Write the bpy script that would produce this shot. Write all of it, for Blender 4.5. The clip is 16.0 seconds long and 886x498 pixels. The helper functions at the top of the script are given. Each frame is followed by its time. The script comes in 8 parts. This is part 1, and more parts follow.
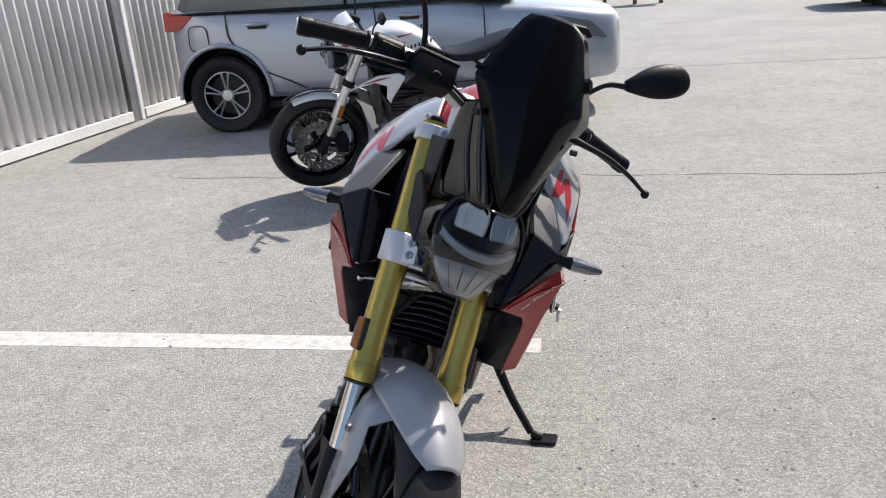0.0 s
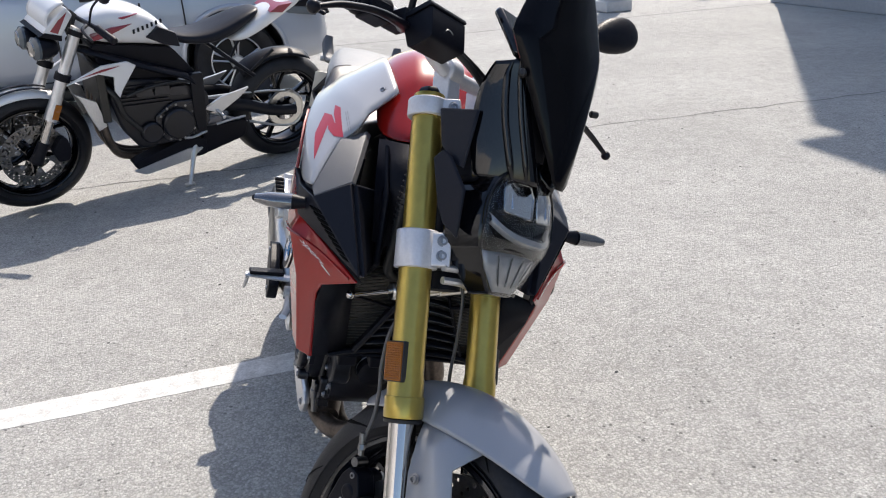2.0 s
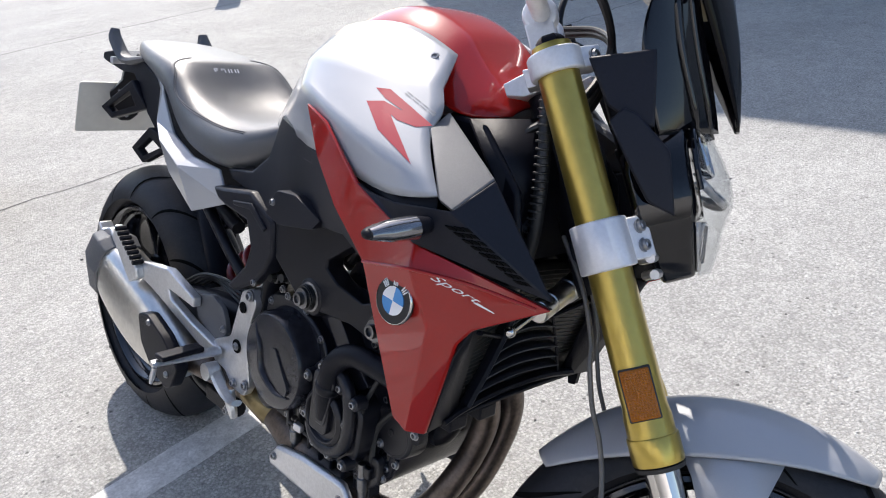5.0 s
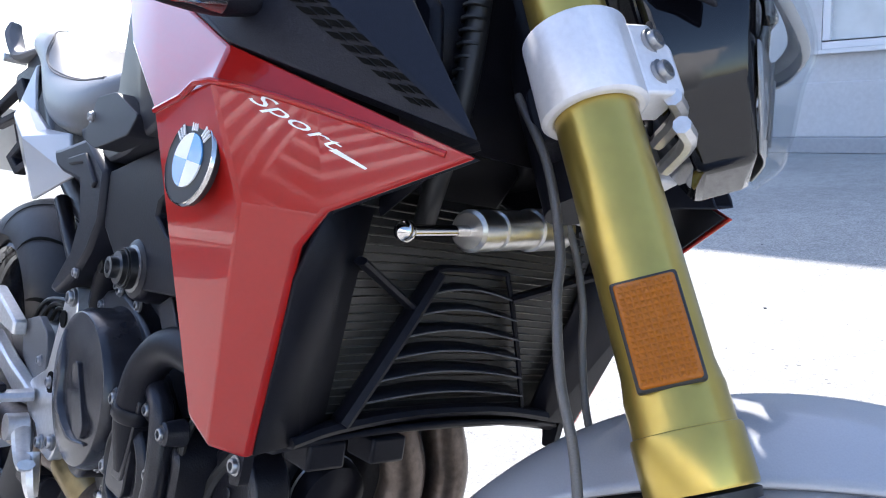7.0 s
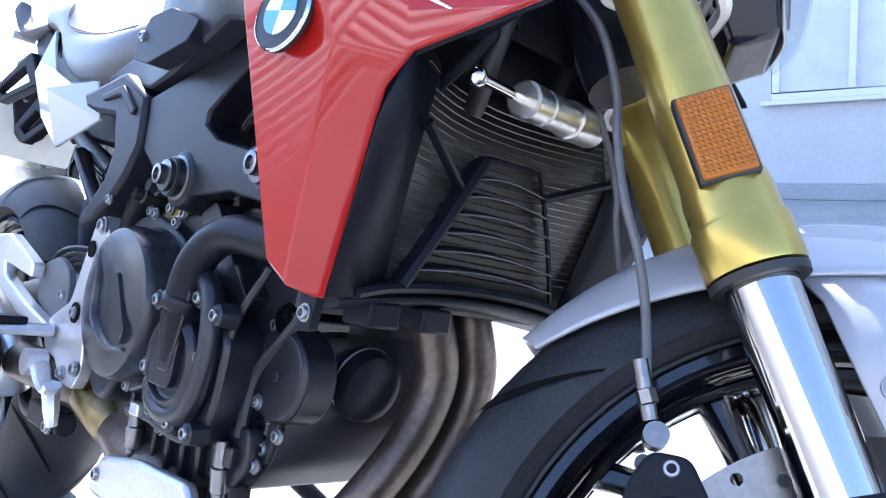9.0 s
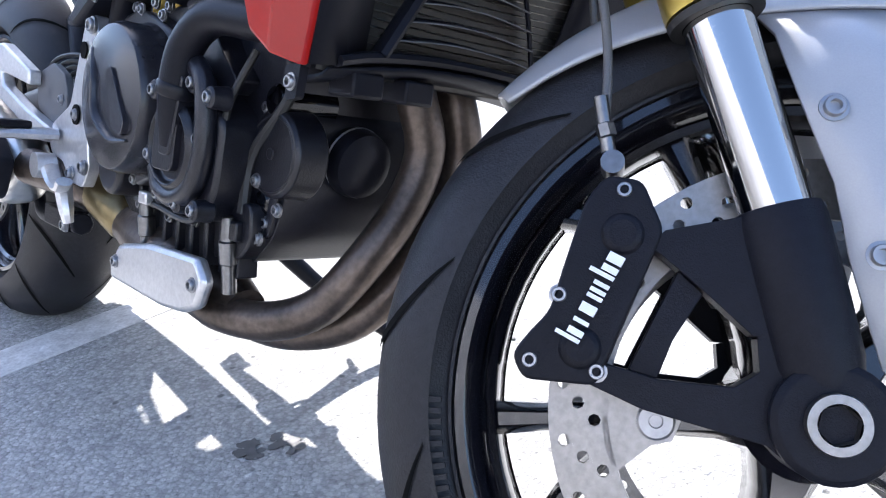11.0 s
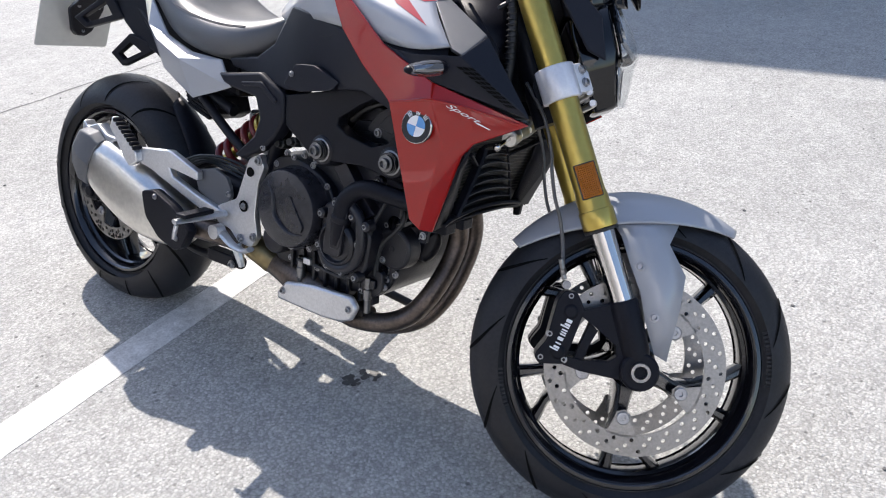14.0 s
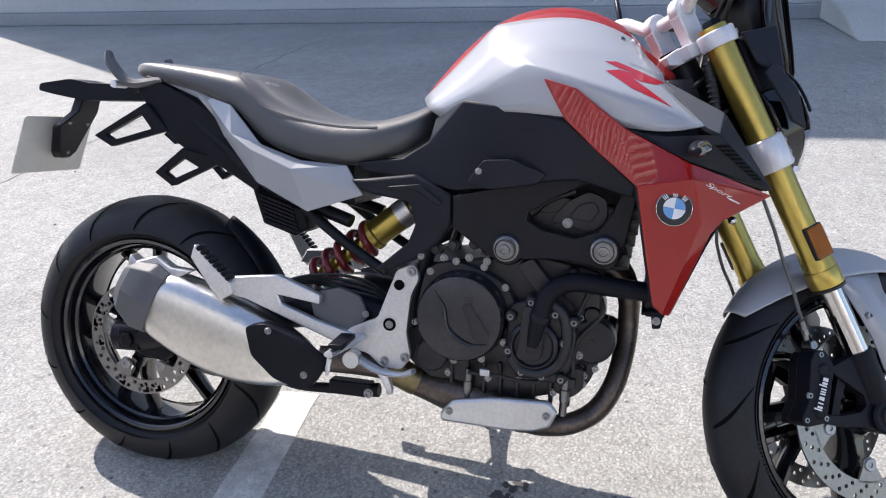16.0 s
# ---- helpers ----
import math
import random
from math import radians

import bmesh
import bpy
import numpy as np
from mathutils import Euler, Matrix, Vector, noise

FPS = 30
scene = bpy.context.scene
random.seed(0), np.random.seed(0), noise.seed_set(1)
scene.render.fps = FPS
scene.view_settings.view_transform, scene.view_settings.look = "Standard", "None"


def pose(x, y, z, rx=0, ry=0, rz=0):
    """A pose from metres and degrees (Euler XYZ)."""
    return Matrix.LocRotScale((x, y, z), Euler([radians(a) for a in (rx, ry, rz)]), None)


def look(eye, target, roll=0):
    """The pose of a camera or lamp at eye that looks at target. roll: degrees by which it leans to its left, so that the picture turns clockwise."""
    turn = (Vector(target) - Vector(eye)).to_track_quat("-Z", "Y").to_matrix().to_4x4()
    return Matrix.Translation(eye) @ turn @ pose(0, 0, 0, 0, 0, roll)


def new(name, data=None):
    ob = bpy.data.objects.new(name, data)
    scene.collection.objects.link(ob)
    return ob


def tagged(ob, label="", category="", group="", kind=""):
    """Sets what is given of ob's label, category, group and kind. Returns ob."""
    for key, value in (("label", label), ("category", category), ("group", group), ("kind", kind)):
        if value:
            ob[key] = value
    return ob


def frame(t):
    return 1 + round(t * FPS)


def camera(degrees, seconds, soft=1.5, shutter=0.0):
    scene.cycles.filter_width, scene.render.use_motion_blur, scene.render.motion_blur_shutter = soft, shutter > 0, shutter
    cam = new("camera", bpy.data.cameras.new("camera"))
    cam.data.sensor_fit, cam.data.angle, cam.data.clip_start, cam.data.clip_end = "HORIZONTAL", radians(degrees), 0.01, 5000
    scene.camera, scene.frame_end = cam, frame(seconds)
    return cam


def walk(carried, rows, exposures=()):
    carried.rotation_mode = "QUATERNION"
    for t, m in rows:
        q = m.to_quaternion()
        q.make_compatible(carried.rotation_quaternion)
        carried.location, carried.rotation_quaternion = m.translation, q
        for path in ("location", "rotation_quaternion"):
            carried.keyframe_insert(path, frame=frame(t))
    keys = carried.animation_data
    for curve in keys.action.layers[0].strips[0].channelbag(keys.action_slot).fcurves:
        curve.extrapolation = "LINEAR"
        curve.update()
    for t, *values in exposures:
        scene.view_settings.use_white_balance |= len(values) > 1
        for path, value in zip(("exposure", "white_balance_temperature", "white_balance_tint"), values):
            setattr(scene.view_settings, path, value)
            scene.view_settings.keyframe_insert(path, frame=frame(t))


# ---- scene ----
cam = camera(59.5, 16, soft=1.1)
PATH = [
    (0, (0.638, -0.149, 1.265), (0.31, 1.697, 0.569), -4.0),
    (0.5, (0.43, -0.157, 1.264), (0.3, 1.707, 0.551), -4.1),
    (1, (0.227, -0.153, 1.27), (0.309, 1.708, 0.542), -3.8),
    (1.5, (0.119, -0.03, 1.246), (0.416, 1.798, 0.491), -3.7),
    (2, (0.045, 0.117, 1.232), (0.552, 1.887, 0.449), -3.5),
    (2.5, (-0.112, 0.191, 1.217), (0.58, 1.884, 0.408), -3.4),
    (3, (-0.276, 0.273, 1.225), (0.584, 1.877, 0.396), -3.3),
    (3.2, (-0.309, 0.32, 1.215), (0.612, 1.886, 0.379), -3.2),
    (5.3, (-0.401, 0.775, 1.167), (0.942, 1.986, 0.312), -4.6),
    (5.5, (-0.362, 0.774, 1.147), (1.007, 1.992, 0.346), -3.1),
    (6, (-0.181, 0.834, 1.065), (1.18, 2.091, 0.31), -3.7),
    (6.5, (-0.123, 0.876, 0.907), (1.243, 2.205, 0.302), -4.1),
    (7, (-0.114, 0.913, 0.756), (1.277, 2.293, 0.354), -3.5),
    (7.5, (-0.129, 0.933, 0.65), (1.306, 2.301, 0.391), -3.0),
    (8, (-0.177, 0.925, 0.656), (1.299, 2.259, 0.449), -2.5),
    (8.5, (-0.197, 0.925, 0.652), (1.297, 2.236, 0.435), -2.1),
    (9, (-0.225, 0.924, 0.624), (1.263, 2.232, 0.358), -2.3),
    (9.5, (-0.252, 0.922, 0.599), (1.217, 2.232, 0.244), -3.0),
    (10, (-0.255, 0.904, 0.568), (1.192, 2.223, 0.16), -2.7),
    (10.2, (-0.244, 0.905, 0.564), (1.174, 2.237, 0.099), -4.0),
    (12.3, (-0.373, 0.746, 0.825), (0.942, 1.793, -0.258), -1.4),
    (12.5, (-0.422, 0.72, 0.902), (0.881, 1.723, -0.236), -1.2),
    (13, (-0.554, 0.66, 1.023), (0.776, 1.612, -0.129), -1.0),
    (13.5, (-0.736, 0.605, 1.116), (0.647, 1.571, 0.042), -2.6),
    (14, (-0.895, 0.684, 1.19), (0.566, 1.618, 0.194), -3.4),
    (14.5, (-1.046, 0.851, 1.194), (0.511, 1.697, 0.266), -2.8),
    (15, (-1.081, 1.03, 1.183), (0.581, 1.74, 0.327), -1.6),
    (15.5, (-1.085, 1.247, 1.201), (0.656, 1.787, 0.378), -1.4),
    (16, (-1.105, 1.519, 1.2), (0.681, 1.877, 0.374), -2.2),
]
walk(cam, [(t, look(eye, target, roll)) for t, eye, target, roll in PATH],
     exposures=[(0, 0.78, 6900, 12), (2, 0.96, 6850, 12), (3, 1.04, 6800, 12), (5.3, 1.18, 6600, 12), (6, 1.26, 6550, 12), (6.5, 1.52, 6400, 12), (7, 2.0, 6150, 13), (8, 2.5, 5800, 14), (9, 2.6, 5650, 14), (10, 2.5, 5800, 15), (12.3, 1.66, 6400, 12), (13, 1.46, 6500, 12), (14.5, 1.25, 6550, 13), (16, 1.24, 6550, 14)])

# ---- light ----
SUN_WAY = Vector((0.57, 0.76, 1.02)).normalized()
SUN_EL = math.asin(SUN_WAY.z)
world = bpy.data.worlds.new("sky")
scene.world = world
world.use_nodes = True
wn = world.node_tree
sky = wn.nodes.new("ShaderNodeTexSky")
sky.sky_type, sky.sun_disc = "NISHITA", False
sky.sun_elevation = SUN_EL
sky.sun_rotation = math.atan2(SUN_WAY.x, SUN_WAY.y)
wn.links.new(sky.outputs[0], wn.nodes["Background"].inputs[0])
wn.nodes["Background"].inputs[1].default_value = 0.117
sun = new("sun", bpy.data.lights.new("sun", "SUN"))
sun.data.energy, sun.data.angle, sun.data.color = 3.25, radians(0.55), (1.0, 0.94, 0.86)
sun.matrix_basis = look(SUN_WAY * 30, (0, 0, 0))

# ---- materials ----


def mat(name, color, rough=0.5, metal=0.0, coat=0.0, grain=0.0, scale=60.0, bump=0.0, bscale=200.0, spec=0.5, stain=0.0, sscale=4.0):
    m = bpy.data.materials.new(name)
    m.use_nodes = True
    nt = m.node_tree
    b = nt.nodes["Principled BSDF"]
    b.inputs["Base Color"].default_value = (*color, 1)
    b.inputs["Roughness"].default_value = rough
    b.inputs["Metallic"].default_value = metal
    b.inputs["Coat Weight"].default_value = coat
    b.inputs["Coat Roughness"].default_value = 0.06
    b.inputs["Specular IOR Level"].default_value = spec
    co = nt.nodes.new("ShaderNodeTexCoord")
    if grain or stain:
        n1 = nt.nodes.new("ShaderNodeTexNoise")
        n1.inputs["Scale"].default_value, n1.inputs["Detail"].default_value = scale, 4
        n2 = nt.nodes.new("ShaderNodeTexNoise")
        n2.inputs["Scale"].default_value, n2.inputs["Detail"].default_value = sscale, 5
        for n in (n1, n2):
            nt.links.new(co.outputs["Object"], n.inputs["Vector"])
        r1, r2 = nt.nodes.new("ShaderNodeMapRange"), nt.nodes.new("ShaderNodeMapRange")
        for r, n, a in ((r1, n1, grain), (r2, n2, stain)):
            nt.links.new(n.outputs["Fac"], r.inputs["Value"])
            r.inputs["From Min"].default_value, r.inputs["From Max"].default_value = 0.3, 0.7
            r.inputs["To Min"].default_value, r.inputs["To Max"].default_value = 1 - a, 1 + a
        mul = nt.nodes.new("ShaderNodeMath")
        mul.operation = "MULTIPLY"
        nt.links.new(r1.outputs[0], mul.inputs[0])
        nt.links.new(r2.outputs[0], mul.inputs[1])
        vm = nt.nodes.new("ShaderNodeVectorMath")
        vm.operation = "SCALE"
        vm.inputs[0].default_value = color
        nt.links.new(mul.outputs[0], vm.inputs["Scale"])
        nt.links.new(vm.outputs[0], b.inputs["Base Color"])
        rr = nt.nodes.new("ShaderNodeMapRange")
        nt.links.new(n2.outputs["Fac"], rr.inputs["Value"])
        rr.inputs["To Min"].default_value, rr.inputs["To Max"].default_value = max(rough - min(0.12, rough * 0.22), 0.02), min(rough + min(0.12, rough * 0.22), 1)
        nt.links.new(rr.outputs[0], b.inputs["Roughness"])
    if bump:
        n3 = nt.nodes.new("ShaderNodeTexNoise")
        n3.inputs["Scale"].default_value, n3.inputs["Detail"].default_value = bscale, 3
        nt.links.new(co.outputs["Object"], n3.inputs["Vector"])
        bp = nt.nodes.new("ShaderNodeBump")
        bp.inputs["Strength"].default_value, bp.inputs["Distance"].default_value = bump, 0.002
        nt.links.new(n3.outputs["Fac"], bp.inputs["Height"])
        nt.links.new(bp.outputs[0], b.inputs["Normal"])
    return m


SILVER = mat("silver_paint", (0.325, 0.335, 0.36), 0.40, 0.12, 0.75, 0.04, 900, stain=0.03)
RED = mat("red_paint", (0.30, 0.009, 0.007), 0.34, 0.0, 0.9, 0.03, 300, spec=0.1, stain=0.05)
RED.node_tree.nodes["Principled BSDF"].inputs["Coat Roughness"].default_value = 0.025
REDDECAL = mat("red_decal", (0.36, 0.012, 0.022), 0.3, 0.0, 0.5)
BLACK = mat("black_plastic", (0.0066, 0.0070, 0.0112), 0.40, 0.0, 0, 0.15, 200, 0.2, 900, 0.15, stain=0.2)
GLOSS = mat("gloss_black", (0.003, 0.003, 0.0045), 0.06, 0.0, 0.0, 0.1, 40, 0.2, 16, spec=0.5)
WHEELM = mat("gloss_wheel_paint", (0.006, 0.006, 0.009), 0.16, 0.0, 0.6, 0.1, 60, spec=0.5)
SCREENM = mat("dark_screen", (0.003, 0.003, 0.0045), 0.05, spec=0.12)
REFLECTORM = mat("lamp_reflector", (0.75, 0.76, 0.78), 0.07, 1.0)
LAMPGREY = mat("pale_lamp_plastic", (0.34, 0.34, 0.35), 0.16, 0.4)
GRAPHITE = mat("graphite_plastic", (0.105, 0.108, 0.116), 0.5, 0.3, 0, 0.2, 900, 0.3, 1200, stain=0.1)
TRIM = mat("satin_dark_trim", (0.0095, 0.0105, 0.017), 0.44, 0.0, 0, 0.1, 300, 0.12, 900, 0.22, stain=0.15)
FRAMEM = mat("black_frame_paint", (0.0072, 0.0075, 0.0115), 0.36, 0.0, 0.0, 0.1, 120, 0.08, 400, 0.22, stain=0.2)
ENGINE = mat("black_engine_cast", (0.0085, 0.0088, 0.0135), 0.32, 0.0, 0, 0.25, 150, 0.2, 500, 0.45, stain=0.4, sscale=9)
LIDM = mat("satin_engine_lid", (0.018, 0.018, 0.023), 0.24, 0.0, 0, 0.2, 90, 0.06, 300, 0.5, stain=0.35, sscale=8)
GOLD = mat("gold_anodised", (0.50, 0.37, 0.085), 0.3, 0.85, 0.3, 0.05, 60, stain=0.05)
ALU = mat("cast_aluminium", (0.62, 0.62, 0.63), 0.36, 0.8, 0, 0.08, 200, 0.1, 600, stain=0.12)
CLAMP = mat("silver_clamp", (0.66, 0.66, 0.69), 0.42, 0.3, 0, 0.05, 200, 0.05, 500, stain=0.05)
STEEL = mat("brushed_steel", (0.68, 0.66, 0.62), 0.3, 1.0, 0, 0.08, 90, 0.05, 300, stain=0.12)
DISC = mat("disc_steel", (0.27, 0.26, 0.25), 0.36, 1.0, 0, 0.12, 220, 0.05, 400, stain=0.08)
CHROME = mat("chrome", (0.54, 0.52, 0.50), 0.08, 1.0)
BOLT = mat("zinc_bolt", (0.33, 0.33, 0.34), 0.36, 0.9, 0, 0.1, 200)
TITAN = mat("bronze_collar", (0.24, 0.19, 0.10), 0.4, 0.9, 0, 0.15, 80, stain=0.2)
HEADER = mat("heat_stained_pipe", (0.115, 0.092, 0.078), 0.38, 0.75, 0, 0.25, 140, 0.1, 300, stain=0.45, sscale=12)
RUBBER = mat("tyre_rubber", (0.0125, 0.0125, 0.0155), 0.52, 0, 0, 0.25, 160, 0.3, 600, 0.35, stain=0.45, sscale=11)
# near-black that paints the shade inside grooves, hollows and holes
RECESS_SHADE = mat("recess_shade", (0.003, 0.003, 0.003), 0.9, spec=0.1)
SEATM = mat("seat_vinyl", (0.047, 0.048, 0.052), 0.43, 0, 0, 0.1, 400, 0.25, 1100, 0.7, stain=0.12)
STITCH = mat("stitching", (0.10, 0.10, 0.105), 0.8)
vinyl = SEATM.node_tree.nodes["Principled BSDF"]
vinyl.inputs["Coat Weight"].default_value, vinyl.inputs["Coat Roughness"].default_value, vinyl.inputs["Coat IOR"].default_value = 0.35, 0.40, 1.45
vinyl.inputs["Sheen Weight"].default_value, vinyl.inputs["Sheen Roughness"].default_value = 0.12, 0.4
ORANGE = mat("amber_reflector", (0.30, 0.088, 0.001), 0.25, 0, 0.2, 0.10, 420, spec=0.3)
FBOLT = mat("frame_bolt_steel", (0.20, 0.20, 0.205), 0.3, 1.0, 0, 0.15, 150)
SPRING = mat("red_spring", (0.16, 0.012, 0.016), 0.35, 0, 0.3, stain=0.2)
RUBBERHOSE = mat("braided_hose", (0.12, 0.115, 0.11), 0.38, 0.4, 0, 0.25, 1400, 0.3, 1600)
CABLE = mat("black_cable", (0.012, 0.012, 0.013), 0.5)
PLATEM = mat("number_plate", (0.58, 0.57, 0.53), 0.45, 0, 0, 0.04, 50, stain=0.06)
WHITEINK = mat("white_ink", (0.75, 0.75, 0.75), 0.4)
GREYINK = mat("grey_ink", (0.22, 0.22, 0.23), 0.4)
BLUE = mat("blue_enamel", (0.06, 0.25, 0.55), 0.25, 0, 0.6)
MIRROR = mat("mirror_glass", (0.85, 0.86, 0.88), 0.02, 1.0)
RADM = mat("radiator_core", (0.045, 0.043, 0.04), 0.45, 0.5, 0, 0.2, 300, stain=0.2)
FIN = mat("radiator_fin", (0.20, 0.19, 0.175), 0.4, 0.8, 0, 0.15, 300)
CARSILVER = mat("car_silver_paint", (0.40, 0.425, 0.475), 0.34, 0.42, 0.9, 0.03, 900, stain=0.04)
CARBLACK = mat("car_dark_paint", (0.02, 0.02, 0.022), 0.25, 0.2, 0.9, stain=0.1)
TAILRED = mat("tail_lamp_red", (0.45, 0.02, 0.015), 0.15, 0, 1.0)
FENCEM = mat("white_sheet_metal", (0.80, 0.80, 0.80), 0.5, 0.0, 0.1, 0.05, 30, stain=0.08, sscale=1.5)
POSTM = mat("grey_steel_post", (0.20, 0.205, 0.215), 0.55, 0.2, 0, 0.1, 30, stain=0.15)
RENDERM = mat("white_wall_render", (0.47, 0.47, 0.485), 0.75, 0, 0, 0.05, 30, 0.3, 90, stain=0.06, sscale=0.9)
BASEM = mat("grey_wall_base", (0.31, 0.315, 0.335), 0.75, 0, 0, 0.06, 30, 0.3, 90, stain=0.08, sscale=0.9)
CONC = mat("pale_concrete", (0.5, 0.49, 0.46), 0.85, 0, 0, 0.1, 60, 0.5, 120, stain=0.12, sscale=1.2)
WOOD = mat("brown_wood", (0.12, 0.075, 0.045), 0.7, 0, 0, 0.3, 40, stain=0.3)
PVC = mat("white_window_frame", (0.62, 0.62, 0.64), 0.35)
OILM = mat("oil_stain", (0.05, 0.05, 0.052), 0.6, 0, 0, 0.3, 60, stain=0.4)
JOINTM = mat("dark_joint", (0.10, 0.10, 0.10), 0.9, stain=0.3, sscale=1.0)


SIGNALM = mat("smoked_signal", (0.17, 0.17, 0.18), 0.08, 0.85, 1.0, 0.1, 500)


def glass(name, color=(1, 1, 1), rough=0.0, ior=1.45):
    m = mat(name, color, rough)
    b = m.node_tree.nodes["Principled BSDF"]
    b.inputs["Transmission Weight"].default_value, b.inputs["IOR"].default_value = 1.0, ior
    return m


def clear(name, tint):
    """A thin clear cover: light goes straight through, with a glossy shine on top."""
    m = bpy.data.materials.new(name)
    m.use_nodes = True
    nt = m.node_tree
    nt.nodes.remove(nt.nodes["Principled BSDF"])
    t, g, f, x = (nt.nodes.new("ShaderNode" + k) for k in ("BsdfTransparent", "BsdfGlossy", "LayerWeight", "MixShader"))
    t.inputs[0].default_value = (*tint, 1)
    g.inputs["Roughness"].default_value, f.inputs[0].default_value = 0.02, 0.06
    for a, b in ((f.outputs[1], x.inputs[0]), (t.outputs[0], x.inputs[1]), (g.outputs[0], x.inputs[2]), (x.outputs[0], nt.nodes["Material Output"].inputs[0])):
        nt.links.new(a, b)
    return m


LENS = clear("clear_lens", (0.95, 0.96, 0.965))
PANE = mat("window_pane", (0.06, 0.08, 0.10), 0.04, 0, 0, spec=0.8)
CURTAIN = mat("pale_blind", (0.55, 0.56, 0.56), 0.8, stain=0.1)


def ground_material():
    m = bpy.data.materials.new("worn_pale_asphalt")
    m.use_nodes = True
    nt = m.node_tree
    b = nt.nodes["Principled BSDF"]
    b.inputs["Roughness"].default_value = 0.88
    co = nt.nodes.new("ShaderNodeTexCoord")

    def noise_at(scale, detail=4, rough=0.6):
        n = nt.nodes.new("ShaderNodeTexNoise")
        n.inputs["Scale"].default_value, n.inputs["Detail"].default_value, n.inputs["Roughness"].default_value = scale, detail, rough
        nt.links.new(co.outputs["Object"], n.inputs["Vector"])
        return n

    def remap(src, a, c, lo, hi):
        r = nt.nodes.new("ShaderNodeMapRange")
        nt.links.new(src, r.inputs["Value"])
        for k, v in (("From Min", a), ("From Max", c), ("To Min", lo), ("To Max", hi)):
            r.inputs[k].default_value = v
        return r.outputs[0]

    def times(x, y):
        k = nt.nodes.new("ShaderNodeMath")
        k.operation = "MULTIPLY"
        nt.links.new(x, k.inputs[0])
        nt.links.new(y, k.inputs[1])
        return k.outputs[0]

    def cells(scale):
        n = nt.nodes.new("ShaderNodeTexVoronoi")
        n.inputs["Scale"].default_value = scale
        nt.links.new(co.outputs["Object"], n.inputs["Vector"])
        c = nt.nodes.new("ShaderNodeSeparateColor")
        nt.links.new(n.outputs["Color"], c.inputs[0])
        return n.outputs["Distance"], c.outputs[0]

    # small stones in a paler binder, scattered larger pale stones, dark pits
    near, shade = cells(150)
    stone = times(remap(shade, 0, 1, 0.74, 1.20), remap(near, 0.35, 0.75, 1.04, 0.82))
    near2, pick = cells(62)
    pale = times(remap(pick, 0.86, 0.88, 0.0, 1.0), remap(near2, 0.22, 0.34, 1.0, 0.0))
    pale = remap(pale, 0, 1, 1.0, 1.32)
    near3, pick3 = cells(48)
    hole = times(remap(pick3, 0.80, 0.83, 0.0, 1.0), remap(near3, 0.16, 0.30, 1.0, 0.0))
    hole = remap(times(hole, remap(noise_at(3.0, 3).outputs["Fac"], 0.42, 0.60, 0.2, 1.0)), 0, 1, 1.0, 0.42)
    big = remap(noise_at(0.9, 7, 0.65).outputs["Fac"], 0.32, 0.68, 0.85, 1.10)
    mid = remap(noise_at(11, 6, 0.7).outputs["Fac"], 0.32, 0.68, 0.86, 1.10)
    fine = remap(noise_at(300, 2).outputs["Fac"], 0.3, 0.7, 0.90, 1.08)
    pit = times(remap(noise_at(95, 3, 0.7).outputs["Fac"], 0.28, 0.38, 0.60, 1.0), hole)
    v = times(times(times(stone, big), times(mid, fine)), times(pit, pale))
    ramp = nt.nodes.new("ShaderNodeVectorMath")
    ramp.operation = "SCALE"
    ramp.inputs[0].default_value = (0.375, 0.376, 0.364)
    nt.links.new(v, ramp.inputs["Scale"])
    nt.links.new(ramp.outputs[0], b.inputs["Base Color"])
    bp = nt.nodes.new("ShaderNodeBump")
    bp.inputs["Strength"].default_value, bp.inputs["Distance"].default_value = 0.8, 0.006
    nt.links.new(v, bp.inputs["Height"])
    nt.links.new(bp.outputs[0], b.inputs["Normal"])
    return m


def line_material():
    m = mat("worn_line_paint", (0.54, 0.54, 0.53), 0.8, 0, 0, 0.16, 150, 0.9, 130, stain=0.22, sscale=26)
    return m


GROUND, LINEPAINT = ground_material(), line_material()

# ---- mesh helpers ----


def thing(name, label, category, m=None, group="", kind=""):
    ob = new(name)
    ob.empty_display_size = 0.1
    if m is not None:
        ob.matrix_basis = m
    return tagged(ob, label, category, group, kind)


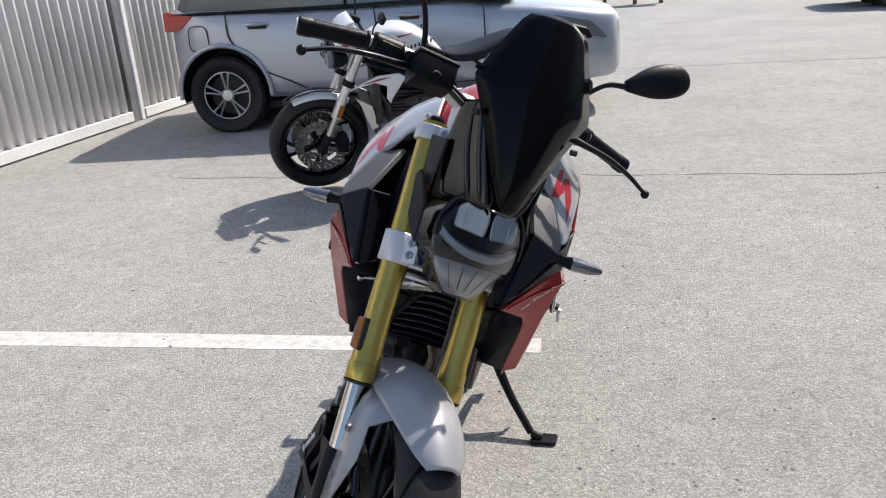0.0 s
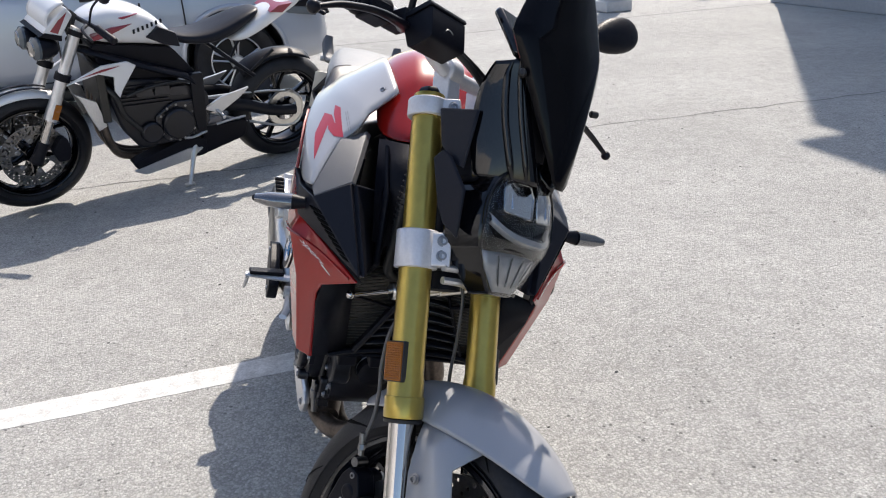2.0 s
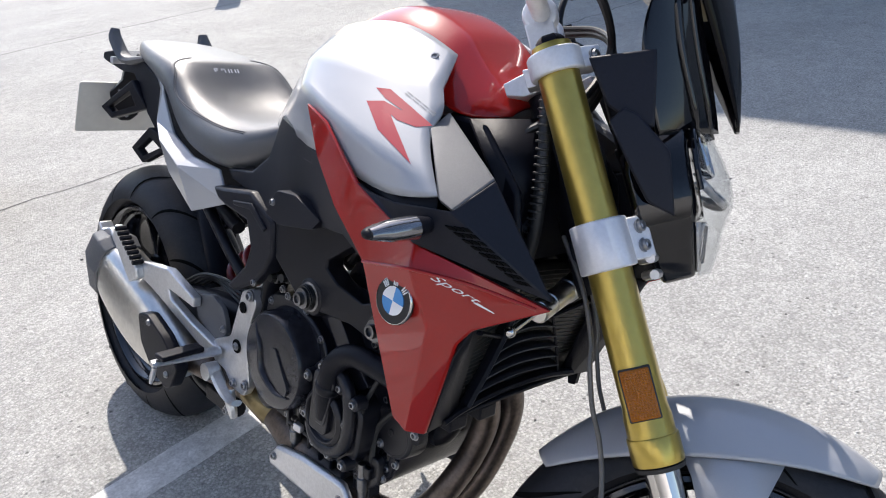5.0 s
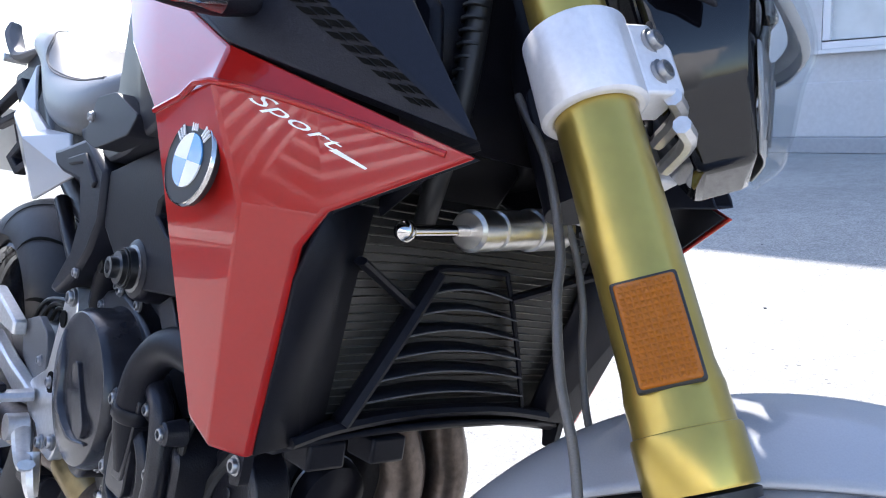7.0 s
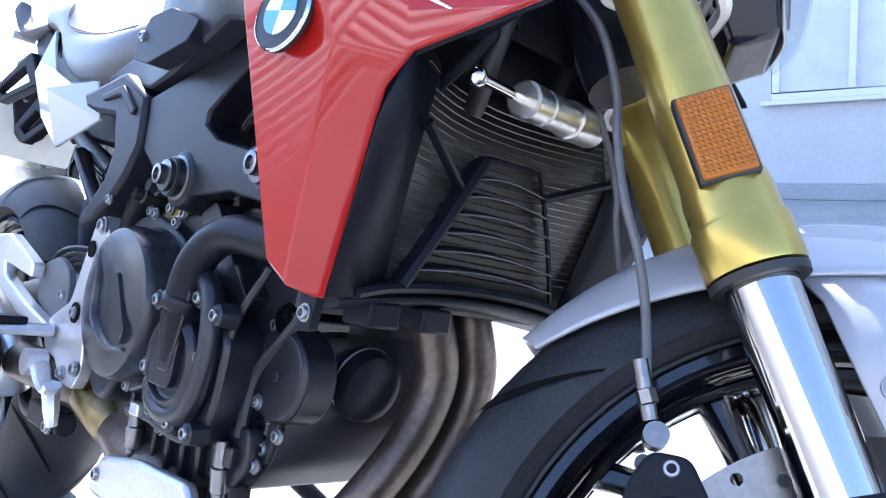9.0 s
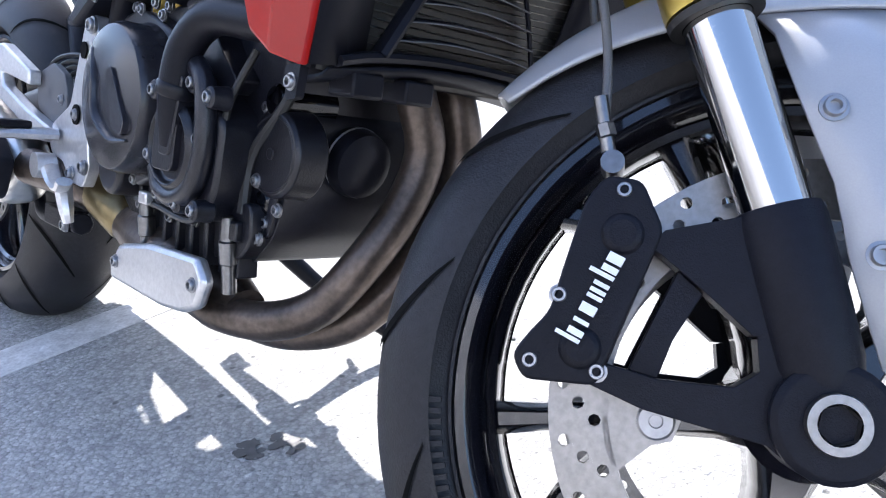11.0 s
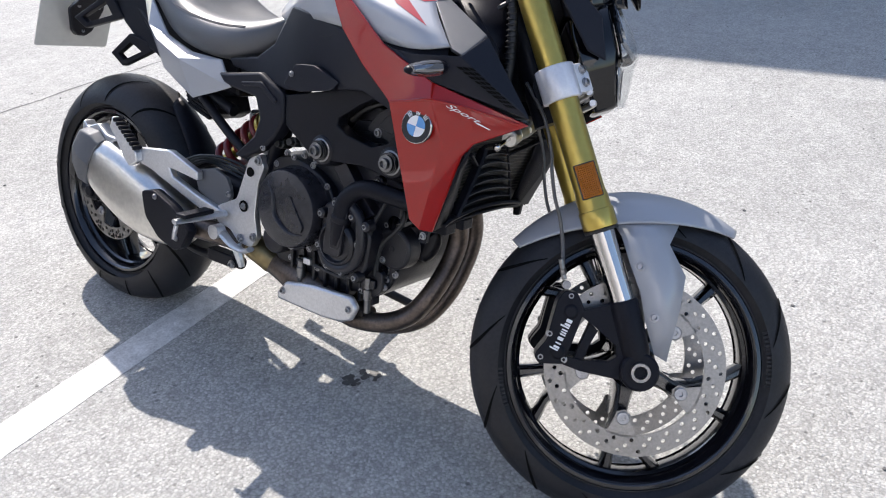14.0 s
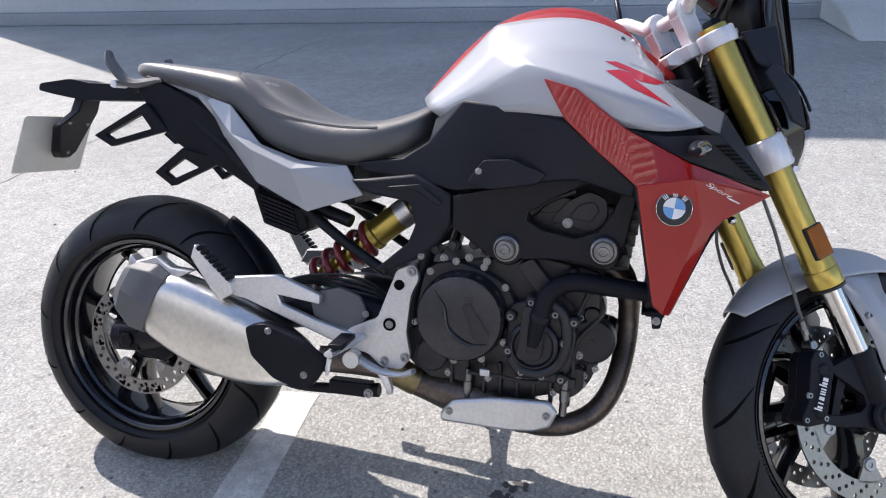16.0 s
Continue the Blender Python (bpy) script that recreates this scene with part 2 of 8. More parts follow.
def part(name, bm, material, parent=None, label="", m=None, solid=0.0, sub=0, bev=0.0, sharp=38, tri=False, crisp=False):
    if m is not None:
        bm.transform(m)
    if tri:
        bmesh.ops.triangulate(bm, faces=bm.faces[:])
    bmesh.ops.remove_doubles(bm, verts=bm.verts[:], dist=0.00005)
    bmesh.ops.recalc_face_normals(bm, faces=bm.faces[:])
    if crisp:
        lay = bm.edges.layers.float.get("crease_edge") or bm.edges.layers.float.new("crease_edge")
        for e in bm.edges:
            if e.is_boundary:
                e[lay] = 1.0
    me = bpy.data.meshes.new(name)
    bm.to_mesh(me)
    bm.free()
    me.materials.append(material)
    me.polygons.foreach_set("use_smooth", [True] * len(me.polygons))
    if not sub:
        me.set_sharp_from_angle(angle=radians(sharp))
    ob = new(name, me)
    if parent is not None:
        ob.parent = parent
    if bev:
        k = ob.modifiers.new("bevel", "BEVEL")
        k.width, k.segments, k.limit_method, k.angle_limit, k.harden_normals = bev, 2, "ANGLE", radians(30), False
    if sub:
        k = ob.modifiers.new("subdivide", "SUBSURF")
        k.levels = k.render_levels = sub
        k.boundary_smooth = "PRESERVE_CORNERS"
    if solid:
        k = ob.modifiers.new("thickness", "SOLIDIFY")
        k.thickness, k.offset = solid, 0
    if label:
        ob["label"] = label
    return ob


def nb():
    return bmesh.new()


def lathe(bm, prof, segs=40, m=None, closed=False, arc=360.0, start=0.0):
    """prof: (radius, along y), turned about the y axis."""
    full = arc >= 359.9
    n = segs if full else segs + 1
    rings = []
    for k in range(n):
        a = radians(start + arc * k / segs)
        ring = [bm.verts.new((r * math.cos(a), y, r * math.sin(a))) for r, y in prof]
        rings.append(ring)
    made = [v for r in rings for v in r]
    cols = len(prof) if closed else len(prof) - 1
    for k in range(segs if full else segs):
        a, b = rings[k], rings[(k + 1) % n]
        for j in range(cols):
            i = (j + 1) % len(prof)
            bm.faces.new((a[j], a[i], b[i], b[j]))
    if m is not None:
        bmesh.ops.transform(bm, matrix=m, verts=made)
    return made


def along(p0, p1):
    """The pose whose y axis runs from p0 to p1."""
    d = Vector(p1) - Vector(p0)
    return Matrix.Translation(p0) @ d.to_track_quat("Y", "Z").to_matrix().to_4x4(), d.length


def cyl(bm, p0, p1, r0, r1=None, segs=20, ch=0.0):
    r1 = r0 if r1 is None else r1
    m, n = along(p0, p1)
    ch = min(ch, n / 3, r0 / 2, r1 / 2)
    prof = [(0.0001, 0)] + ([(r0 - ch, 0), (r0, ch), (r1, n - ch), (r1 - ch, n)] if ch else [(r0, 0), (r1, n)]) + [(0.0001, n)]
    lathe(bm, prof, segs, m)


def turned(bm, p0, p1, prof, segs=24):
    """prof: (share of the way, radius)."""
    m, n = along(p0, p1)
    lathe(bm, [(0.0001, prof[0][0] * n)] + [(r, f * n) for f, r in prof] + [(0.0001, prof[-1][0] * n)], segs, m)


def smoothed(pts, steps=6, closed=False):
    P = [Vector(p) for p in pts]
    out = []
    n = len(P)
    for k in range(n if closed else n - 1):
        a = P[(k - 1) % n] if closed or k else P[0] * 2 - P[1]
        b, c = P[k], P[(k + 1) % n]
        d = P[(k + 2) % n] if closed or k + 2 < n else P[-1] * 2 - P[-2]
        for j in range(steps):
            t = j / steps
            out.append(0.5 * (2 * b + (c - a) * t + (2 * a - 5 * b + 4 * c - d) * t * t + (3 * b - a - 3 * c + d) * t ** 3))
    if not closed:
        out.append(P[-1])
    return out


def tube(bm, pts, r, segs=10, steps=6, closed=False, flat=1.0):
    path = smoothed(pts, steps, closed) if steps > 1 else [Vector(p) for p in pts]
    n = len(path)
    rad = (lambda k: r) if not isinstance(r, (list, tuple)) else (lambda k: float(np.interp(k / (n - 1) * (len(r) - 1), range(len(r)), r)))
    rings, up = [], None
    for k, p in enumerate(path):
        d = (path[(k + 1) % n] - path[k - 1]) if closed else (path[min(k + 1, n - 1)] - path[max(k - 1, 0)])
        d.normalize()
        if up is None:
            up = Vector((0, 0, 1)) if abs(d.z) < 0.9 else Vector((1, 0, 0))
        side = d.cross(up).normalized()
        up = side.cross(d).normalized()
        rings.append([bm.verts.new(p + rad(k) * (math.cos(a) * side + flat * math.sin(a) * up)) for a in (2 * math.pi * j / segs for j in range(segs))])
    for k in range(n if closed else n - 1):
        a, b = rings[k], rings[(k + 1) % n]
        for j in range(segs):
            bm.faces.new((a[j], a[(j + 1) % segs], b[(j + 1) % segs], b[j]))
    if not closed:
        bm.faces.new(rings[0][::-1])
        bm.faces.new(rings[-1])


def box(bm, c, size, m=None):
    made = bmesh.ops.create_cube(bm, size=1.0, matrix=Matrix.Translation(c) @ (m or Matrix()) @ Matrix.Diagonal((*size, 1)))
    return made["verts"]


def prism(bm, outline, y0, y1, m=None, inset=0.0):
    """An outline in x and z, from y0 to y1."""
    a = [bm.verts.new((x, y0, z)) for x, z in outline]
    b = [bm.verts.new((x, y1, z)) for x, z in outline]
    n = len(outline)
    bm.faces.new(a)
    bm.faces.new(b[::-1])
    for k in range(n):
        bm.faces.new((a[k], b[k], b[(k + 1) % n], a[(k + 1) % n]))
    if m is not None:
        bmesh.ops.transform(bm, matrix=m, verts=a + b)


def framed(bm, outer, inner, y0, y1):
    """A plate in x and z with one opening through it; both outlines have as many points."""
    n = len(outer)
    loops = [[bm.verts.new((x, y, z)) for x, z in o] for y in (y0, y1) for o in (outer, inner)]
    for a, b in ((0, 1), (2, 3), (0, 2), (1, 3)):
        for k in range(n):
            bm.faces.new((loops[a][k], loops[a][(k + 1) % n], loops[b][(k + 1) % n], loops[b][k]))


def slanted(bm, x0, slope):
    """Leans a plate outward along the bike."""
    for v in bm.verts:
        v.co.y += (v.co.x - x0) * slope


def sheet(bm, rows, ridges=(), spines=()):
    """A grid of points; ridges: rows, spines: columns that stay sharp when it is smoothed."""
    g = [[bm.verts.new(p) for p in row] for row in rows]
    for a, b in zip(g, g[1:]):
        for k in range(len(a) - 1):
            bm.faces.new((a[k], a[k + 1], b[k + 1], b[k]))
    if ridges or spines:
        lay = bm.edges.layers.float.get("crease_edge") or bm.edges.layers.float.new("crease_edge")
        runs = [g[i] for i in ridges] + [[row[i] for row in g] for i in spines]
        for run in runs:
            for p, q in zip(run, run[1:]):
                bm.edges.get((p, q))[lay] = 0.85


def loft(bm, rings, caps=True, closed=True):
    g = [[bm.verts.new(p) for p in r] for r in rings]
    n = len(rings[0])
    for a, b in zip(g, g[1:]):
        for k in range(n if closed else n - 1):
            bm.faces.new((a[k], a[(k + 1) % n], b[(k + 1) % n], b[k]))
    if caps:
        bm.faces.new(g[0][::-1])
        bm.faces.new(g[-1])


def facets(bm, pts, faces):
    v = [bm.verts.new(p) for p in pts]
    for f in faces:
        bm.faces.new([v[k] for k in f])


def thick(bm, d):
    """Gives a faceted sheet its depth, along the vector d."""
    faces = bm.faces[:]
    made = bmesh.ops.extrude_face_region(bm, geom=faces)
    bmesh.ops.translate(bm, vec=d, verts=[g for g in made["geom"] if isinstance(g, bmesh.types.BMVert)])


def mirrored(bm):
    """A copy of bm on the other side."""
    c = bm.copy()
    bmesh.ops.scale(c, vec=(1, -1, 1), verts=c.verts[:])
    bmesh.ops.reverse_faces(c, faces=c.faces[:])
    return c


def both(name, bm, material, parent, label="", m=None, **kw):
    c = mirrored(bm)
    return [part(name, bm, material, parent, label, m, **kw), part(name, c, material, parent, label, m, **kw)]


def rounded(points, r, steps=3):
    """An outline with its corners rounded off."""
    out, n = [], len(points)
    for k in range(n):
        p, q, s = Vector(points[k - 1]), Vector(points[k]), Vector(points[(k + 1) % n])
        a, b = q + (p - q).normalized() * min(r, (p - q).length / 2.1), q + (s - q).normalized() * min(r, (s - q).length / 2.1)
        for j in range(steps + 1):
            t = j / steps
            out.append(tuple((1 - t) ** 2 * a + 2 * t * (1 - t) * q + t * t * b))
    return out


def writing(name, text, size, m, material, parent, depth=0.0006, shear=0.0, space=1.0):
    cu = bpy.data.curves.new(name, "FONT")
    cu.body, cu.size, cu.extrude, cu.shear, cu.space_character = text, size, depth, shear, space
    cu.align_x, cu.align_y, cu.resolution_u = "CENTER", "CENTER", 3
    tmp = new("tmp_writing", cu)
    me = bpy.data.meshes.new_from_object(tmp)
    bpy.data.objects.remove(tmp)
    me.materials.clear()
    me.materials.append(material)
    me.transform(m)
    bm = nb()
    bm.from_mesh(me)
    bmesh.ops.remove_doubles(bm, verts=bm.verts[:], dist=0.00002)
    bm.verts.index_update()
    bpy.data.meshes.remove(me)
    left, made = set(bm.verts), []
    while left:
        stack, island = [left.pop()], set()
        while stack:
            v = stack.pop()
            island.add(v)
            for e in v.link_edges:
                w = e.other_vert(v)
                if w in left:
                    left.discard(w)
                    stack.append(w)
        one = bm.copy()
        one.verts.ensure_lookup_table()
        keep = {v.index for v in island}
        bmesh.ops.delete(one, geom=[v for v in one.verts if v.index not in keep], context="VERTS")
        made.append((min(v.co.x for v in island), one))
    bm.free()
    return [part(name, one, material, parent) for _, one in sorted(made, key=lambda q: q[0])]

def facing(c, out, up):
    """The pose of a flat mark at c: its z axis points out, its y axis up."""
    z = Vector(out).normalized()
    x = Vector(up).cross(z).normalized()
    y = z.cross(x)
    return Matrix.Translation(c) @ Matrix((x, y, z)).transposed().to_4x4()


def laid_on(ob, name, outlines, place, eye, material, label="", lift=0.0009):
    """A thin mark that follows ob's skin: outlines in a plane, place() takes them into space, and they are cast on the skin from the point eye."""
    dg = bpy.context.evaluated_depsgraph_get()
    dg.update()
    skin = ob.evaluated_get(dg)
    bm = nb()
    for o in outlines:
        f = bm.faces.new([bm.verts.new((x, y, 0)) for x, y in o])
        bmesh.ops.triangulate(bm, faces=[f])
    for _ in range(3):
        bmesh.ops.subdivide_edges(bm, edges=[e for e in bm.edges if e.calc_length() > 0.006], cuts=1)
        bmesh.ops.triangulate(bm, faces=bm.faces[:])
    for v in bm.verts:
        p = Vector(place(v.co.x, v.co.y))
        way = (p - Vector(eye)).normalized()
        hit, at, n, _ = skin.ray_cast(p - way * 0.2, way)
        v.co = (at if hit and (at - p).length < 0.2 else p) - way * lift
    return part(name, bm, material, ob, label)


def on_skin(ob, pts, way, lift=0.0008):
    """Points moved along way until they lie on ob's skin."""
    dg = bpy.context.evaluated_depsgraph_get()
    dg.update()
    skin = ob.evaluated_get(dg)
    way = Vector(way).normalized()
    out = []
    for p in pts:
        p = Vector(p)
        hit, at, n, _ = skin.ray_cast(p - way * 0.15, way)
        out.append((at if hit and (at - p).length < 0.09 else p) - way * lift)
    return out


def bolt_mesh():
    bm = nb()
    lathe(bm, [(0.0001, -0.3), (1.35, -0.3), (1.35, 0.12), (1, 0.14), (1, 0.6), (0.88, 0.75), (0.58, 0.75), (0.54, 0.1), (0.0001, 0.1)], 16)
    bmesh.ops.recalc_face_normals(bm, faces=bm.faces[:])
    me = bpy.data.meshes.new("bolt")
    bm.to_mesh(me)
    bm.free()
    me.materials.append(BOLT)
    me.polygons.foreach_set("use_smooth", [True] * len(me.polygons))
    me.set_sharp_from_angle(angle=radians(40))
    return me


BOLTS = bolt_mesh()


def bolt(c, way, r, parent, material=None, m=None):
    ob = new("bolt", BOLTS)
    q = Vector(way).to_track_quat("Y", "Z").to_matrix().to_4x4()
    ob.matrix_basis = (m or Matrix()) @ Matrix.Translation(c) @ q @ Matrix.Diagonal((r * 0.74, r * 0.74, r * 0.74, 1))
    ob.parent = parent
    return ob


# ---- the setting ----
bm = nb()
sheet(bm, [[(x, y, 0) for x in (-160, -12, -4, 0, 4, 8, 12, 160)] for y in (-160, -12, -4, 0, 4, 8, 14, 160)])
tagged(part("ground", bm, GROUND), "pale sun-bleached asphalt of an open car park", "ground", kind="structure")

bm = nb()
outline = [(-6.0, 2.20), (0.53, 2.20), (0.53, 2.305), (-6.0, 2.345)]
facets(bm, [(x, y, 0.0) for x, y in outline], [(0, 1, 2, 3)])
bmesh.ops.subdivide_edges(bm, edges=[e for e in bm.edges if e.calc_length() > 1], cuts=90)
rng = random.Random(4)
for v in bm.verts:
    v.co.y += rng.uniform(-0.002, 0.002)
thick(bm, (0, 0, 0.0012))
tagged(part("parking_line", bm, LINEPAINT), "worn white painted parking line on the asphalt", "road marking", kind="structure")

rng = random.Random(7)
for k, (a, b) in enumerate((((-4, 9.0), (9, 8.75)), ((-2.0, 4.62), (6.0, 4.1)))):
    bm = nb()
    up, low = [], []
    for j in range(60):
        t = j / 59
        x, y = a[0] + (b[0] - a[0]) * t, a[1] + (b[1] - a[1]) * t + rng.uniform(-0.02, 0.02)
        w = (0.012 if k == 0 else 0.005) * rng.uniform(0.6, 1.3)
        up.append((x, y + w, 0.0015))
        low.append((x, y - w, 0.0015))
    sheet(bm, [up, low])
    tagged(part("pavement_joint", bm, JOINTM), "thin dark crack line in the asphalt", "joint", kind="structure")
bm = nb()
rng = random.Random(11)
for k in range(420):
    x, y = rng.uniform(-3, 6.5), rng.uniform(-0.5, 8.5)
    r = rng.uniform(0.002, 0.007)
    bmesh.ops.create_icosphere(bm, subdivisions=1, radius=r, matrix=Matrix.Translation((x, y, r * 0.3)) @ Matrix.Diagonal((1, rng.uniform(0.5, 1), 0.5, 1)))
OIL = ((0.211, 1.674), (0.245, 1.643))
tagged(part("loose_grit", bm, JOINTM), "scattered dark grit on the asphalt", "grit", kind="stuff")
for cx, cy in OIL:
    bm = nb()
    for k in range(26):
        a, r = rng.uniform(0, 6.28), 0.030 * rng.random() ** 0.6
        x, y, w = cx + r * math.cos(a) * 0.62, cy + r * math.sin(a), rng.uniform(0.004, 0.010)
        bm.faces.new([bm.verts.new((x + w * rng.uniform(0.6, 1.1) * math.cos(q), y + w * rng.uniform(0.6, 1.1) * math.sin(q), 0.0012 + 0.00004 * k)) for q in (2 * math.pi * j / 9 for j in range(9))])
    tagged(part("oil_stain", bm, OILM), "small dark oil stain on the asphalt", "stain", kind="structure")

# ---- corrugated fence ----
FA, FB = Vector((-4.95, -6.8, 0)), Vector((-3.24, 9.8, 0))
FD = (FB - FA).normalized()
FN = Vector((FD.y, -FD.x, 0))
FENCE = Matrix((FD, -FN, Vector((0, 0, 1)))).transposed().to_4x4()
FENCE = Matrix.Translation(FA) @ FENCE
length = (FB - FA).length
fence = thing("corrugated_fence", "white corrugated sheet metal fence with a steel post", "fence", FENCE, kind="structure")
for a, b in ((0.0, 13.60), (13.80, length)):
    bm = nb()
    low, high = [], []
    x = a
    k = 0
    while x < b:
        for dx, dy in ((0, 0), (0.062, 0), (0.070, -0.042), (0.110, -0.042)):
            low.append((x + dx, dy, 0.10))
            high.append((x + dx, dy, 3.2))
        x += 0.120
    sheet(bm, [low, high])
    part("sheet_panel", bm, FENCEM, fence, "white trapezoid sheet panel", solid=0.002, sharp=20)
    bm = nb()
    box(bm, ((a + b) / 2, -0.03, 0.06), (b - a, 0.06, 0.09))
    part("bottom_rail", bm, FENCEM, fence, "white bottom rail", bev=0.004)
bm = nb()
box(bm, (13.66, 0.0, 1.6), (0.09, 0.09, 3.2))
part("fence_post", bm, POSTM, fence, "grey steel fence post", bev=0.006)
bm = nb()
box(bm, (13.77, -0.02, 1.6), (0.06, 0.06, 3.2))
part("gate_stile", bm, FENCEM, fence, "", bev=0.006)

# ---- building with an eave whose shade falls on the asphalt ----
house = thing("building", "white rendered building with a grey base and a window", "building", kind="structure")
WX, TOP = 7.25, 6.9
bm = nb()
win = (2.05, 3.40, 0.90, 2.1)
for y0, y1, z0, z1 in ((-22, win[0], 0.62, TOP), (win[1], 8.9, 0.62, TOP), (win[0], win[1], 0.62, win[2]), (win[0], win[1], win[3], TOP)):
    box(bm, (WX + 0.15, (y0 + y1) / 2, (z0 + z1) / 2), (0.3, y1 - y0, z1 - z0))
part("wall", bm, RENDERM, house, "white rendered wall")
bm = nb()
box(bm, (WX + 0.13, (-22 + 8.9) / 2, 0.38), (0.32, 30.9, 0.48))
part("wall_base", bm, RENDERM, house, "", bev=0.01)
bm = nb()
box(bm, (WX + 0.10, (-22 + 8.9) / 2, 0.07), (0.36, 30.9, 0.14))
part("plinth", bm, BASEM, house, "grey plinth at the foot of the wall", bev=0.01)
bm = nb()
box(bm, (WX + 4.2, (-22 + 8.9) / 2, TOP / 2), (7.7, 30.7, TOP))
part("far_walls", bm, RENDERM, house)
bm = nb()
box(bm, (WX + 4.0, -6.71, TOP + 0.06), (8.6, 30.78, 0.12))
part("roof_slab", bm, CONC, house, "flat roof slab", bev=0.02)
bm = nb()
yc, zc, wy, wz = (win[0] + win[1]) / 2, (win[2] + win[3]) / 2, win[1] - win[0], win[3] - win[2]
for c, sz in (((WX + 0.05, yc, win[2] + 0.035), (0.09, wy, 0.07)), ((WX + 0.05, yc, win[3] - 0.035), (0.09, wy, 0.07)), ((WX + 0.05, win[0] + 0.035, zc), (0.09, 0.07, wz - 0.14)), ((WX + 0.05, win[1] - 0.035, zc), (0.09, 0.07, wz - 0.14)), ((WX + 0.05, yc, zc), (0.08, 0.06, wz - 0.14))):
    box(bm, c, sz)
wf = part("window_frame", bm, PVC, house, "white window frame", bev=0.006)
bm = nb()
box(bm, (WX + 0.06, yc, zc), (0.012, wy - 0.10, wz - 0.10))
part("pane", bm, CURTAIN, wf, "pale blind behind the pane")
bm = nb()
box(bm, (WX - 0.03, yc, win[2] - 0.02), (0.12, wy + 0.14, 0.04))
part("window_sill", bm, PVC, house, "", bev=0.005)
# concrete ramp by the wall
bm = nb()
prism(bm, [(5.9, 0.0), (WX - 0.05, 0.0), (WX - 0.05, 0.26), (6.4, 0.16)], -4.5, -0.62)
tagged(part("concrete_ramp", bm, CONC, bev=0.02), "pale concrete ramp against the building", "ramp", kind="structure")


def post(x, y, h=1.3):
    p = thing("canopy_post", "white painted square post on a concrete foot", "post", Matrix.Translation((x, y, 0)), "canopy posts", "structure")
    bm = nb()
    box(bm, (0, 0, h / 2), (0.2, 0.2, h))
    part("shaft", bm, FENCEM, p, bev=0.01)
    bm = nb()
    box(bm, (0, 0, 0.07), (0.37, 0.37, 0.14))
    box(bm, (0, 0, 0.165), (0.29, 0.29, 0.07))
    part("foot", bm, RENDERM, p, "white concrete foot", bev=0.02)
    return p


post(5.25, 9.55)
post(7.5, 10.7)


# ---- cars ----
def car_wheel(parent, x, y, s, r, rimr, material):
    m = Matrix.Translation((x, y, r))
    bm = nb()
    lathe(bm, [(rimr, -0.10), (r - 0.02, -0.105), (r, -0.08), (r, 0.08), (r - 0.02, 0.105), (rimr, 0.10)], 48, m)
    t = part("car_wheel", bm, RUBBER, parent, "black car tyre on an alloy rim", solid=0.008)
    bm = nb()
    lathe(bm, [(rimr + 0.004, -0.10), (rimr - 0.012, -0.102), (rimr - 0.02, -0.08), (rimr - 0.03, 0.0), (rimr - 0.03, 0.06)], 40, m if s < 0 else m @ Matrix.Rotation(math.pi, 4, "Z"))
    part("rim", bm, GLOSS, t, "dark and silver alloy rim")
    # added dark disc: gives the gaps between the spokes their shade
    bm = nb()
    cyl(bm, (x, y - s * 0.02, r), (x, y, r), rimr - 0.025, segs=32)
    part("spoke_backing", bm, CABLE, t, "dark backing disc for the shaded gaps between the spokes")
    bm = nb()
    tube(bm, [(x + (rimr - 0.006) * math.cos(a), y + s * 0.100, r + (rimr - 0.006) * math.sin(a)) for a in (2 * math.pi * k / 32 for k in range(32))], 0.006, 6, 1, closed=True)
    part("rim_edge", bm, ALU, t, "silver rim edge")
    for k in range(5):
        for d in (-0.14, 0.14):
            a = 2 * math.pi * k / 5 + 0.3
            bm = nb()
            f = lambda rr, aa: (rr * math.cos(aa), s * 0.094, rr * math.sin(aa))
            tube(bm, [f(0.05, a + d), f(rimr * 0.6, a + d * 1.05), f(rimr - 0.012, a + d * 1.15)], [0.012, 0.012, 0.017], 6, 3, flat=0.6)
            part("rim_spoke", bm, ALU, t, m=m)
    bm = nb()
    lathe(bm, [(0.0001, 0.006), (0.045, 0.004), (0.055, -0.01)], 24, m @ along((0, s * 0.094, 0), (0, s * 0.2, 0))[0])
    part("hub_cap", bm, ALU, t)


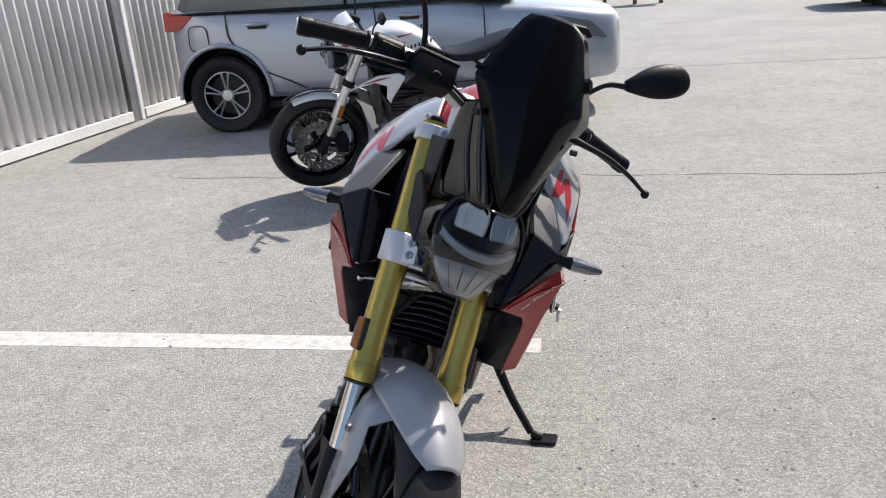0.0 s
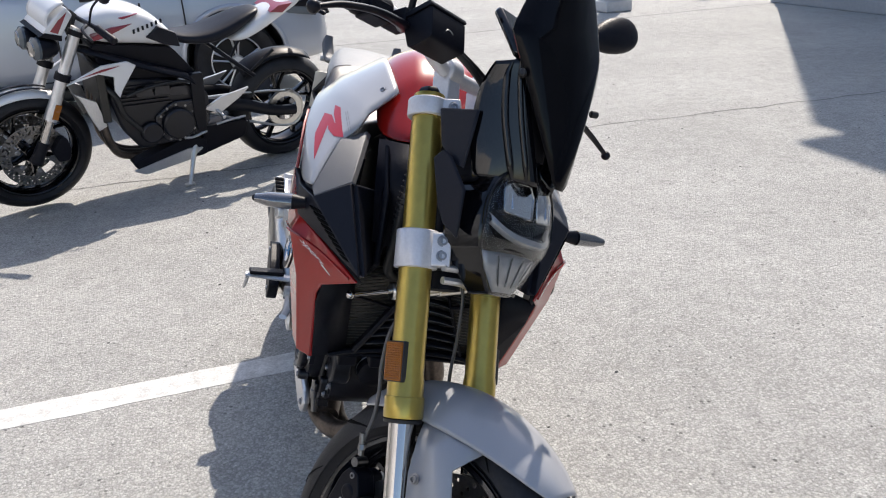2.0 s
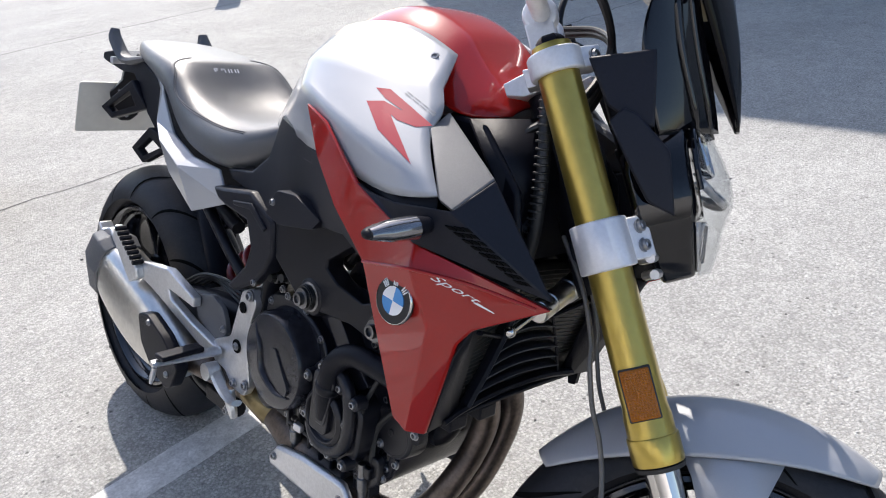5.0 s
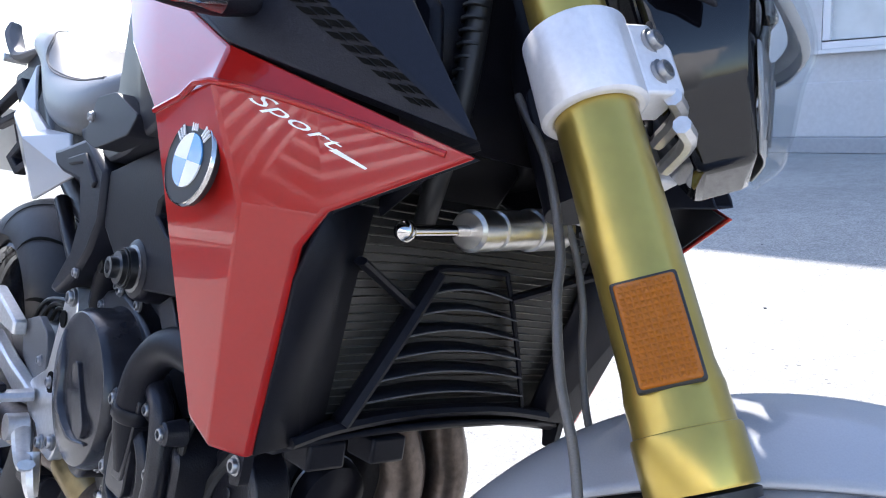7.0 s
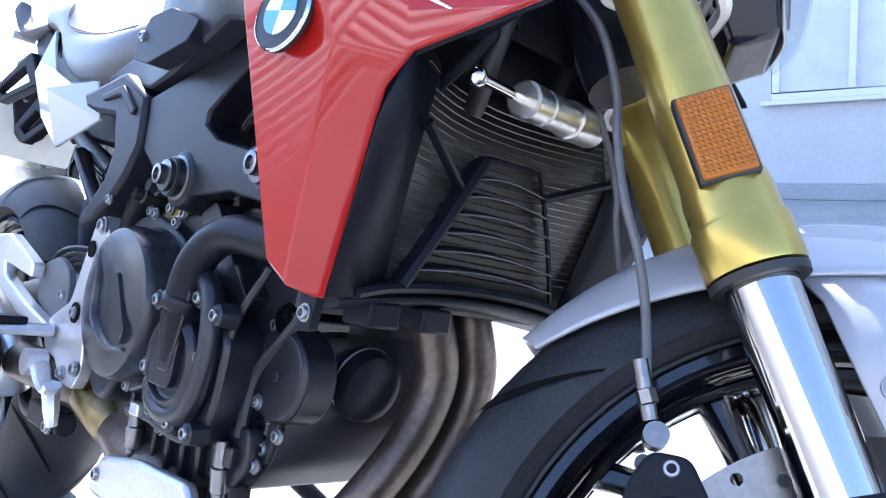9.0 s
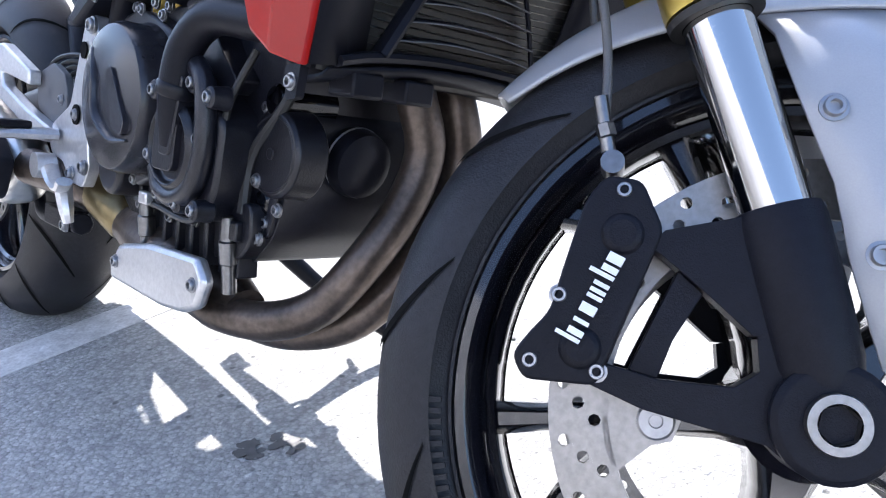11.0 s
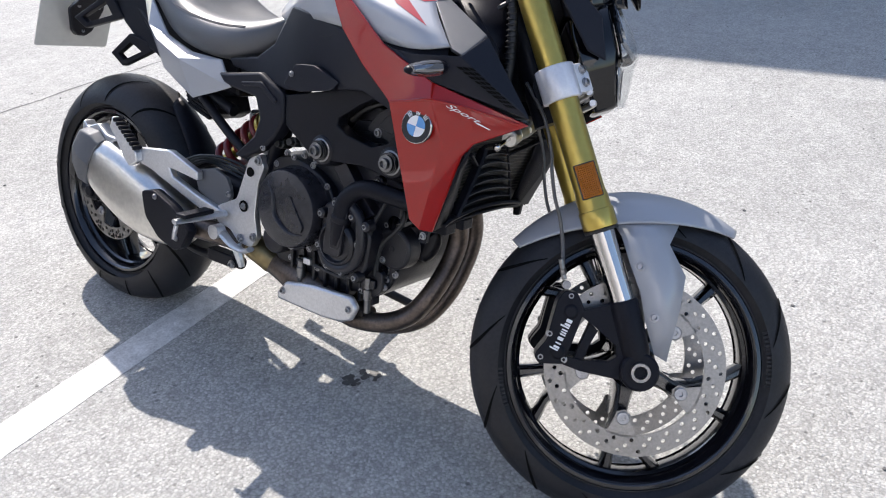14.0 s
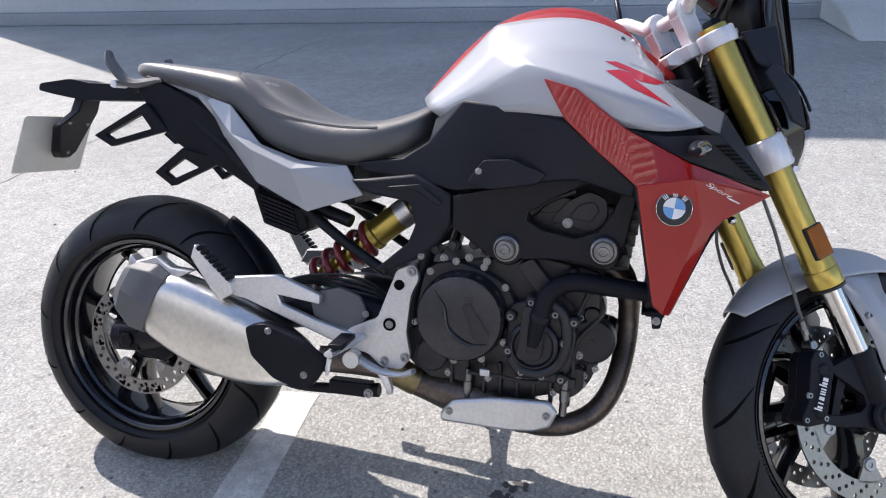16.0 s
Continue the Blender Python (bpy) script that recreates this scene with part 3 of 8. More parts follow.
def car(name, label, m, paint, rear_x, front_x, r, rimr, length, half, belt, roof):
    """x forward from the rear bumper, y to its left."""
    c = thing(name, label, "car", m)
    n = 26
    rings = []
    for k in range(n):
        t = k / (n - 1)
        x = length * t
        ends = 1 - max(0, 1 - t / 0.09) ** 2 * 0.16 - max(0, (t - 0.86) / 0.14) ** 2 * 0.22
        zb = 0.24 + 0.10 * max(0, 1 - t / 0.08) + 0.02 * max(0, (t - 0.9) / 0.1)
        bonnet = max(0.0, (t - 0.70) / 0.30)
        zt = belt - 0.02 + 0.06 * max(0, 1 - t / 0.3) - 0.06 * max(0.0, (t - 0.62) / 0.08 if t < 0.70 else 1.0) - 0.14 * bonnet ** 1.6
        w = half * ends
        zm = zb + (zt - zb) * 0.45
        side = [(w * 0.90, zb), (w * 0.985, zb + 0.06), (w * 1.0, zm - 0.06), (w * 0.992, zm + 0.06), (w * 0.975, zt - 0.10), (w * 0.93, zt - 0.02), (w * 0.84, zt), (w * 0.45, zt + 0.03)]
        rings.append([(x, -y, z) for y, z in side] + [(x, y, z) for y, z in side[::-1]])
    bm = nb()
    loft(bm, rings)
    # wheel arches: the skin is pushed in behind each wheel
    body = part("car_body", bm, paint, c, "painted car body", sub=1)
    bpy.context.view_layer.update()
    me = bpy.data.meshes.new_from_object(body.evaluated_get(bpy.context.evaluated_depsgraph_get()))
    body.modifiers.clear()
    bm = bmesh.new()
    bm.from_mesh(me)
    wide = r + 0.060
    for wx in (rear_x, front_x):
        far = lambda p: math.hypot(p.x - wx, p.z - r - 0.015)
        near = {e for f in bm.faces if far(f.calc_center_median()) < wide + 0.12 and abs(f.calc_center_median().y) > half * 0.5 for e in f.edges}
        bmesh.ops.subdivide_edges(bm, edges=list(near), cuts=3, use_grid_fill=True)
        for v in bm.verts:
            d = far(v.co)
            if abs(v.co.y) > half * 0.5 and wide - 0.022 < d < wide:
                v.co.x, v.co.z = wx + (v.co.x - wx) * wide / d, r + 0.015 + (v.co.z - r - 0.015) * wide / d
        gone = [f for f in bm.faces if far(f.calc_center_median()) < wide - 0.001 and abs(f.calc_center_median().y) > half * 0.5]
        bmesh.ops.delete(bm, geom=gone, context="FACES")
    bm.to_mesh(me)
    bm.free()
    body.data = me
    for wx in (rear_x, front_x):
        for s in (-1, 1):
            bm = nb()
            lathe(bm, [(r + 0.060, half * 0.30), (r + 0.060, half * 0.985), (0.0001, half * 0.30)][:2] + [(r + 0.058, half * 0.985), (r + 0.058, half * 0.30)], 40, Matrix.Translation((wx, 0, r + 0.015)) @ Matrix.Diagonal((1, s, 1, 1)), arc=200, start=-10)
            cyl(bm, (wx, s * half * 0.30, r + 0.015), (wx, s * half * 0.32, r + 0.015), r + 0.055, segs=30)
            part("wheel_arch", bm, CABLE, c, "dark wheel arch")
            bm = nb()
            tube(bm, [((wx + (r + 0.072) * math.cos(a)), s * (half * 1.004), r + 0.02 + (r + 0.072) * math.sin(a)) for a in (radians(-5 + 190 * k / 16) for k in range(17))], 0.020, 8, 1)
            part("arch_lip", bm, paint, c)
            car_wheel(c, wx, s * (half - 0.105), s, r, rimr, paint)
    rings = []
    for x0, x1, z, w in ((0.10, length * 0.77, belt - 0.03, 0.90), (0.22, length * 0.715, belt + 0.25, 0.85), (0.42, length * 0.63, roof - 0.06, 0.77), (0.60, length * 0.58, roof, 0.68)):
        rings.append([(x0, -half * w * 0.9, z), (x0 + 0.1, -half * w, z), (x1 - 0.1, -half * w, z), (x1, -half * w * 0.85, z), (x1, half * w * 0.85, z), (x1 - 0.1, half * w, z), (x0 + 0.1, half * w, z), (x0, half * w * 0.9, z)])
    bm = nb()
    loft(bm, rings[:3])
    part("cabin_glass", bm, PANE, c, "dark tinted cabin windows", bev=0.02)
    bm = nb()
    loft(bm, [[(x, y, z + 0.002) for x, y, z in rings[2]], rings[3]])
    part("roof", bm, paint, c, bev=0.02)
    for s in (-1, 1):
        for px in (0.42, 0.58):
            bm = nb()
            tube(bm, [(length * px - 0.05, s * half * 0.905, belt - 0.03), (length * px - 0.05, s * half * 0.855, belt + 0.25), (length * px - 0.04, s * half * 0.775, roof - 0.06)], 0.035, 8, 3, flat=0.4)
            part("pillar", bm, CABLE, c)
        bm = nb()
        tube(bm, [(0.10, s * half * 0.93, belt - 0.015), (length * 0.4, s * half * 0.935, belt - 0.035), (length * 0.76, s * half * 0.925, belt - 0.035)], 0.014, 8, 3)
        part("window_trim", bm, GLOSS, c, "black window strip")
        # shut lines, handles, flap
        for pts in ([(rear_x + 0.08, belt - 0.03), (rear_x + 0.10, belt - 0.24), (rear_x + 0.30, belt - 0.46), (rear_x + 0.58, 0.40), (rear_x + 0.72, 0.33)], [(length * 0.47, belt - 0.03), (length * 0.475, 0.62), (length * 0.472, 0.33)], [(length * 0.70, belt - 0.06), (length * 0.70, 0.6), (length * 0.69, 0.33)], [(rear_x + 0.72, 0.33), (length * 0.58, 0.325), (length * 0.69, 0.33)]):
            bm = nb()
            tube(bm, [(x, s * half * (0.984 if z > belt - 0.2 else 1.0) * 1.0, z) for x, z in pts], 0.006, 6, 5)
            part("shut_line", bm, CABLE, c)
        for hx in (rear_x + 0.24, length * 0.52):
            bm = nb()
            tube(bm, [(hx, s * half * 0.985, belt - 0.125), (hx + 0.09, s * half * 1.015, belt - 0.12), (hx + 0.19, s * half * 0.985, belt - 0.125)], [0.012, 0.016, 0.012], 8, 4)
            part("door_handle", bm, paint, c)
            # black tube stands in for the shade in the cup behind the handle
            bm = nb()
            tube(bm, [(hx + 0.02, s * half * 0.982, belt - 0.135), (hx + 0.17, s * half * 0.982, belt - 0.135)], 0.024, 8, 1)
            part("handle_cup_shade", bm, CABLE, c)
        bm = nb()
        prism(bm, rounded([(length - 0.62, belt - 0.19), (length - 0.30, belt - 0.26), (length - 0.16, belt - 0.40), (length - 0.40, belt - 0.36)], 0.03), s * half * 0.80, s * half * 0.968)
        part("headlamp", bm, PANE, c, "swept clear headlamp", bev=0.02)
        bm = nb()
        prism(bm, rounded([(0.05, belt + 0.02), (0.30, belt - 0.03), (0.18, belt - 0.13), (0.04, belt - 0.15)], 0.03), s * half * 0.74, s * half * 0.945)
        part("tail_lamp", bm, TAILRED, c, "red tail lamp", bev=0.02)
    s = -1
    for sgn in (1, -1):
        bm = nb()
        tube(bm, [(rear_x - 0.17 + x, sgn * half * 0.986, belt - 0.21 + z) for x, z in rounded([(-0.085, -0.10), (0.085, -0.10), (0.075, 0.10), (-0.075, 0.10)], 0.05)], 0.0045, 6, 1, closed=True)
        part("fuel_flap", bm, CABLE, c)
    bm = nb()
    box(bm, (length - 0.07, 0, 0.50), (0.05, half * 1.3, 0.16))
    part("grille", bm, CABLE, c, "black front grille", bev=0.02)
    bm = nb()
    box(bm, (length * 0.5, 0, 0.20), (length * 0.86, half * 1.6, 0.10))
    part("underbody", bm, CABLE, c, bev=0.03)
    return c


car("parked_car", "silver compact people carrier parked on the asphalt", Matrix.Translation((-2.791, 6.874, 0)) @ Matrix.Rotation(radians(5), 4, "Z"), CARSILVER, 0.50, 3.02, 0.318, 0.20, 3.84, 0.85, 1.00, 1.62)
car("parked_car", "dark car parked far across the lot", Matrix.Translation((9.6, 15.6, 0)) @ Matrix.Rotation(radians(176), 4, "Z"), CARBLACK, 0.80, 3.35, 0.33, 0.21, 4.3, 0.88, 1.02, 1.6)

# wooden trestle far off
tr = thing("wooden_trestle", "weathered brown wooden trestle table", "table", Matrix.Translation((2.0, 19.5, 0)))
for x in (-0.55, 0.15, 0.75):
    bm = nb()
    box(bm, (x, 0, 0.35), (0.09, 0.09, 0.7))
    part("leg", bm, WOOD, tr, bev=0.005)
bm = nb()
box(bm, (0.1, 0, 0.74), (1.7, 0.7, 0.06))
part("tabletop", bm, WOOD, tr, bev=0.005)

# ---- the motorcycle in front: x forward from the rear axle, y to its left, z up; it leans on its side stand ----
LEANED = radians(15.5)
HEAD = Vector((-0.077, -0.997, 0)).normalized()
LEFT = Vector((-HEAD.y, HEAD.x, 0))
UP = Vector((0, 0, 1))
YV, ZV = LEFT * math.cos(LEANED) - UP * math.sin(LEANED), LEFT * math.sin(LEANED) + UP * math.cos(LEANED)
BIKE = Matrix.Translation((0.271, 2.491, 0)) @ Matrix((HEAD, YV, ZV)).transposed().to_4x4()
bike = thing("motorcycle", "red and silver naked sport motorcycle leaning on its side stand", "motorcycle", BIKE)

RAKE, LOCK = radians(27.8), radians(33.5)
AXIS, FWD = Vector((-math.sin(RAKE), 0, math.cos(RAKE))), Vector((math.cos(RAKE), 0, math.sin(RAKE)))
SIDE = Vector((0, 1, 0))
STEER = Matrix.Translation((1.4525, 0, 0.30)) @ Matrix((math.cos(LOCK) * FWD + math.sin(LOCK) * SIDE, -math.sin(LOCK) * FWD + math.cos(LOCK) * SIDE, AXIS)).transposed().to_4x4()


def tyre_profile(R, w, bead):
    """Half-round motorcycle section: (radius, y)."""
    h = w / 2
    pts = []
    for k in range(-10, 11):
        a = radians(86) * k / 10
        pts.append((R - h * 0.98 * (1 - math.cos(a)) * 0.94, h * math.sin(a)))
    side = [(bead + (R - bead) * 0.30, h * 0.93), (bead + 0.004, h * 0.70), (bead - 0.006, h * 0.62)]
    return [(r, -y) for r, y in side[::-1]] + pts + side


def tread(parent, R, w, m, count, seed, flip=1):
    """Slanted rain grooves: dark strips just above the tyre's round stand in for their shade."""
    h = w / 2
    for k in range(count):
        for s in (-1, 1):
            bm = nb()
            rows = []
            for j in range(9):
                t = j / 8
                ang = 2 * math.pi * (k + (0.5 if s > 0 else 0)) / count + flip * 0.30 * (t - 0.5) + 0.06 * math.sin(3 * t)
                tilt = radians(12 + 70 * t)
                wid = 0.0046 * math.sin(math.pi * (0.12 + 0.8 * t)) + 0.0008
                row = []
                for e in (-1, 1):
                    aa = ang + e * wid / R
                    r = R - h * 0.98 * (1 - math.cos(tilt)) * 0.94 + 0.0003 + 0.0012 * math.cos(tilt)
                    row.append((r * math.cos(aa), s * (h + 0.0014) * math.sin(tilt), r * math.sin(aa)))
                rows.append(row)
            sheet(bm, rows)
            part("tread_groove_shade", bm, RECESS_SHADE, parent, m=m)


def sidewall(parent, R, w, bead, m, words):
    """Raised rings and plain raised bars where the sidewall is lettered."""
    h = w / 2
    at = lambda f: (bead + (R - bead) * f, h * (0.70 + 0.26 * min(f / 0.34, 1.0)) + 0.0022)
    for s in (-1, 1):
        r, y = at(0.10)
        bm = nb()
        lathe(bm, [(r - 0.0012, -0.003), (r - 0.0012, 0.0008), (r + 0.0012, 0.0008), (r + 0.0012, -0.003)], 72, Matrix.Translation((0, s * y, 0)) @ Matrix.Diagonal((1, s, 1, 1)))
        part("sidewall_ring", bm, RUBBER, parent, m=m)
        for a0, count in words:
            for k in range(count):
                a = radians(a0) + 0.062 * k
                r, y = at(0.27)
                bm = nb()
                box(bm, (0, 0, 0), (0.016, 0.0026, 0.0035))
                box(bm, (0, 0, 0.0075), (0.016, 0.0026, 0.0035))
                box(bm, (0.0065, 0, 0.004), (0.0035, 0.0026, 0.009))
                part("sidewall_bar", bm, RUBBER, parent, m=m @ Matrix.Rotation(-a, 4, "Y") @ Matrix.Translation((r, s * y, 0)))


def rim_profile(r, w):
    h = w / 2
    return [(r + 0.004, -h), (r - 0.004, -h - 0.004), (r - 0.010, -h + 0.002), (r - 0.014, -h + 0.016), (r - 0.020, -h + 0.03), (r - 0.020, h - 0.03), (r - 0.014, h - 0.016),
            (r - 0.010, h - 0.002), (r - 0.004, h + 0.004), (r + 0.004, h), (r - 0.006, h - 0.012), (r - 0.012, h - 0.035), (r - 0.012, -h + 0.035), (r - 0.006, -h + 0.012)]


def wheel(name, parent, m, R, w, rim_r, rim_w, spokes, hub_r, hub_w, label, material, turn=0.0, fork_r=0.095):
    bm = nb()
    lathe(bm, rim_profile(rim_r, rim_w), 72, closed=True)
    w_ob = part(name, bm, material, parent, label, m)
    for sd in (-1, 1):
        bm = nb()
        y = sd * rim_w / 2
        lathe(bm, [(rim_r - 0.012, y - sd * 0.010), (rim_r - 0.008, y + sd * 0.001), (rim_r - 0.003, y + sd * 0.005), (rim_r + 0.003, y + sd * 0.004), (rim_r + 0.004, y - sd * 0.004)], 96)
        part("rim_lip", bm, material, w_ob, m=m, solid=0.001)
        bm = nb()
        y = sd * (rim_w / 2 - 0.022)
        lathe(bm, [(rim_r - 0.0165, y - sd * 0.004), (rim_r - 0.0205, y), (rim_r - 0.0155, y + sd * 0.005)], 96)
        part("rim_step", bm, material, w_ob, m=m)
    bm = nb()
    lathe(bm, tyre_profile(R, w, rim_r), 96)
    part("tyre", bm, RUBBER, w_ob, "black rubber road tyre with slanted grooves", m)
    bm = nb()
    lathe(bm, [(0.012, -hub_w / 2), (hub_r * 0.8, -hub_w / 2), (hub_r, -hub_w / 2 + 0.012), (hub_r * 0.85, 0), (hub_r, hub_w / 2 - 0.012), (hub_r * 0.8, hub_w / 2), (0.012, hub_w / 2)], 32, closed=True)
    part("hub", bm, material, w_ob, m=m)
    # each spoke: a broad arm that forks into two thin ones
    for k in range(spokes):
        a = 2 * math.pi * k / spokes + turn
        at = lambda r, q, y: Vector((r * math.cos(a + q), y, r * math.sin(a + q)))
        bm = nb()
        rings = []
        for r, wide, deep, q in ((hub_r * 0.7, 0.022, hub_w * 0.40, 0), (hub_r + 0.012, 0.015, hub_w * 0.36, 0), (fork_r - 0.012, 0.012, hub_w * 0.40, 0), (fork_r + 0.012, 0.015, hub_w * 0.34, 0.02)):
            c, side = at(r, q, 0), Vector((-math.sin(a), 0, math.cos(a)))
            rings.append([c + side * wide * f + Vector((0, deep * g, 0)) for f, g in ((-1, -0.75), (-0.6, -1), (0.6, -1), (1, -0.75), (1, 0.75), (0.6, 1), (-0.6, 1), (-1, 0.75))])
        loft(bm, rings)
        arm = part("spoke", bm, material, w_ob, m=m)
        for q in (0.0, 0.46):
            bm = nb()
            rings = []
            for f in (0, 0.3, 0.7, 1):
                r = fork_r - 0.008 + (rim_r - 0.010 - fork_r) * f
                c = at(r, q * f ** 0.85, 0)
                side = Vector((-math.sin(a + q * f), 0, math.cos(a + q * f)))
                wide, deep = 0.0075 + 0.004 * abs(f - 0.45) * 2, 0.032 - 0.012 * f
                rings.append([c + side * wide * e + Vector((0, deep * g, 0)) for e, g in ((-1, -0.6), (-0.4, -1), (0.4, -1), (1, -0.6), (1, 0.6), (0.4, 1), (-0.4, 1), (-1, 0.6))])
            loft(bm, rings)
            part("spoke_branch", bm, material, arm, m=m)
    return w_ob


def brake_disc(parent, m, y, r, r_in, bobbins, holes, thick_=0.0045, rows=3, seat_r=0.093, turn=0.0):
    """A disc with rows of round holes drilled through it, on a carrier with round bobbins."""
    bm = nb()
    segs = holes * rows
    da = 2 * math.pi / segs
    ring = [r_in + (r - r_in) * f for f in np.linspace(0.10, 0.90, rows + 1)]
    at = lambda q, t, yy: bm.verts.new((q * math.cos(t), yy, q * math.sin(t)))
    for j in range(rows):
        q0, q1 = ring[j], ring[j + 1]
        for k in range(segs):
            t0, t1 = da * k, da * (k + 1)
            tm, qm = (t0 + t1) / 2, (q0 + q1) / 2
            if (k + j) % rows:
                for yy in (y - thick_ / 2, y + thick_ / 2):
                    bm.faces.new((at(q0, t0, yy), at(q1, t0, yy), at(q1, t1, yy), at(q0, t1, yy)))
                continue
            hr = min(q1 - q0, qm * da) * 0.40
            outer = [(q1, tm), (q1, t1), (qm, t1), (q0, t1), (q0, tm), (q0, t0), (qm, t0), (q1, t0)]
            lip = []
            for yy in (y - thick_ / 2, y + thick_ / 2):
                o = [at(q, t, yy) for q, t in outer]
                h = [at(qm + hr * math.cos(w), tm + hr * math.sin(w) / qm, yy) for w in (math.pi / 4 * n for n in range(8))]
                lip.append(h)
                for n in range(8):
                    bm.faces.new((o[n], o[(n + 1) % 8], h[(n + 1) % 8], h[n]))
            for n in range(8):
                bm.faces.new((lip[0][n], lip[0][(n + 1) % 8], lip[1][(n + 1) % 8], lip[1][n]))
    h = thick_ / 2
    lathe(bm, [(ring[0], y - h), (r_in, y - h), (r_in, y + h), (ring[0], y + h)], 72)
    lathe(bm, [(ring[-1], y - h), (r, y - h), (r, y + h), (ring[-1], y + h)], 96)
    d = part("brake_disc", bm, DISC, parent, "drilled steel brake disc", m, sharp=30)
    # tabs that reach in from the disc to round bobbins
    for k in range(bobbins):
        a = 2 * math.pi * k / bobbins + turn
        tab = [(r_in + 0.004) * Vector((math.cos(a + q), math.sin(a + q))) for q in (-0.20, -0.1, 0, 0.14, 0.26)]
        c = seat_r * Vector((math.cos(a), math.sin(a)))
        tab += [c + 0.0155 * Vector((math.cos(a + q), math.sin(a + q))) for q in (1.3, 2.2, 3.14, -2.2, -1.3)]
        bm = nb()
        prism(bm, [tuple(p) for p in tab], y - h, y + h)
        part("disc_tab", bm, DISC, d, m=m)
        for s in (-1, 1):
            bm = nb()
            lathe(bm, [(0.0001, 0.001), (0.004, 0.001), (0.0045, 0.003), (0.0105, 0.003), (0.012, 0.0015), (0.012, -0.002)], 20, along((c.x, y + s * h, c.y), (c.x, y + s * (h + 0.1), c.y))[0])
            part("bobbin", bm, BOLT, d, m=m)


# rear wheel
REAR = Matrix.Translation((-0.012, 0, 0.296))
rw = wheel("rear_wheel", bike, REAR, 0.3195, 0.182, 0.222, 0.142, 5, 0.055, 0.15, "black cast rear wheel with thin spokes", WHEELM, 0.35, 0.085)
tread(rw, 0.3195, 0.182, REAR, 13, 1)
sidewall(rw, 0.3195, 0.182, 0.222, REAR, ((70, 5), (250, 7)))
brake_disc(rw, REAR, -0.085, 0.1325, 0.100, 5, 24, rows=2, seat_r=0.078, turn=0.35)
# front wheel
FRONT = STEER @ Matrix.Translation((0.012, 0, -0.020))
fw = wheel("front_wheel", bike, FRONT, 0.2935, 0.121, 0.222, 0.094, 5, 0.042, 0.12, "black cast front wheel with thin spokes", WHEELM, radians(25))
tread(fw, 0.2935, 0.121, FRONT, 12, 2, -1)
sidewall(fw, 0.2935, 0.121, 0.222, FRONT, ((165, 5), (-25, 7)))
for y in (-0.066, 0.066):
    brake_disc(fw, FRONT, y, 0.160, 0.122, 5, 26, turn=radians(25))

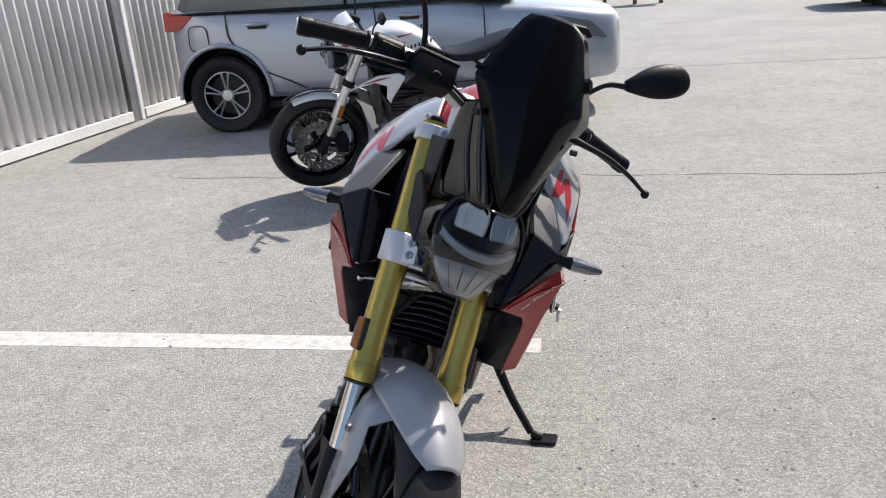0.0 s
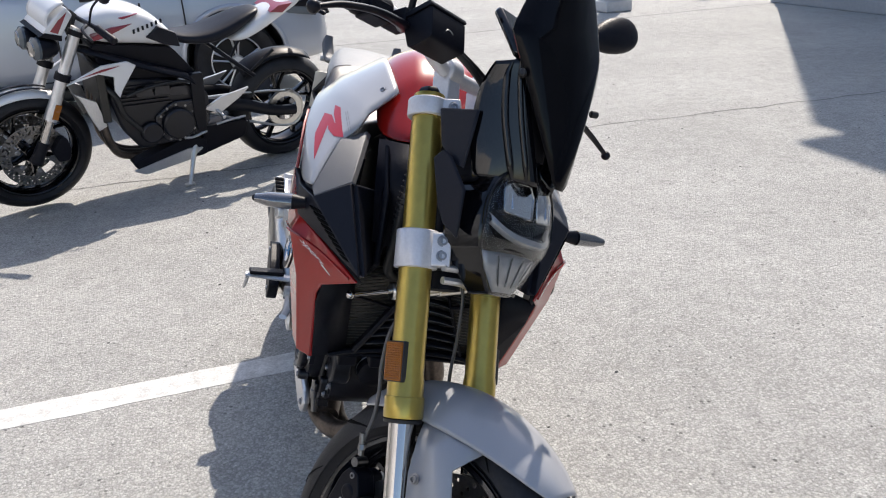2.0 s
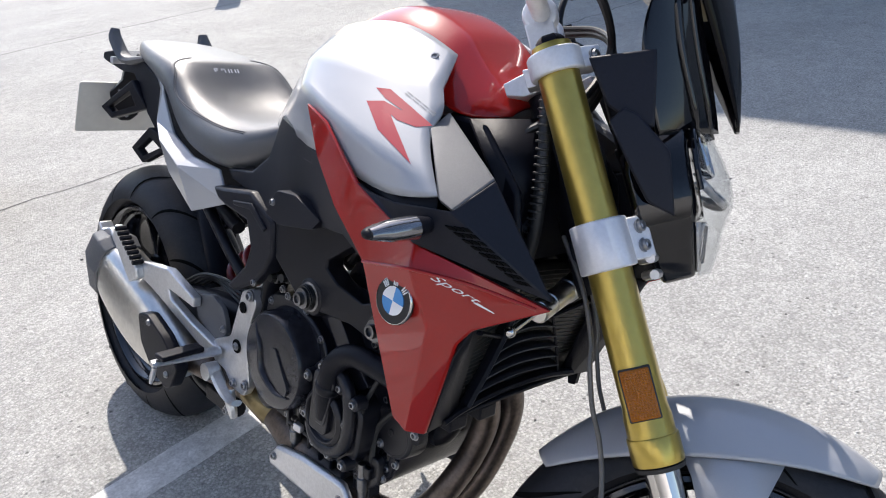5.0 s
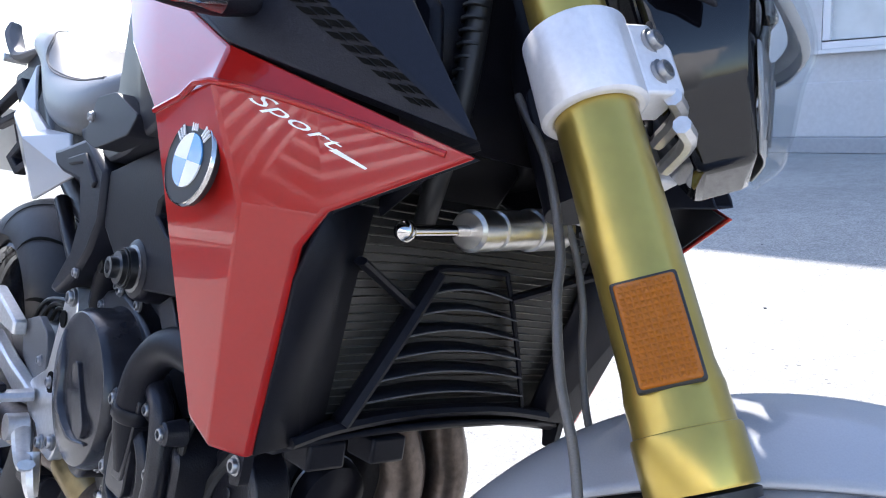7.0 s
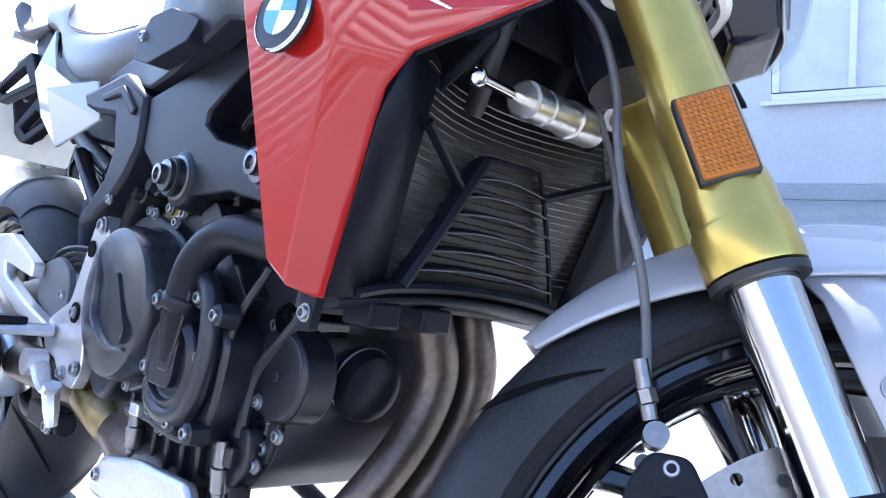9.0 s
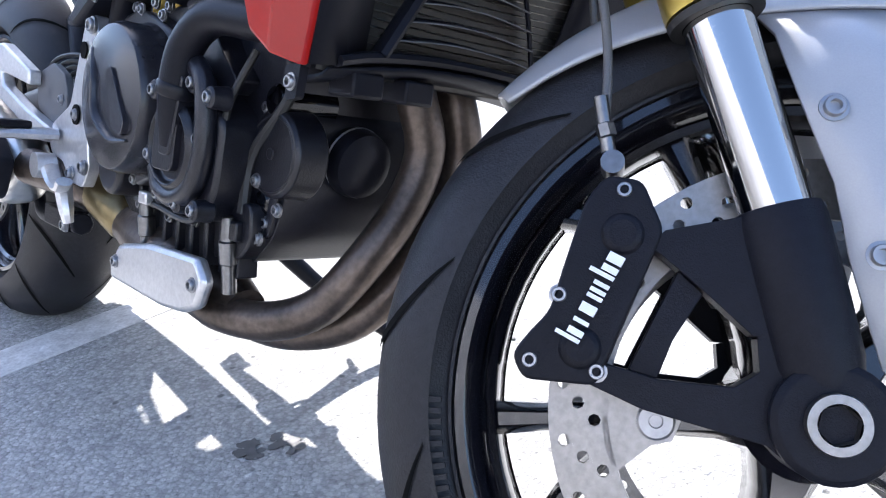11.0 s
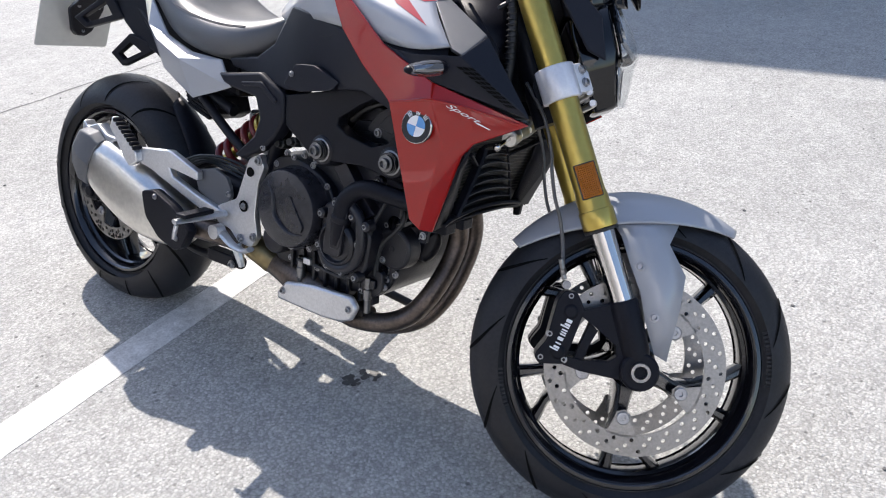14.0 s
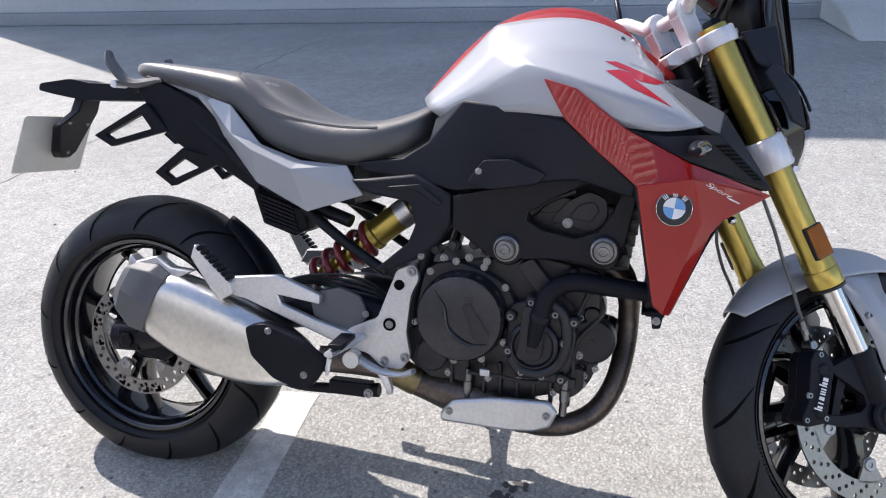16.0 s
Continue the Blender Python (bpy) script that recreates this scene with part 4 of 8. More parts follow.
# forks
FU, FV = 0.021, 0.094
for s in (-1, 1):
    bm = nb()
    m, n = along((FU, s * FV, 0.236), (FU, s * FV, 0.765))
    prof = [(0.02, 0), (0.0300, 0), (0.0307, 0.002), (0.0307, 0.030), (0.0300, 0.032), (0.0288, 0.0325), (0.0284, 0.034), (0.0284, 0.054), (0.0279, 0.056), (0.0268, 0.064), (0.0264, 0.067), (0.0262, 0.22), (0.0258, 0.30), (0.0255, 0.502), (0.0245, 0.508), (0.012, 0.509), (0.012, 0.505), (0.0001, 0.505)]
    lathe(bm, prof, 40, m)
    leg = part("fork_tube", bm, GOLD, bike, "gold anodised upside-down fork tube", STEER, sharp=22)
    bm = nb()
    lathe(bm, [(0.022, 0), (0.0295, 0), (0.0303, 0.005), (0.022, 0.008)], 32, along((FU, s * FV, 0.229), (FU, s * FV, 0.24))[0])
    part("dust_seal", bm, CABLE, leg, m=STEER)
    bm = nb()
    cyl(bm, (FU, s * FV, 0.07), (FU, s * FV, 0.24), 0.0215, segs=36)
    part("stanchion", bm, CHROME, leg, "polished chrome inner tube", STEER)
    # lower leg that holds the axle and carries the caliper
    bm = nb()
    turned(bm, (FU, s * FV, 0.105), (0.014, s * FV, -0.030), [(0, 0.0250), (0.06, 0.0268), (0.4, 0.0268), (0.68, 0.0262), (0.86, 0.021), (1, 0.016)], 28)
    cyl(bm, (0.012, s * (FV - 0.03), -0.020), (0.012, s * (FV + 0.023), -0.020), 0.034, segs=28, ch=0.004)
    for o in ([(-0.058, 0.102), (-0.045, 0.108), (0.004, 0.104), (0.006, 0.030), (-0.015, 0.036), (-0.033, 0.066), (-0.044, 0.083), (-0.052, 0.095)],
              [(-0.115, 0.032), (-0.099, 0.039), (-0.088, 0.033), (-0.073, 0.024), (-0.033, 0.010), (-0.017, 0.015), (-0.013, 0.034), (0.006, 0.030), (0.014, 0.0), (0.006, -0.047), (-0.012, -0.044), (-0.025, -0.025), (-0.086, 0.009)]):
        prism(bm, o, s * (FV - 0.010), s * (FV + 0.012))
    prism(bm, [(-0.044, 0.083), (-0.034, 0.066), (-0.058, 0.044), (-0.073, 0.024), (-0.088, 0.033)], s * (FV - 0.010), s * (FV + 0.006))
    leg2 = part("axle_holder", bm, BLACK, leg, "black cast axle holder", STEER, bev=0.003)
    bm = nb()
    lathe(bm, [(0.0165, -0.008), (0.0175, 0.003), (0.0165, 0.006), (0.0115, 0.006)], 30, along((0.012, s * (FV + 0.023), -0.020), (0.012, s * (FV + 0.04), -0.020))[0])
    lathe(bm, [(0.0118, 0.006), (0.0105, -0.006), (0.0001, -0.006)], 6, along((0.012, s * (FV + 0.023), -0.020), (0.012, s * (FV + 0.04), -0.020))[0])
    part("axle_end", bm, DISC, leg, "steel axle end with a hexagon socket", STEER)
    # amber reflector on the outer side of the tube, a little to the rear
    bm = nb()
    box(bm, (FU - 0.001, s * (FV + 0.0275), 0.320), (0.0335, 0.010, 0.058))
    rf = part("reflector", bm, ORANGE, leg, "amber reflector in a dark rim", STEER, bev=0.002)
    bm = nb()
    for i in range(9):
        for j in range(16):
            x, z = FU - 0.001 + 0.0034 * (i - 4), 0.320 + 0.0034 * (j - 7.5)
            y0, y1 = s * (FV + 0.0324), s * (FV + 0.0336)
            facets(bm, [(x - 0.0016, y0, z - 0.0016), (x + 0.0016, y0, z - 0.0016), (x + 0.0016, y0, z + 0.0016), (x - 0.0016, y0, z + 0.0016), (x, y1, z)], [(0, 1, 4), (1, 2, 4), (2, 3, 4), (3, 0, 4)])
    part("prism_grid", bm, ORANGE, rf, "fine grid of moulded prisms", STEER, sharp=10)
    bm = nb()
    box(bm, (FU - 0.001, s * (FV + 0.0245), 0.320), (0.037, 0.011, 0.0615))
    part("reflector_rim", bm, CABLE, leg, m=STEER, bev=0.002)
    # lower clamp ring and top clamp ring with pinch ears and bolts
    bm = nb()
    lathe(bm, [(0.0256, 0), (0.0332, 0), (0.0342, 0.002), (0.0342, 0.058), (0.0332, 0.060), (0.0256, 0.060)], 36, along((FU, s * FV, 0.464), (FU, s * FV, 0.60))[0], closed=True)
    box(bm, (FU + 0.036, s * (FV - 0.018), 0.494), (0.030, 0.034, 0.052), Matrix.Rotation(radians(-s * 35), 4, "Z"))
    lo = part("lower_clamp", bm, CLAMP, bike, "silver-grey lower fork clamp", STEER, bev=0.0025)
    for z in (0.484, 0.507):
        bolt((FU + 0.047, s * (FV - 0.006), z), Vector((0.82, s * 0.57, 0)), 0.0092, lo, m=STEER)
    bm = nb()
    lathe(bm, [(0.0255, 0), (0.0322, 0), (0.0336, 0.002), (0.0336, 0.027), (0.0322, 0.029), (0.0255, 0.029)], 36, along((FU, s * FV, 0.706), (FU, s * FV, 0.80))[0], closed=True)
    box(bm, (FU + 0.035, s * (FV - 0.016), 0.720), (0.028, 0.03, 0.026), Matrix.Rotation(radians(-s * 35), 4, "Z"))
    prism(bm, [(-0.052, 0.716), (-0.030, 0.708), (FU + 0.02, 0.712), (FU + 0.02, 0.730), (-0.020, 0.738), (-0.052, 0.732)], s * 0.0, s * (FV - 0.055))
    prism(bm, [(-0.022, 0.710), (FU + 0.018, 0.710), (FU + 0.018, 0.731), (-0.022, 0.735)], s * (FV - 0.056), s * (FV - 0.028))
    hi = part("top_clamp", bm, CLAMP, bike, "polished silver top fork clamp", STEER, bev=0.002)
    bolt((FU + 0.047, s * (FV - 0.006), 0.720), Vector((0.82, s * 0.57, 0)), 0.0085, hi, m=STEER)
    bm = nb()
    prism(bm, rounded([(-0.02, 0.470), (FU + 0.03, 0.470), (FU + 0.03, 0.515), (-0.02, 0.515)], 0.01), s * 0.0, s * (FV - 0.03))
    part("clamp_bridge", bm, BLACK, bike, m=STEER, bev=0.003)
    # fork cap
    bm = nb()
    turned(bm, (FU, s * FV, 0.740), (FU, s * FV, 0.756), [(0, 0.018), (0.7, 0.018), (1, 0.014)], 6)
    part("fork_cap", bm, FRAMEM, leg, m=STEER)
    # brake caliper with four piston bulges
    bm = nb()
    cal = rounded([(-0.070, 0.150), (-0.050, 0.141), (-0.046, 0.108), (-0.060, 0.090), (-0.100, 0.039), (-0.108, 0.028), (-0.150, 0.042), (-0.153, 0.058), (-0.140, 0.068), (-0.124, 0.078), (-0.108, 0.104), (-0.086, 0.138)], 0.006)
    prism(bm, cal, s * 0.072, s * 0.108)
    prism(bm, rounded([(x * 0.97 - 0.003, z * 0.98) for x, z in cal], 0.006), s * 0.050, s * 0.075)
    for px, pz in ((-0.070, 0.112), (-0.112, 0.052)):
        cyl(bm, (px, s * 0.098, pz), (px, s * 0.111, pz), 0.017, 0.014, 20, 0.004)
    cp = part("brake_caliper", bm, BLACK, bike, "black radial four-piston brake caliper", STEER, bev=0.004)
    for px, pz in ((-0.143, 0.052), (-0.062, 0.138), (-0.116, 0.086), (-0.106, 0.036)):
        bolt((px, s * 0.106, pz), (0, s, 0), 0.0065, cp, m=STEER)
    if s < 0:
        # maker's mark along the caliper, as plain bars
        d, c0 = Vector((0.043, 0, 0.046)).normalized(), Vector((-0.0965, -0.1125, 0.078))
        turn = Matrix.Rotation(math.atan2(-d.z, d.x), 4, "Y")
        for a, wide, low, high in ((-0.0270, 0.0026, -0.005, 0.011), (-0.0225, 0.0040, -0.005, 0.005), (-0.0155, 0.0026, -0.005, 0.005), (-0.0070, 0.0060, -0.005, 0.005), (0.0010, 0.0026, -0.005, 0.005), (0.0050, 0.0026, -0.005, 0.005), (0.0095, 0.0026, -0.005, 0.005), (0.0155, 0.0026, -0.005, 0.011), (0.0200, 0.0040, -0.005, 0.005), (0.0270, 0.0060, -0.005, 0.005)):
            bm = nb()
            box(bm, (a, 0, (low + high) / 2), (wide, 0.0012, high - low))
            part("mark_bar", bm, WHITEINK, cp, m=STEER @ Matrix.Translation(c0) @ turn)

# brake hoses, from the bridge down the inside of each leg to its caliper
for s in (-1, 1):
    bm = nb()
    tube(bm, [(-0.025, s * 0.045, 0.52), (-0.016, s * 0.075, 0.45), (-0.021, s * 0.080, 0.39), (-0.030, s * 0.087, 0.358), (-0.039, s * 0.088, 0.31), (-0.041, s * 0.086, 0.27), (-0.048, s * 0.086, 0.23), (-0.060, s * 0.093, 0.19)], 0.0033, 10, 7)
    h = part("brake_hose", bm, RUBBERHOSE, bike, "grey steel-braided brake hose", STEER)
    bm = nb()
    cyl(bm, (-0.060, s * 0.095, 0.203), (-0.064, s * 0.091, 0.168), 0.0048, segs=12)
    lathe(bm, [(0.0048, 0), (0.0062, 0.001), (0.0062, 0.009), (0.0048, 0.010)], 6, along((-0.062, s * 0.093, 0.186), (-0.0625, s * 0.0925, 0.17))[0])
    cyl(bm, (-0.064, s * 0.080, 0.158), (-0.064, s * 0.104, 0.158), 0.0075, segs=14)
    part("hose_fitting", bm, FBOLT, h, "steel banjo fitting", STEER)

# front mudguard: an arched shell with pointed ends, and a skirt down each fork leg
bm = nb()
rows = []
for k in range(15):
    t = k / 14
    a = radians(34.5 + 82.5 * t)
    wide = 0.079 * (math.sin(math.pi * min(max(0.06 + t * 0.90, 0), 1)) ** 0.45)
    wide *= 0.80 if k in (0,) else 1
    row = []
    for j in range(-4, 5):
        f = j / 4
        r = 0.309 + 0.004 * math.sin(math.pi * t) - 0.058 * abs(f) ** 2.4 * math.sin(math.pi * (0.1 + 0.8 * t))
        row.append((0.012 + r * math.cos(a), wide * f, -0.020 + r * math.sin(a)))
    rows.append(row)
sheet(bm, rows)
fender = part("front_mudguard", bm, SILVER, bike, "silver painted front mudguard", STEER, solid=0.003, sub=2, crisp=True)
bm = nb()
pts = [(0.044, -0.054, 0.260), (0.136, -0.052, 0.240), (0.158, -0.066, 0.200), (0.125, -0.096, 0.173), (0.134, -0.104, 0.114), (0.108, -0.109, 0.064), (0.060, -0.112, -0.016), (0.044, -0.111, 0.002),
       (0.046, -0.110, 0.064), (0.052, -0.108, 0.110), (0.050, -0.104, 0.160), (0.052, -0.090, 0.212), (0.094, -0.109, 0.112)]
facets(bm, pts, [(0, 1, 2, 3, 11), (11, 3, 10), (10, 3, 12, 9), (3, 4, 12), (9, 12, 5, 8), (12, 4, 5), (8, 5, 6, 7)])
skirts = both("mudguard_skirt", bm, SILVER, fender, m=STEER, solid=0.003, tri=True, sharp=16)
for s in (-1, 1):
    bolt((0.065, s * 0.1075, 0.153), (0, s, 0), 0.0085, fender, m=STEER)
    bolt((0.062, s * 0.1115, 0.063), (0, s, 0), 0.0085, fender, m=STEER)

# handlebar
bm = nb()
tube(bm, [(-0.018, -0.395, 0.826), (0.002, -0.27, 0.845), (0.012, -0.14, 0.845), (0.018, -0.06, 0.800), (0.018, 0.06, 0.800), (0.012, 0.14, 0.845), (0.002, 0.27, 0.845), (-0.018, 0.395, 0.826)], 0.0125, 16, 7)
bar = part("handlebar", bm, CLAMP, bike, "silver tapered handlebar", STEER)
bm = nb()
for y in (-0.045, 0.045):
    cyl(bm, (0.016, y - 0.015, 0.80), (0.016, y + 0.015, 0.80), 0.023, segs=20, ch=0.003)
    box(bm, (0.012, y, 0.762), (0.036, 0.030, 0.06))
part("bar_riser", bm, CLAMP, bar, "cast silver bar riser", STEER, bev=0.003)
for s in (-1, 1):
    m, n = along((-0.018, s * 0.387, 0.827), (0.0, s * 0.262, 0.846))
    bm = nb()
    prof = [(0.0001, -0.006), (0.014, -0.006), (0.0185, -0.002), (0.0185, 0.020), (0.0165, 0.023)]
    for k in range(14):
        prof += [(0.0172, 0.026 + 0.007 * k), (0.0163, 0.0295 + 0.007 * k)]
    prof += [(0.019, n - 0.004), (0.019, n), (0.0125, n)]
    lathe(bm, prof, 24, m)
    part("grip", bm, BLACK, bar, "black rubber grip with a bar-end weight", STEER)
    bm = nb()
    cyl(bm, (0.002, s * 0.258, 0.846), (0.008, s * 0.195, 0.846), 0.022, segs=20, ch=0.004)
    box(bm, (0.012, s * 0.225, 0.836), (0.034, 0.045, 0.030))
    part("switch_housing", bm, BLACK, bar, m=STEER, bev=0.004)
    # lever, with a ball end
    bm = nb()
    tube(bm, [(0.030, s * 0.175, 0.826), (0.058, s * 0.215, 0.812), (0.075, s * 0.28, 0.800), (0.074, s * 0.34, 0.785), (0.078, s * 0.388, 0.762)], [0.013, 0.010, 0.0075, 0.007, 0.0055], 10, 6, flat=0.7)
    bmesh.ops.create_uvsphere(bm, u_segments=14, v_segments=8, radius=0.0095, matrix=Matrix.Translation((0.078, s * 0.392, 0.760)))
    box(bm, (0.026, s * 0.180, 0.835), (0.05, 0.035, 0.022))
    part("brake_lever" if s < 0 else "clutch_lever", bm, FRAMEM, bar, "black metal hand lever", STEER, bev=0.0015)
# brake fluid reservoir
bm = nb()
Mr = Matrix.Translation((0.074, -0.150, 0.822)) @ Matrix.Rotation(radians(-12), 4, "Y")
prism(bm, rounded([(-0.026, -0.036), (0.022, -0.036), (0.029, 0.012), (-0.031, 0.012)], 0.006), -0.042, 0.036, Mr)
res = part("brake_reservoir", bm, BLACK, bar, "black square brake fluid reservoir", STEER, bev=0.004)
bm = nb()
prism(bm, rounded([(-0.032, 0.0125), (0.030, 0.0125), (0.028, 0.020), (-0.030, 0.020)], 0.002), -0.045, 0.039, Mr)
part("reservoir_lid", bm, BLACK, bar, m=STEER, bev=0.002)
bm = nb()
lathe(bm, [(0.0001, 0), (0.008, 0), (0.0095, 0.001), (0.0105, -0.001)], 20, STEER @ along((0.1005, -0.152, 0.806), (0.13, -0.152, 0.802))[0])
part("sight_glass", bm, GREYINK, bar, "round reservoir sight glass")
# mirrors
for s in (-1, 1):
    bm = nb()
    tube(bm, [(0.030, s * 0.165, 0.850), (0.050, s * 0.178, 0.890), (0.085, s * 0.215, 0.935), (0.098, s * 0.262, 0.950)], [0.006, 0.0055, 0.005, 0.008], 10, 6)
    cyl(bm, (0.024, s * 0.165, 0.838), (0.032, s * 0.165, 0.856), 0.011, 0.008, 12)
    stem = part("mirror_stem", bm, FRAMEM, bar, "black metal mirror stem", STEER)
    bm = nb()
    m, n = along((0.094, s * 0.250, 0.946), (0.139, s * 0.378, 1.005))
    rings = []
    for f, a, b in ((0, 0.010, 0.010), (0.15, 0.018, 0.016), (0.35, 0.034, 0.020), (0.62, 0.040, 0.021), (0.88, 0.034, 0.017), (1.0, 0.014, 0.008)):
        rings.append([m @ Vector((b * math.cos(q) + 0.006 * math.sin(math.pi * f), n * f, a * math.sin(q))) for q in (2 * math.pi * k / 12 for k in range(12))])
    loft(bm, rings)
    mh = part("mirror_housing", bm, BLACK, bar, "black teardrop mirror housing", STEER, sub=1)
    bm = nb()
    lathe(bm, [(0.0001, -0.001), (0.029, -0.001), (0.030, 0), (0.029, 0.001), (0.0001, 0.001)], 28, STEER @ m @ Matrix.Translation((-0.017, n * 0.6, 0)) @ Matrix.Rotation(radians(90), 4, "Z") @ Matrix.Diagonal((1.55, 1, 1.0, 1)))
    part("mirror_glass", bm, MIRROR, bar, "oval mirror glass")

# cables between the bars and the steering head
for k, (y0, y1) in enumerate(((-0.16, -0.05), (-0.13, 0.02), (0.15, 0.04), (0.12, 0.0))):
    bm = nb()
    tube(bm, [(0.03, y0, 0.83), (0.085, y0 * 0.75, 0.80), (0.092, y1 * 0.6, 0.74), (0.04, y1, 0.68), (-0.04, y1, 0.66)], 0.0042 if k % 2 else 0.0055, 8, 7)
    part("control_cable", bm, CABLE, bike, m=STEER)

# headlamp, its housing and the dark screen above
def lamp_ring(s, u_back, u_front, hw, sharp=1.6, n=9):
    row = []
    for k in range(n):
        f = -1 + 2 * k / (n - 1)
        row.append((u_back + (u_front - u_back) * (1 - abs(f) ** sharp), hw * f, s))
    return row


bm = nb()
rings = [[(ub, -hw, s), (uf, -hw * 0.92, s), (uf, hw * 0.92, s), (ub, hw, s)] for s, ub, uf, hw in
         ((0.432, 0.078, 0.119, 0.032), (0.475, 0.070, 0.126, 0.070), (0.52, 0.066, 0.138, 0.092), (0.57, 0.066, 0.143, 0.093), (0.612, 0.075, 0.150, 0.072), (0.632, 0.085, 0.150, 0.046))]
loft(bm, rings)
house = part("headlamp_housing", bm, GLOSS, bike, "glossy black headlamp housing", STEER, bev=0.006)
bm = nb()
sheet(bm, [lamp_ring(*r) for r in ((0.432, 0.122, 0.138, 0.031), (0.450, 0.125, 0.152, 0.047), (0.478, 0.129, 0.166, 0.067), (0.495, 0.133, 0.176, 0.080), (0.503, 0.140, 0.187, 0.086),
                                   (0.530, 0.145, 0.192, 0.090), (0.560, 0.147, 0.190, 0.089), (0.590, 0.153, 0.184, 0.079), (0.610, 0.157, 0.177, 0.061), (0.620, 0.159, 0.172, 0.045))])
lens = part("headlamp_lens", bm, LENS, house, "clear moulded headlamp lens", STEER, solid=0.0025, sub=1)
bm = nb()
sheet(bm, [lamp_ring(*r) for r in ((0.500, 0.140, 0.146, 0.078), (0.520, 0.142, 0.148, 0.085), (0.560, 0.146, 0.150, 0.085), (0.604, 0.153, 0.156, 0.066))])
part("lamp_mask", bm, GLOSS, house, "black inner lamp mask", STEER, solid=0.002)
for s in (-1, 1):
    o = rounded([(-0.030, -0.020), (0.026, -0.026), (0.029, 0.010), (0.022, 0.027), (-0.016, 0.027), (-0.030, 0.016)], 0.006)
    rim = [(0.171 - 0.22 * abs(0.033 - x) + 0.003, s * (0.033 - x), 0.574 + q) for x, q in o]
    bm = nb()
    tube(bm, rim, 0.0016, 6, 1, closed=True)
    part("light_guide", bm, CHROME, house, "bright curved light guide", STEER)
    back = Vector((0.1535, s * 0.036, 0.574))
    bm = nb()
    loft(bm, [[tuple(Vector(p).lerp(back, f) + Vector((d, 0, 0))) for p in rim] for f, d in ((0.02, 0), (0.25, -0.006), (0.5, -0.007), (0.75, -0.004), (0.95, 0))])
    bowl = part("reflector_bowl", bm, REFLECTORM, house, "bright faceted reflector bowl", STEER)
    for x in (-0.010, 0.010):
        bm = nb()
        prism(bm, rounded([(0.153, 0.556), (0.166, 0.560), (0.163, 0.590), (0.154, 0.594)], 0.002), s * 0.036 + x - 0.0012, s * 0.036 + x + 0.0012)
        part("bowl_fin", bm, REFLECTORM, bowl, m=STEER)
bm = nb()
sheet(bm, [lamp_ring(*r, n=13) for r in ((0.437, 0.121, 0.127, 0.027), (0.470, 0.127, 0.140, 0.058), (0.495, 0.132, 0.150, 0.073))])
part("low_reflector", bm, LAMPGREY, house, "silver-grey lower reflector", STEER, solid=0.0015)
bm = nb()
sheet(bm, [[(0.146 + 0.028 * (1 - abs(f) ** 1.6) + d, 0.080 * f, z + 0.030 * abs(f) ** 2.5) for f in np.linspace(-1, 1, 13)] for d, z in ((0, 0.504), (0.006, 0.508), (0.004, 0.516), (-0.004, 0.522))])
part("running_light", bm, LAMPGREY, house, "pale curved running light", STEER, solid=0.002)
for k in range(4):
    y = -0.045 + 0.030 * k
    bm = nb()
    tube(bm, [(0.134 - 0.10 * abs(y), y * 0.5, 0.446), (0.151 - 0.16 * abs(y), y, 0.490)], 0.0012, 6, 1)
    part("reflector_rib", bm, GRAPHITE, house, m=STEER)
bm = nb()
tube(bm, [(0.146, -0.091, 0.530), (0.148, -0.090, 0.560), (0.153, -0.080, 0.590), (0.158, -0.061, 0.611), (0.160, -0.045, 0.621), (0.172, 0, 0.623), (0.160, 0.045, 0.621), (0.158, 0.061, 0.611), (0.153, 0.080, 0.590), (0.148, 0.090, 0.560), (0.146, 0.091, 0.530)], 0.003, 8, 4)
part("lens_rim", bm, GLOSS, house, "", STEER)

bm = nb()
rows = []
for s, hw, uc, ue in ((0.594, 0.008, 0.214, 0.213), (0.606, 0.020, 0.218, 0.213), (0.65, 0.044, 0.230, 0.210), (0.70, 0.069, 0.240, 0.206), (0.75, 0.095, 0.246, 0.202), (0.795, 0.119, 0.249, 0.199), (0.808, 0.124, 0.249, 0.198), (0.822, 0.120, 0.249, 0.199), (0.88, 0.095, 0.245, 0.206), (0.925, 0.074, 0.240, 0.212), (0.940, 0.062, 0.237, 0.216), (0.950, 0.034, 0.234, 0.222)):
    rows.append([(ue + (uc - ue) * (1 - max(abs(f) - 0.3, 0) / 0.7), hw * f, s) for f in (-1, -0.72, -0.36, -0.25, 0.25, 0.36, 0.72, 1)])
sheet(bm, rows)
screen = part("windscreen", bm, SCREENM, bike, "tall dark tinted windscreen", STEER, solid=0.004, sharp=30)
for s in (-1, 1):
    for z, u, y in ((0.745, 0.203, 0.100),):
        bm = nb()
        cyl(bm, (u, s * y, z), (u + 0.008, s * (y + 0.012), z), 0.006, segs=12, ch=0.002)
        part("screen_screw", bm, CABLE, screen, m=STEER)
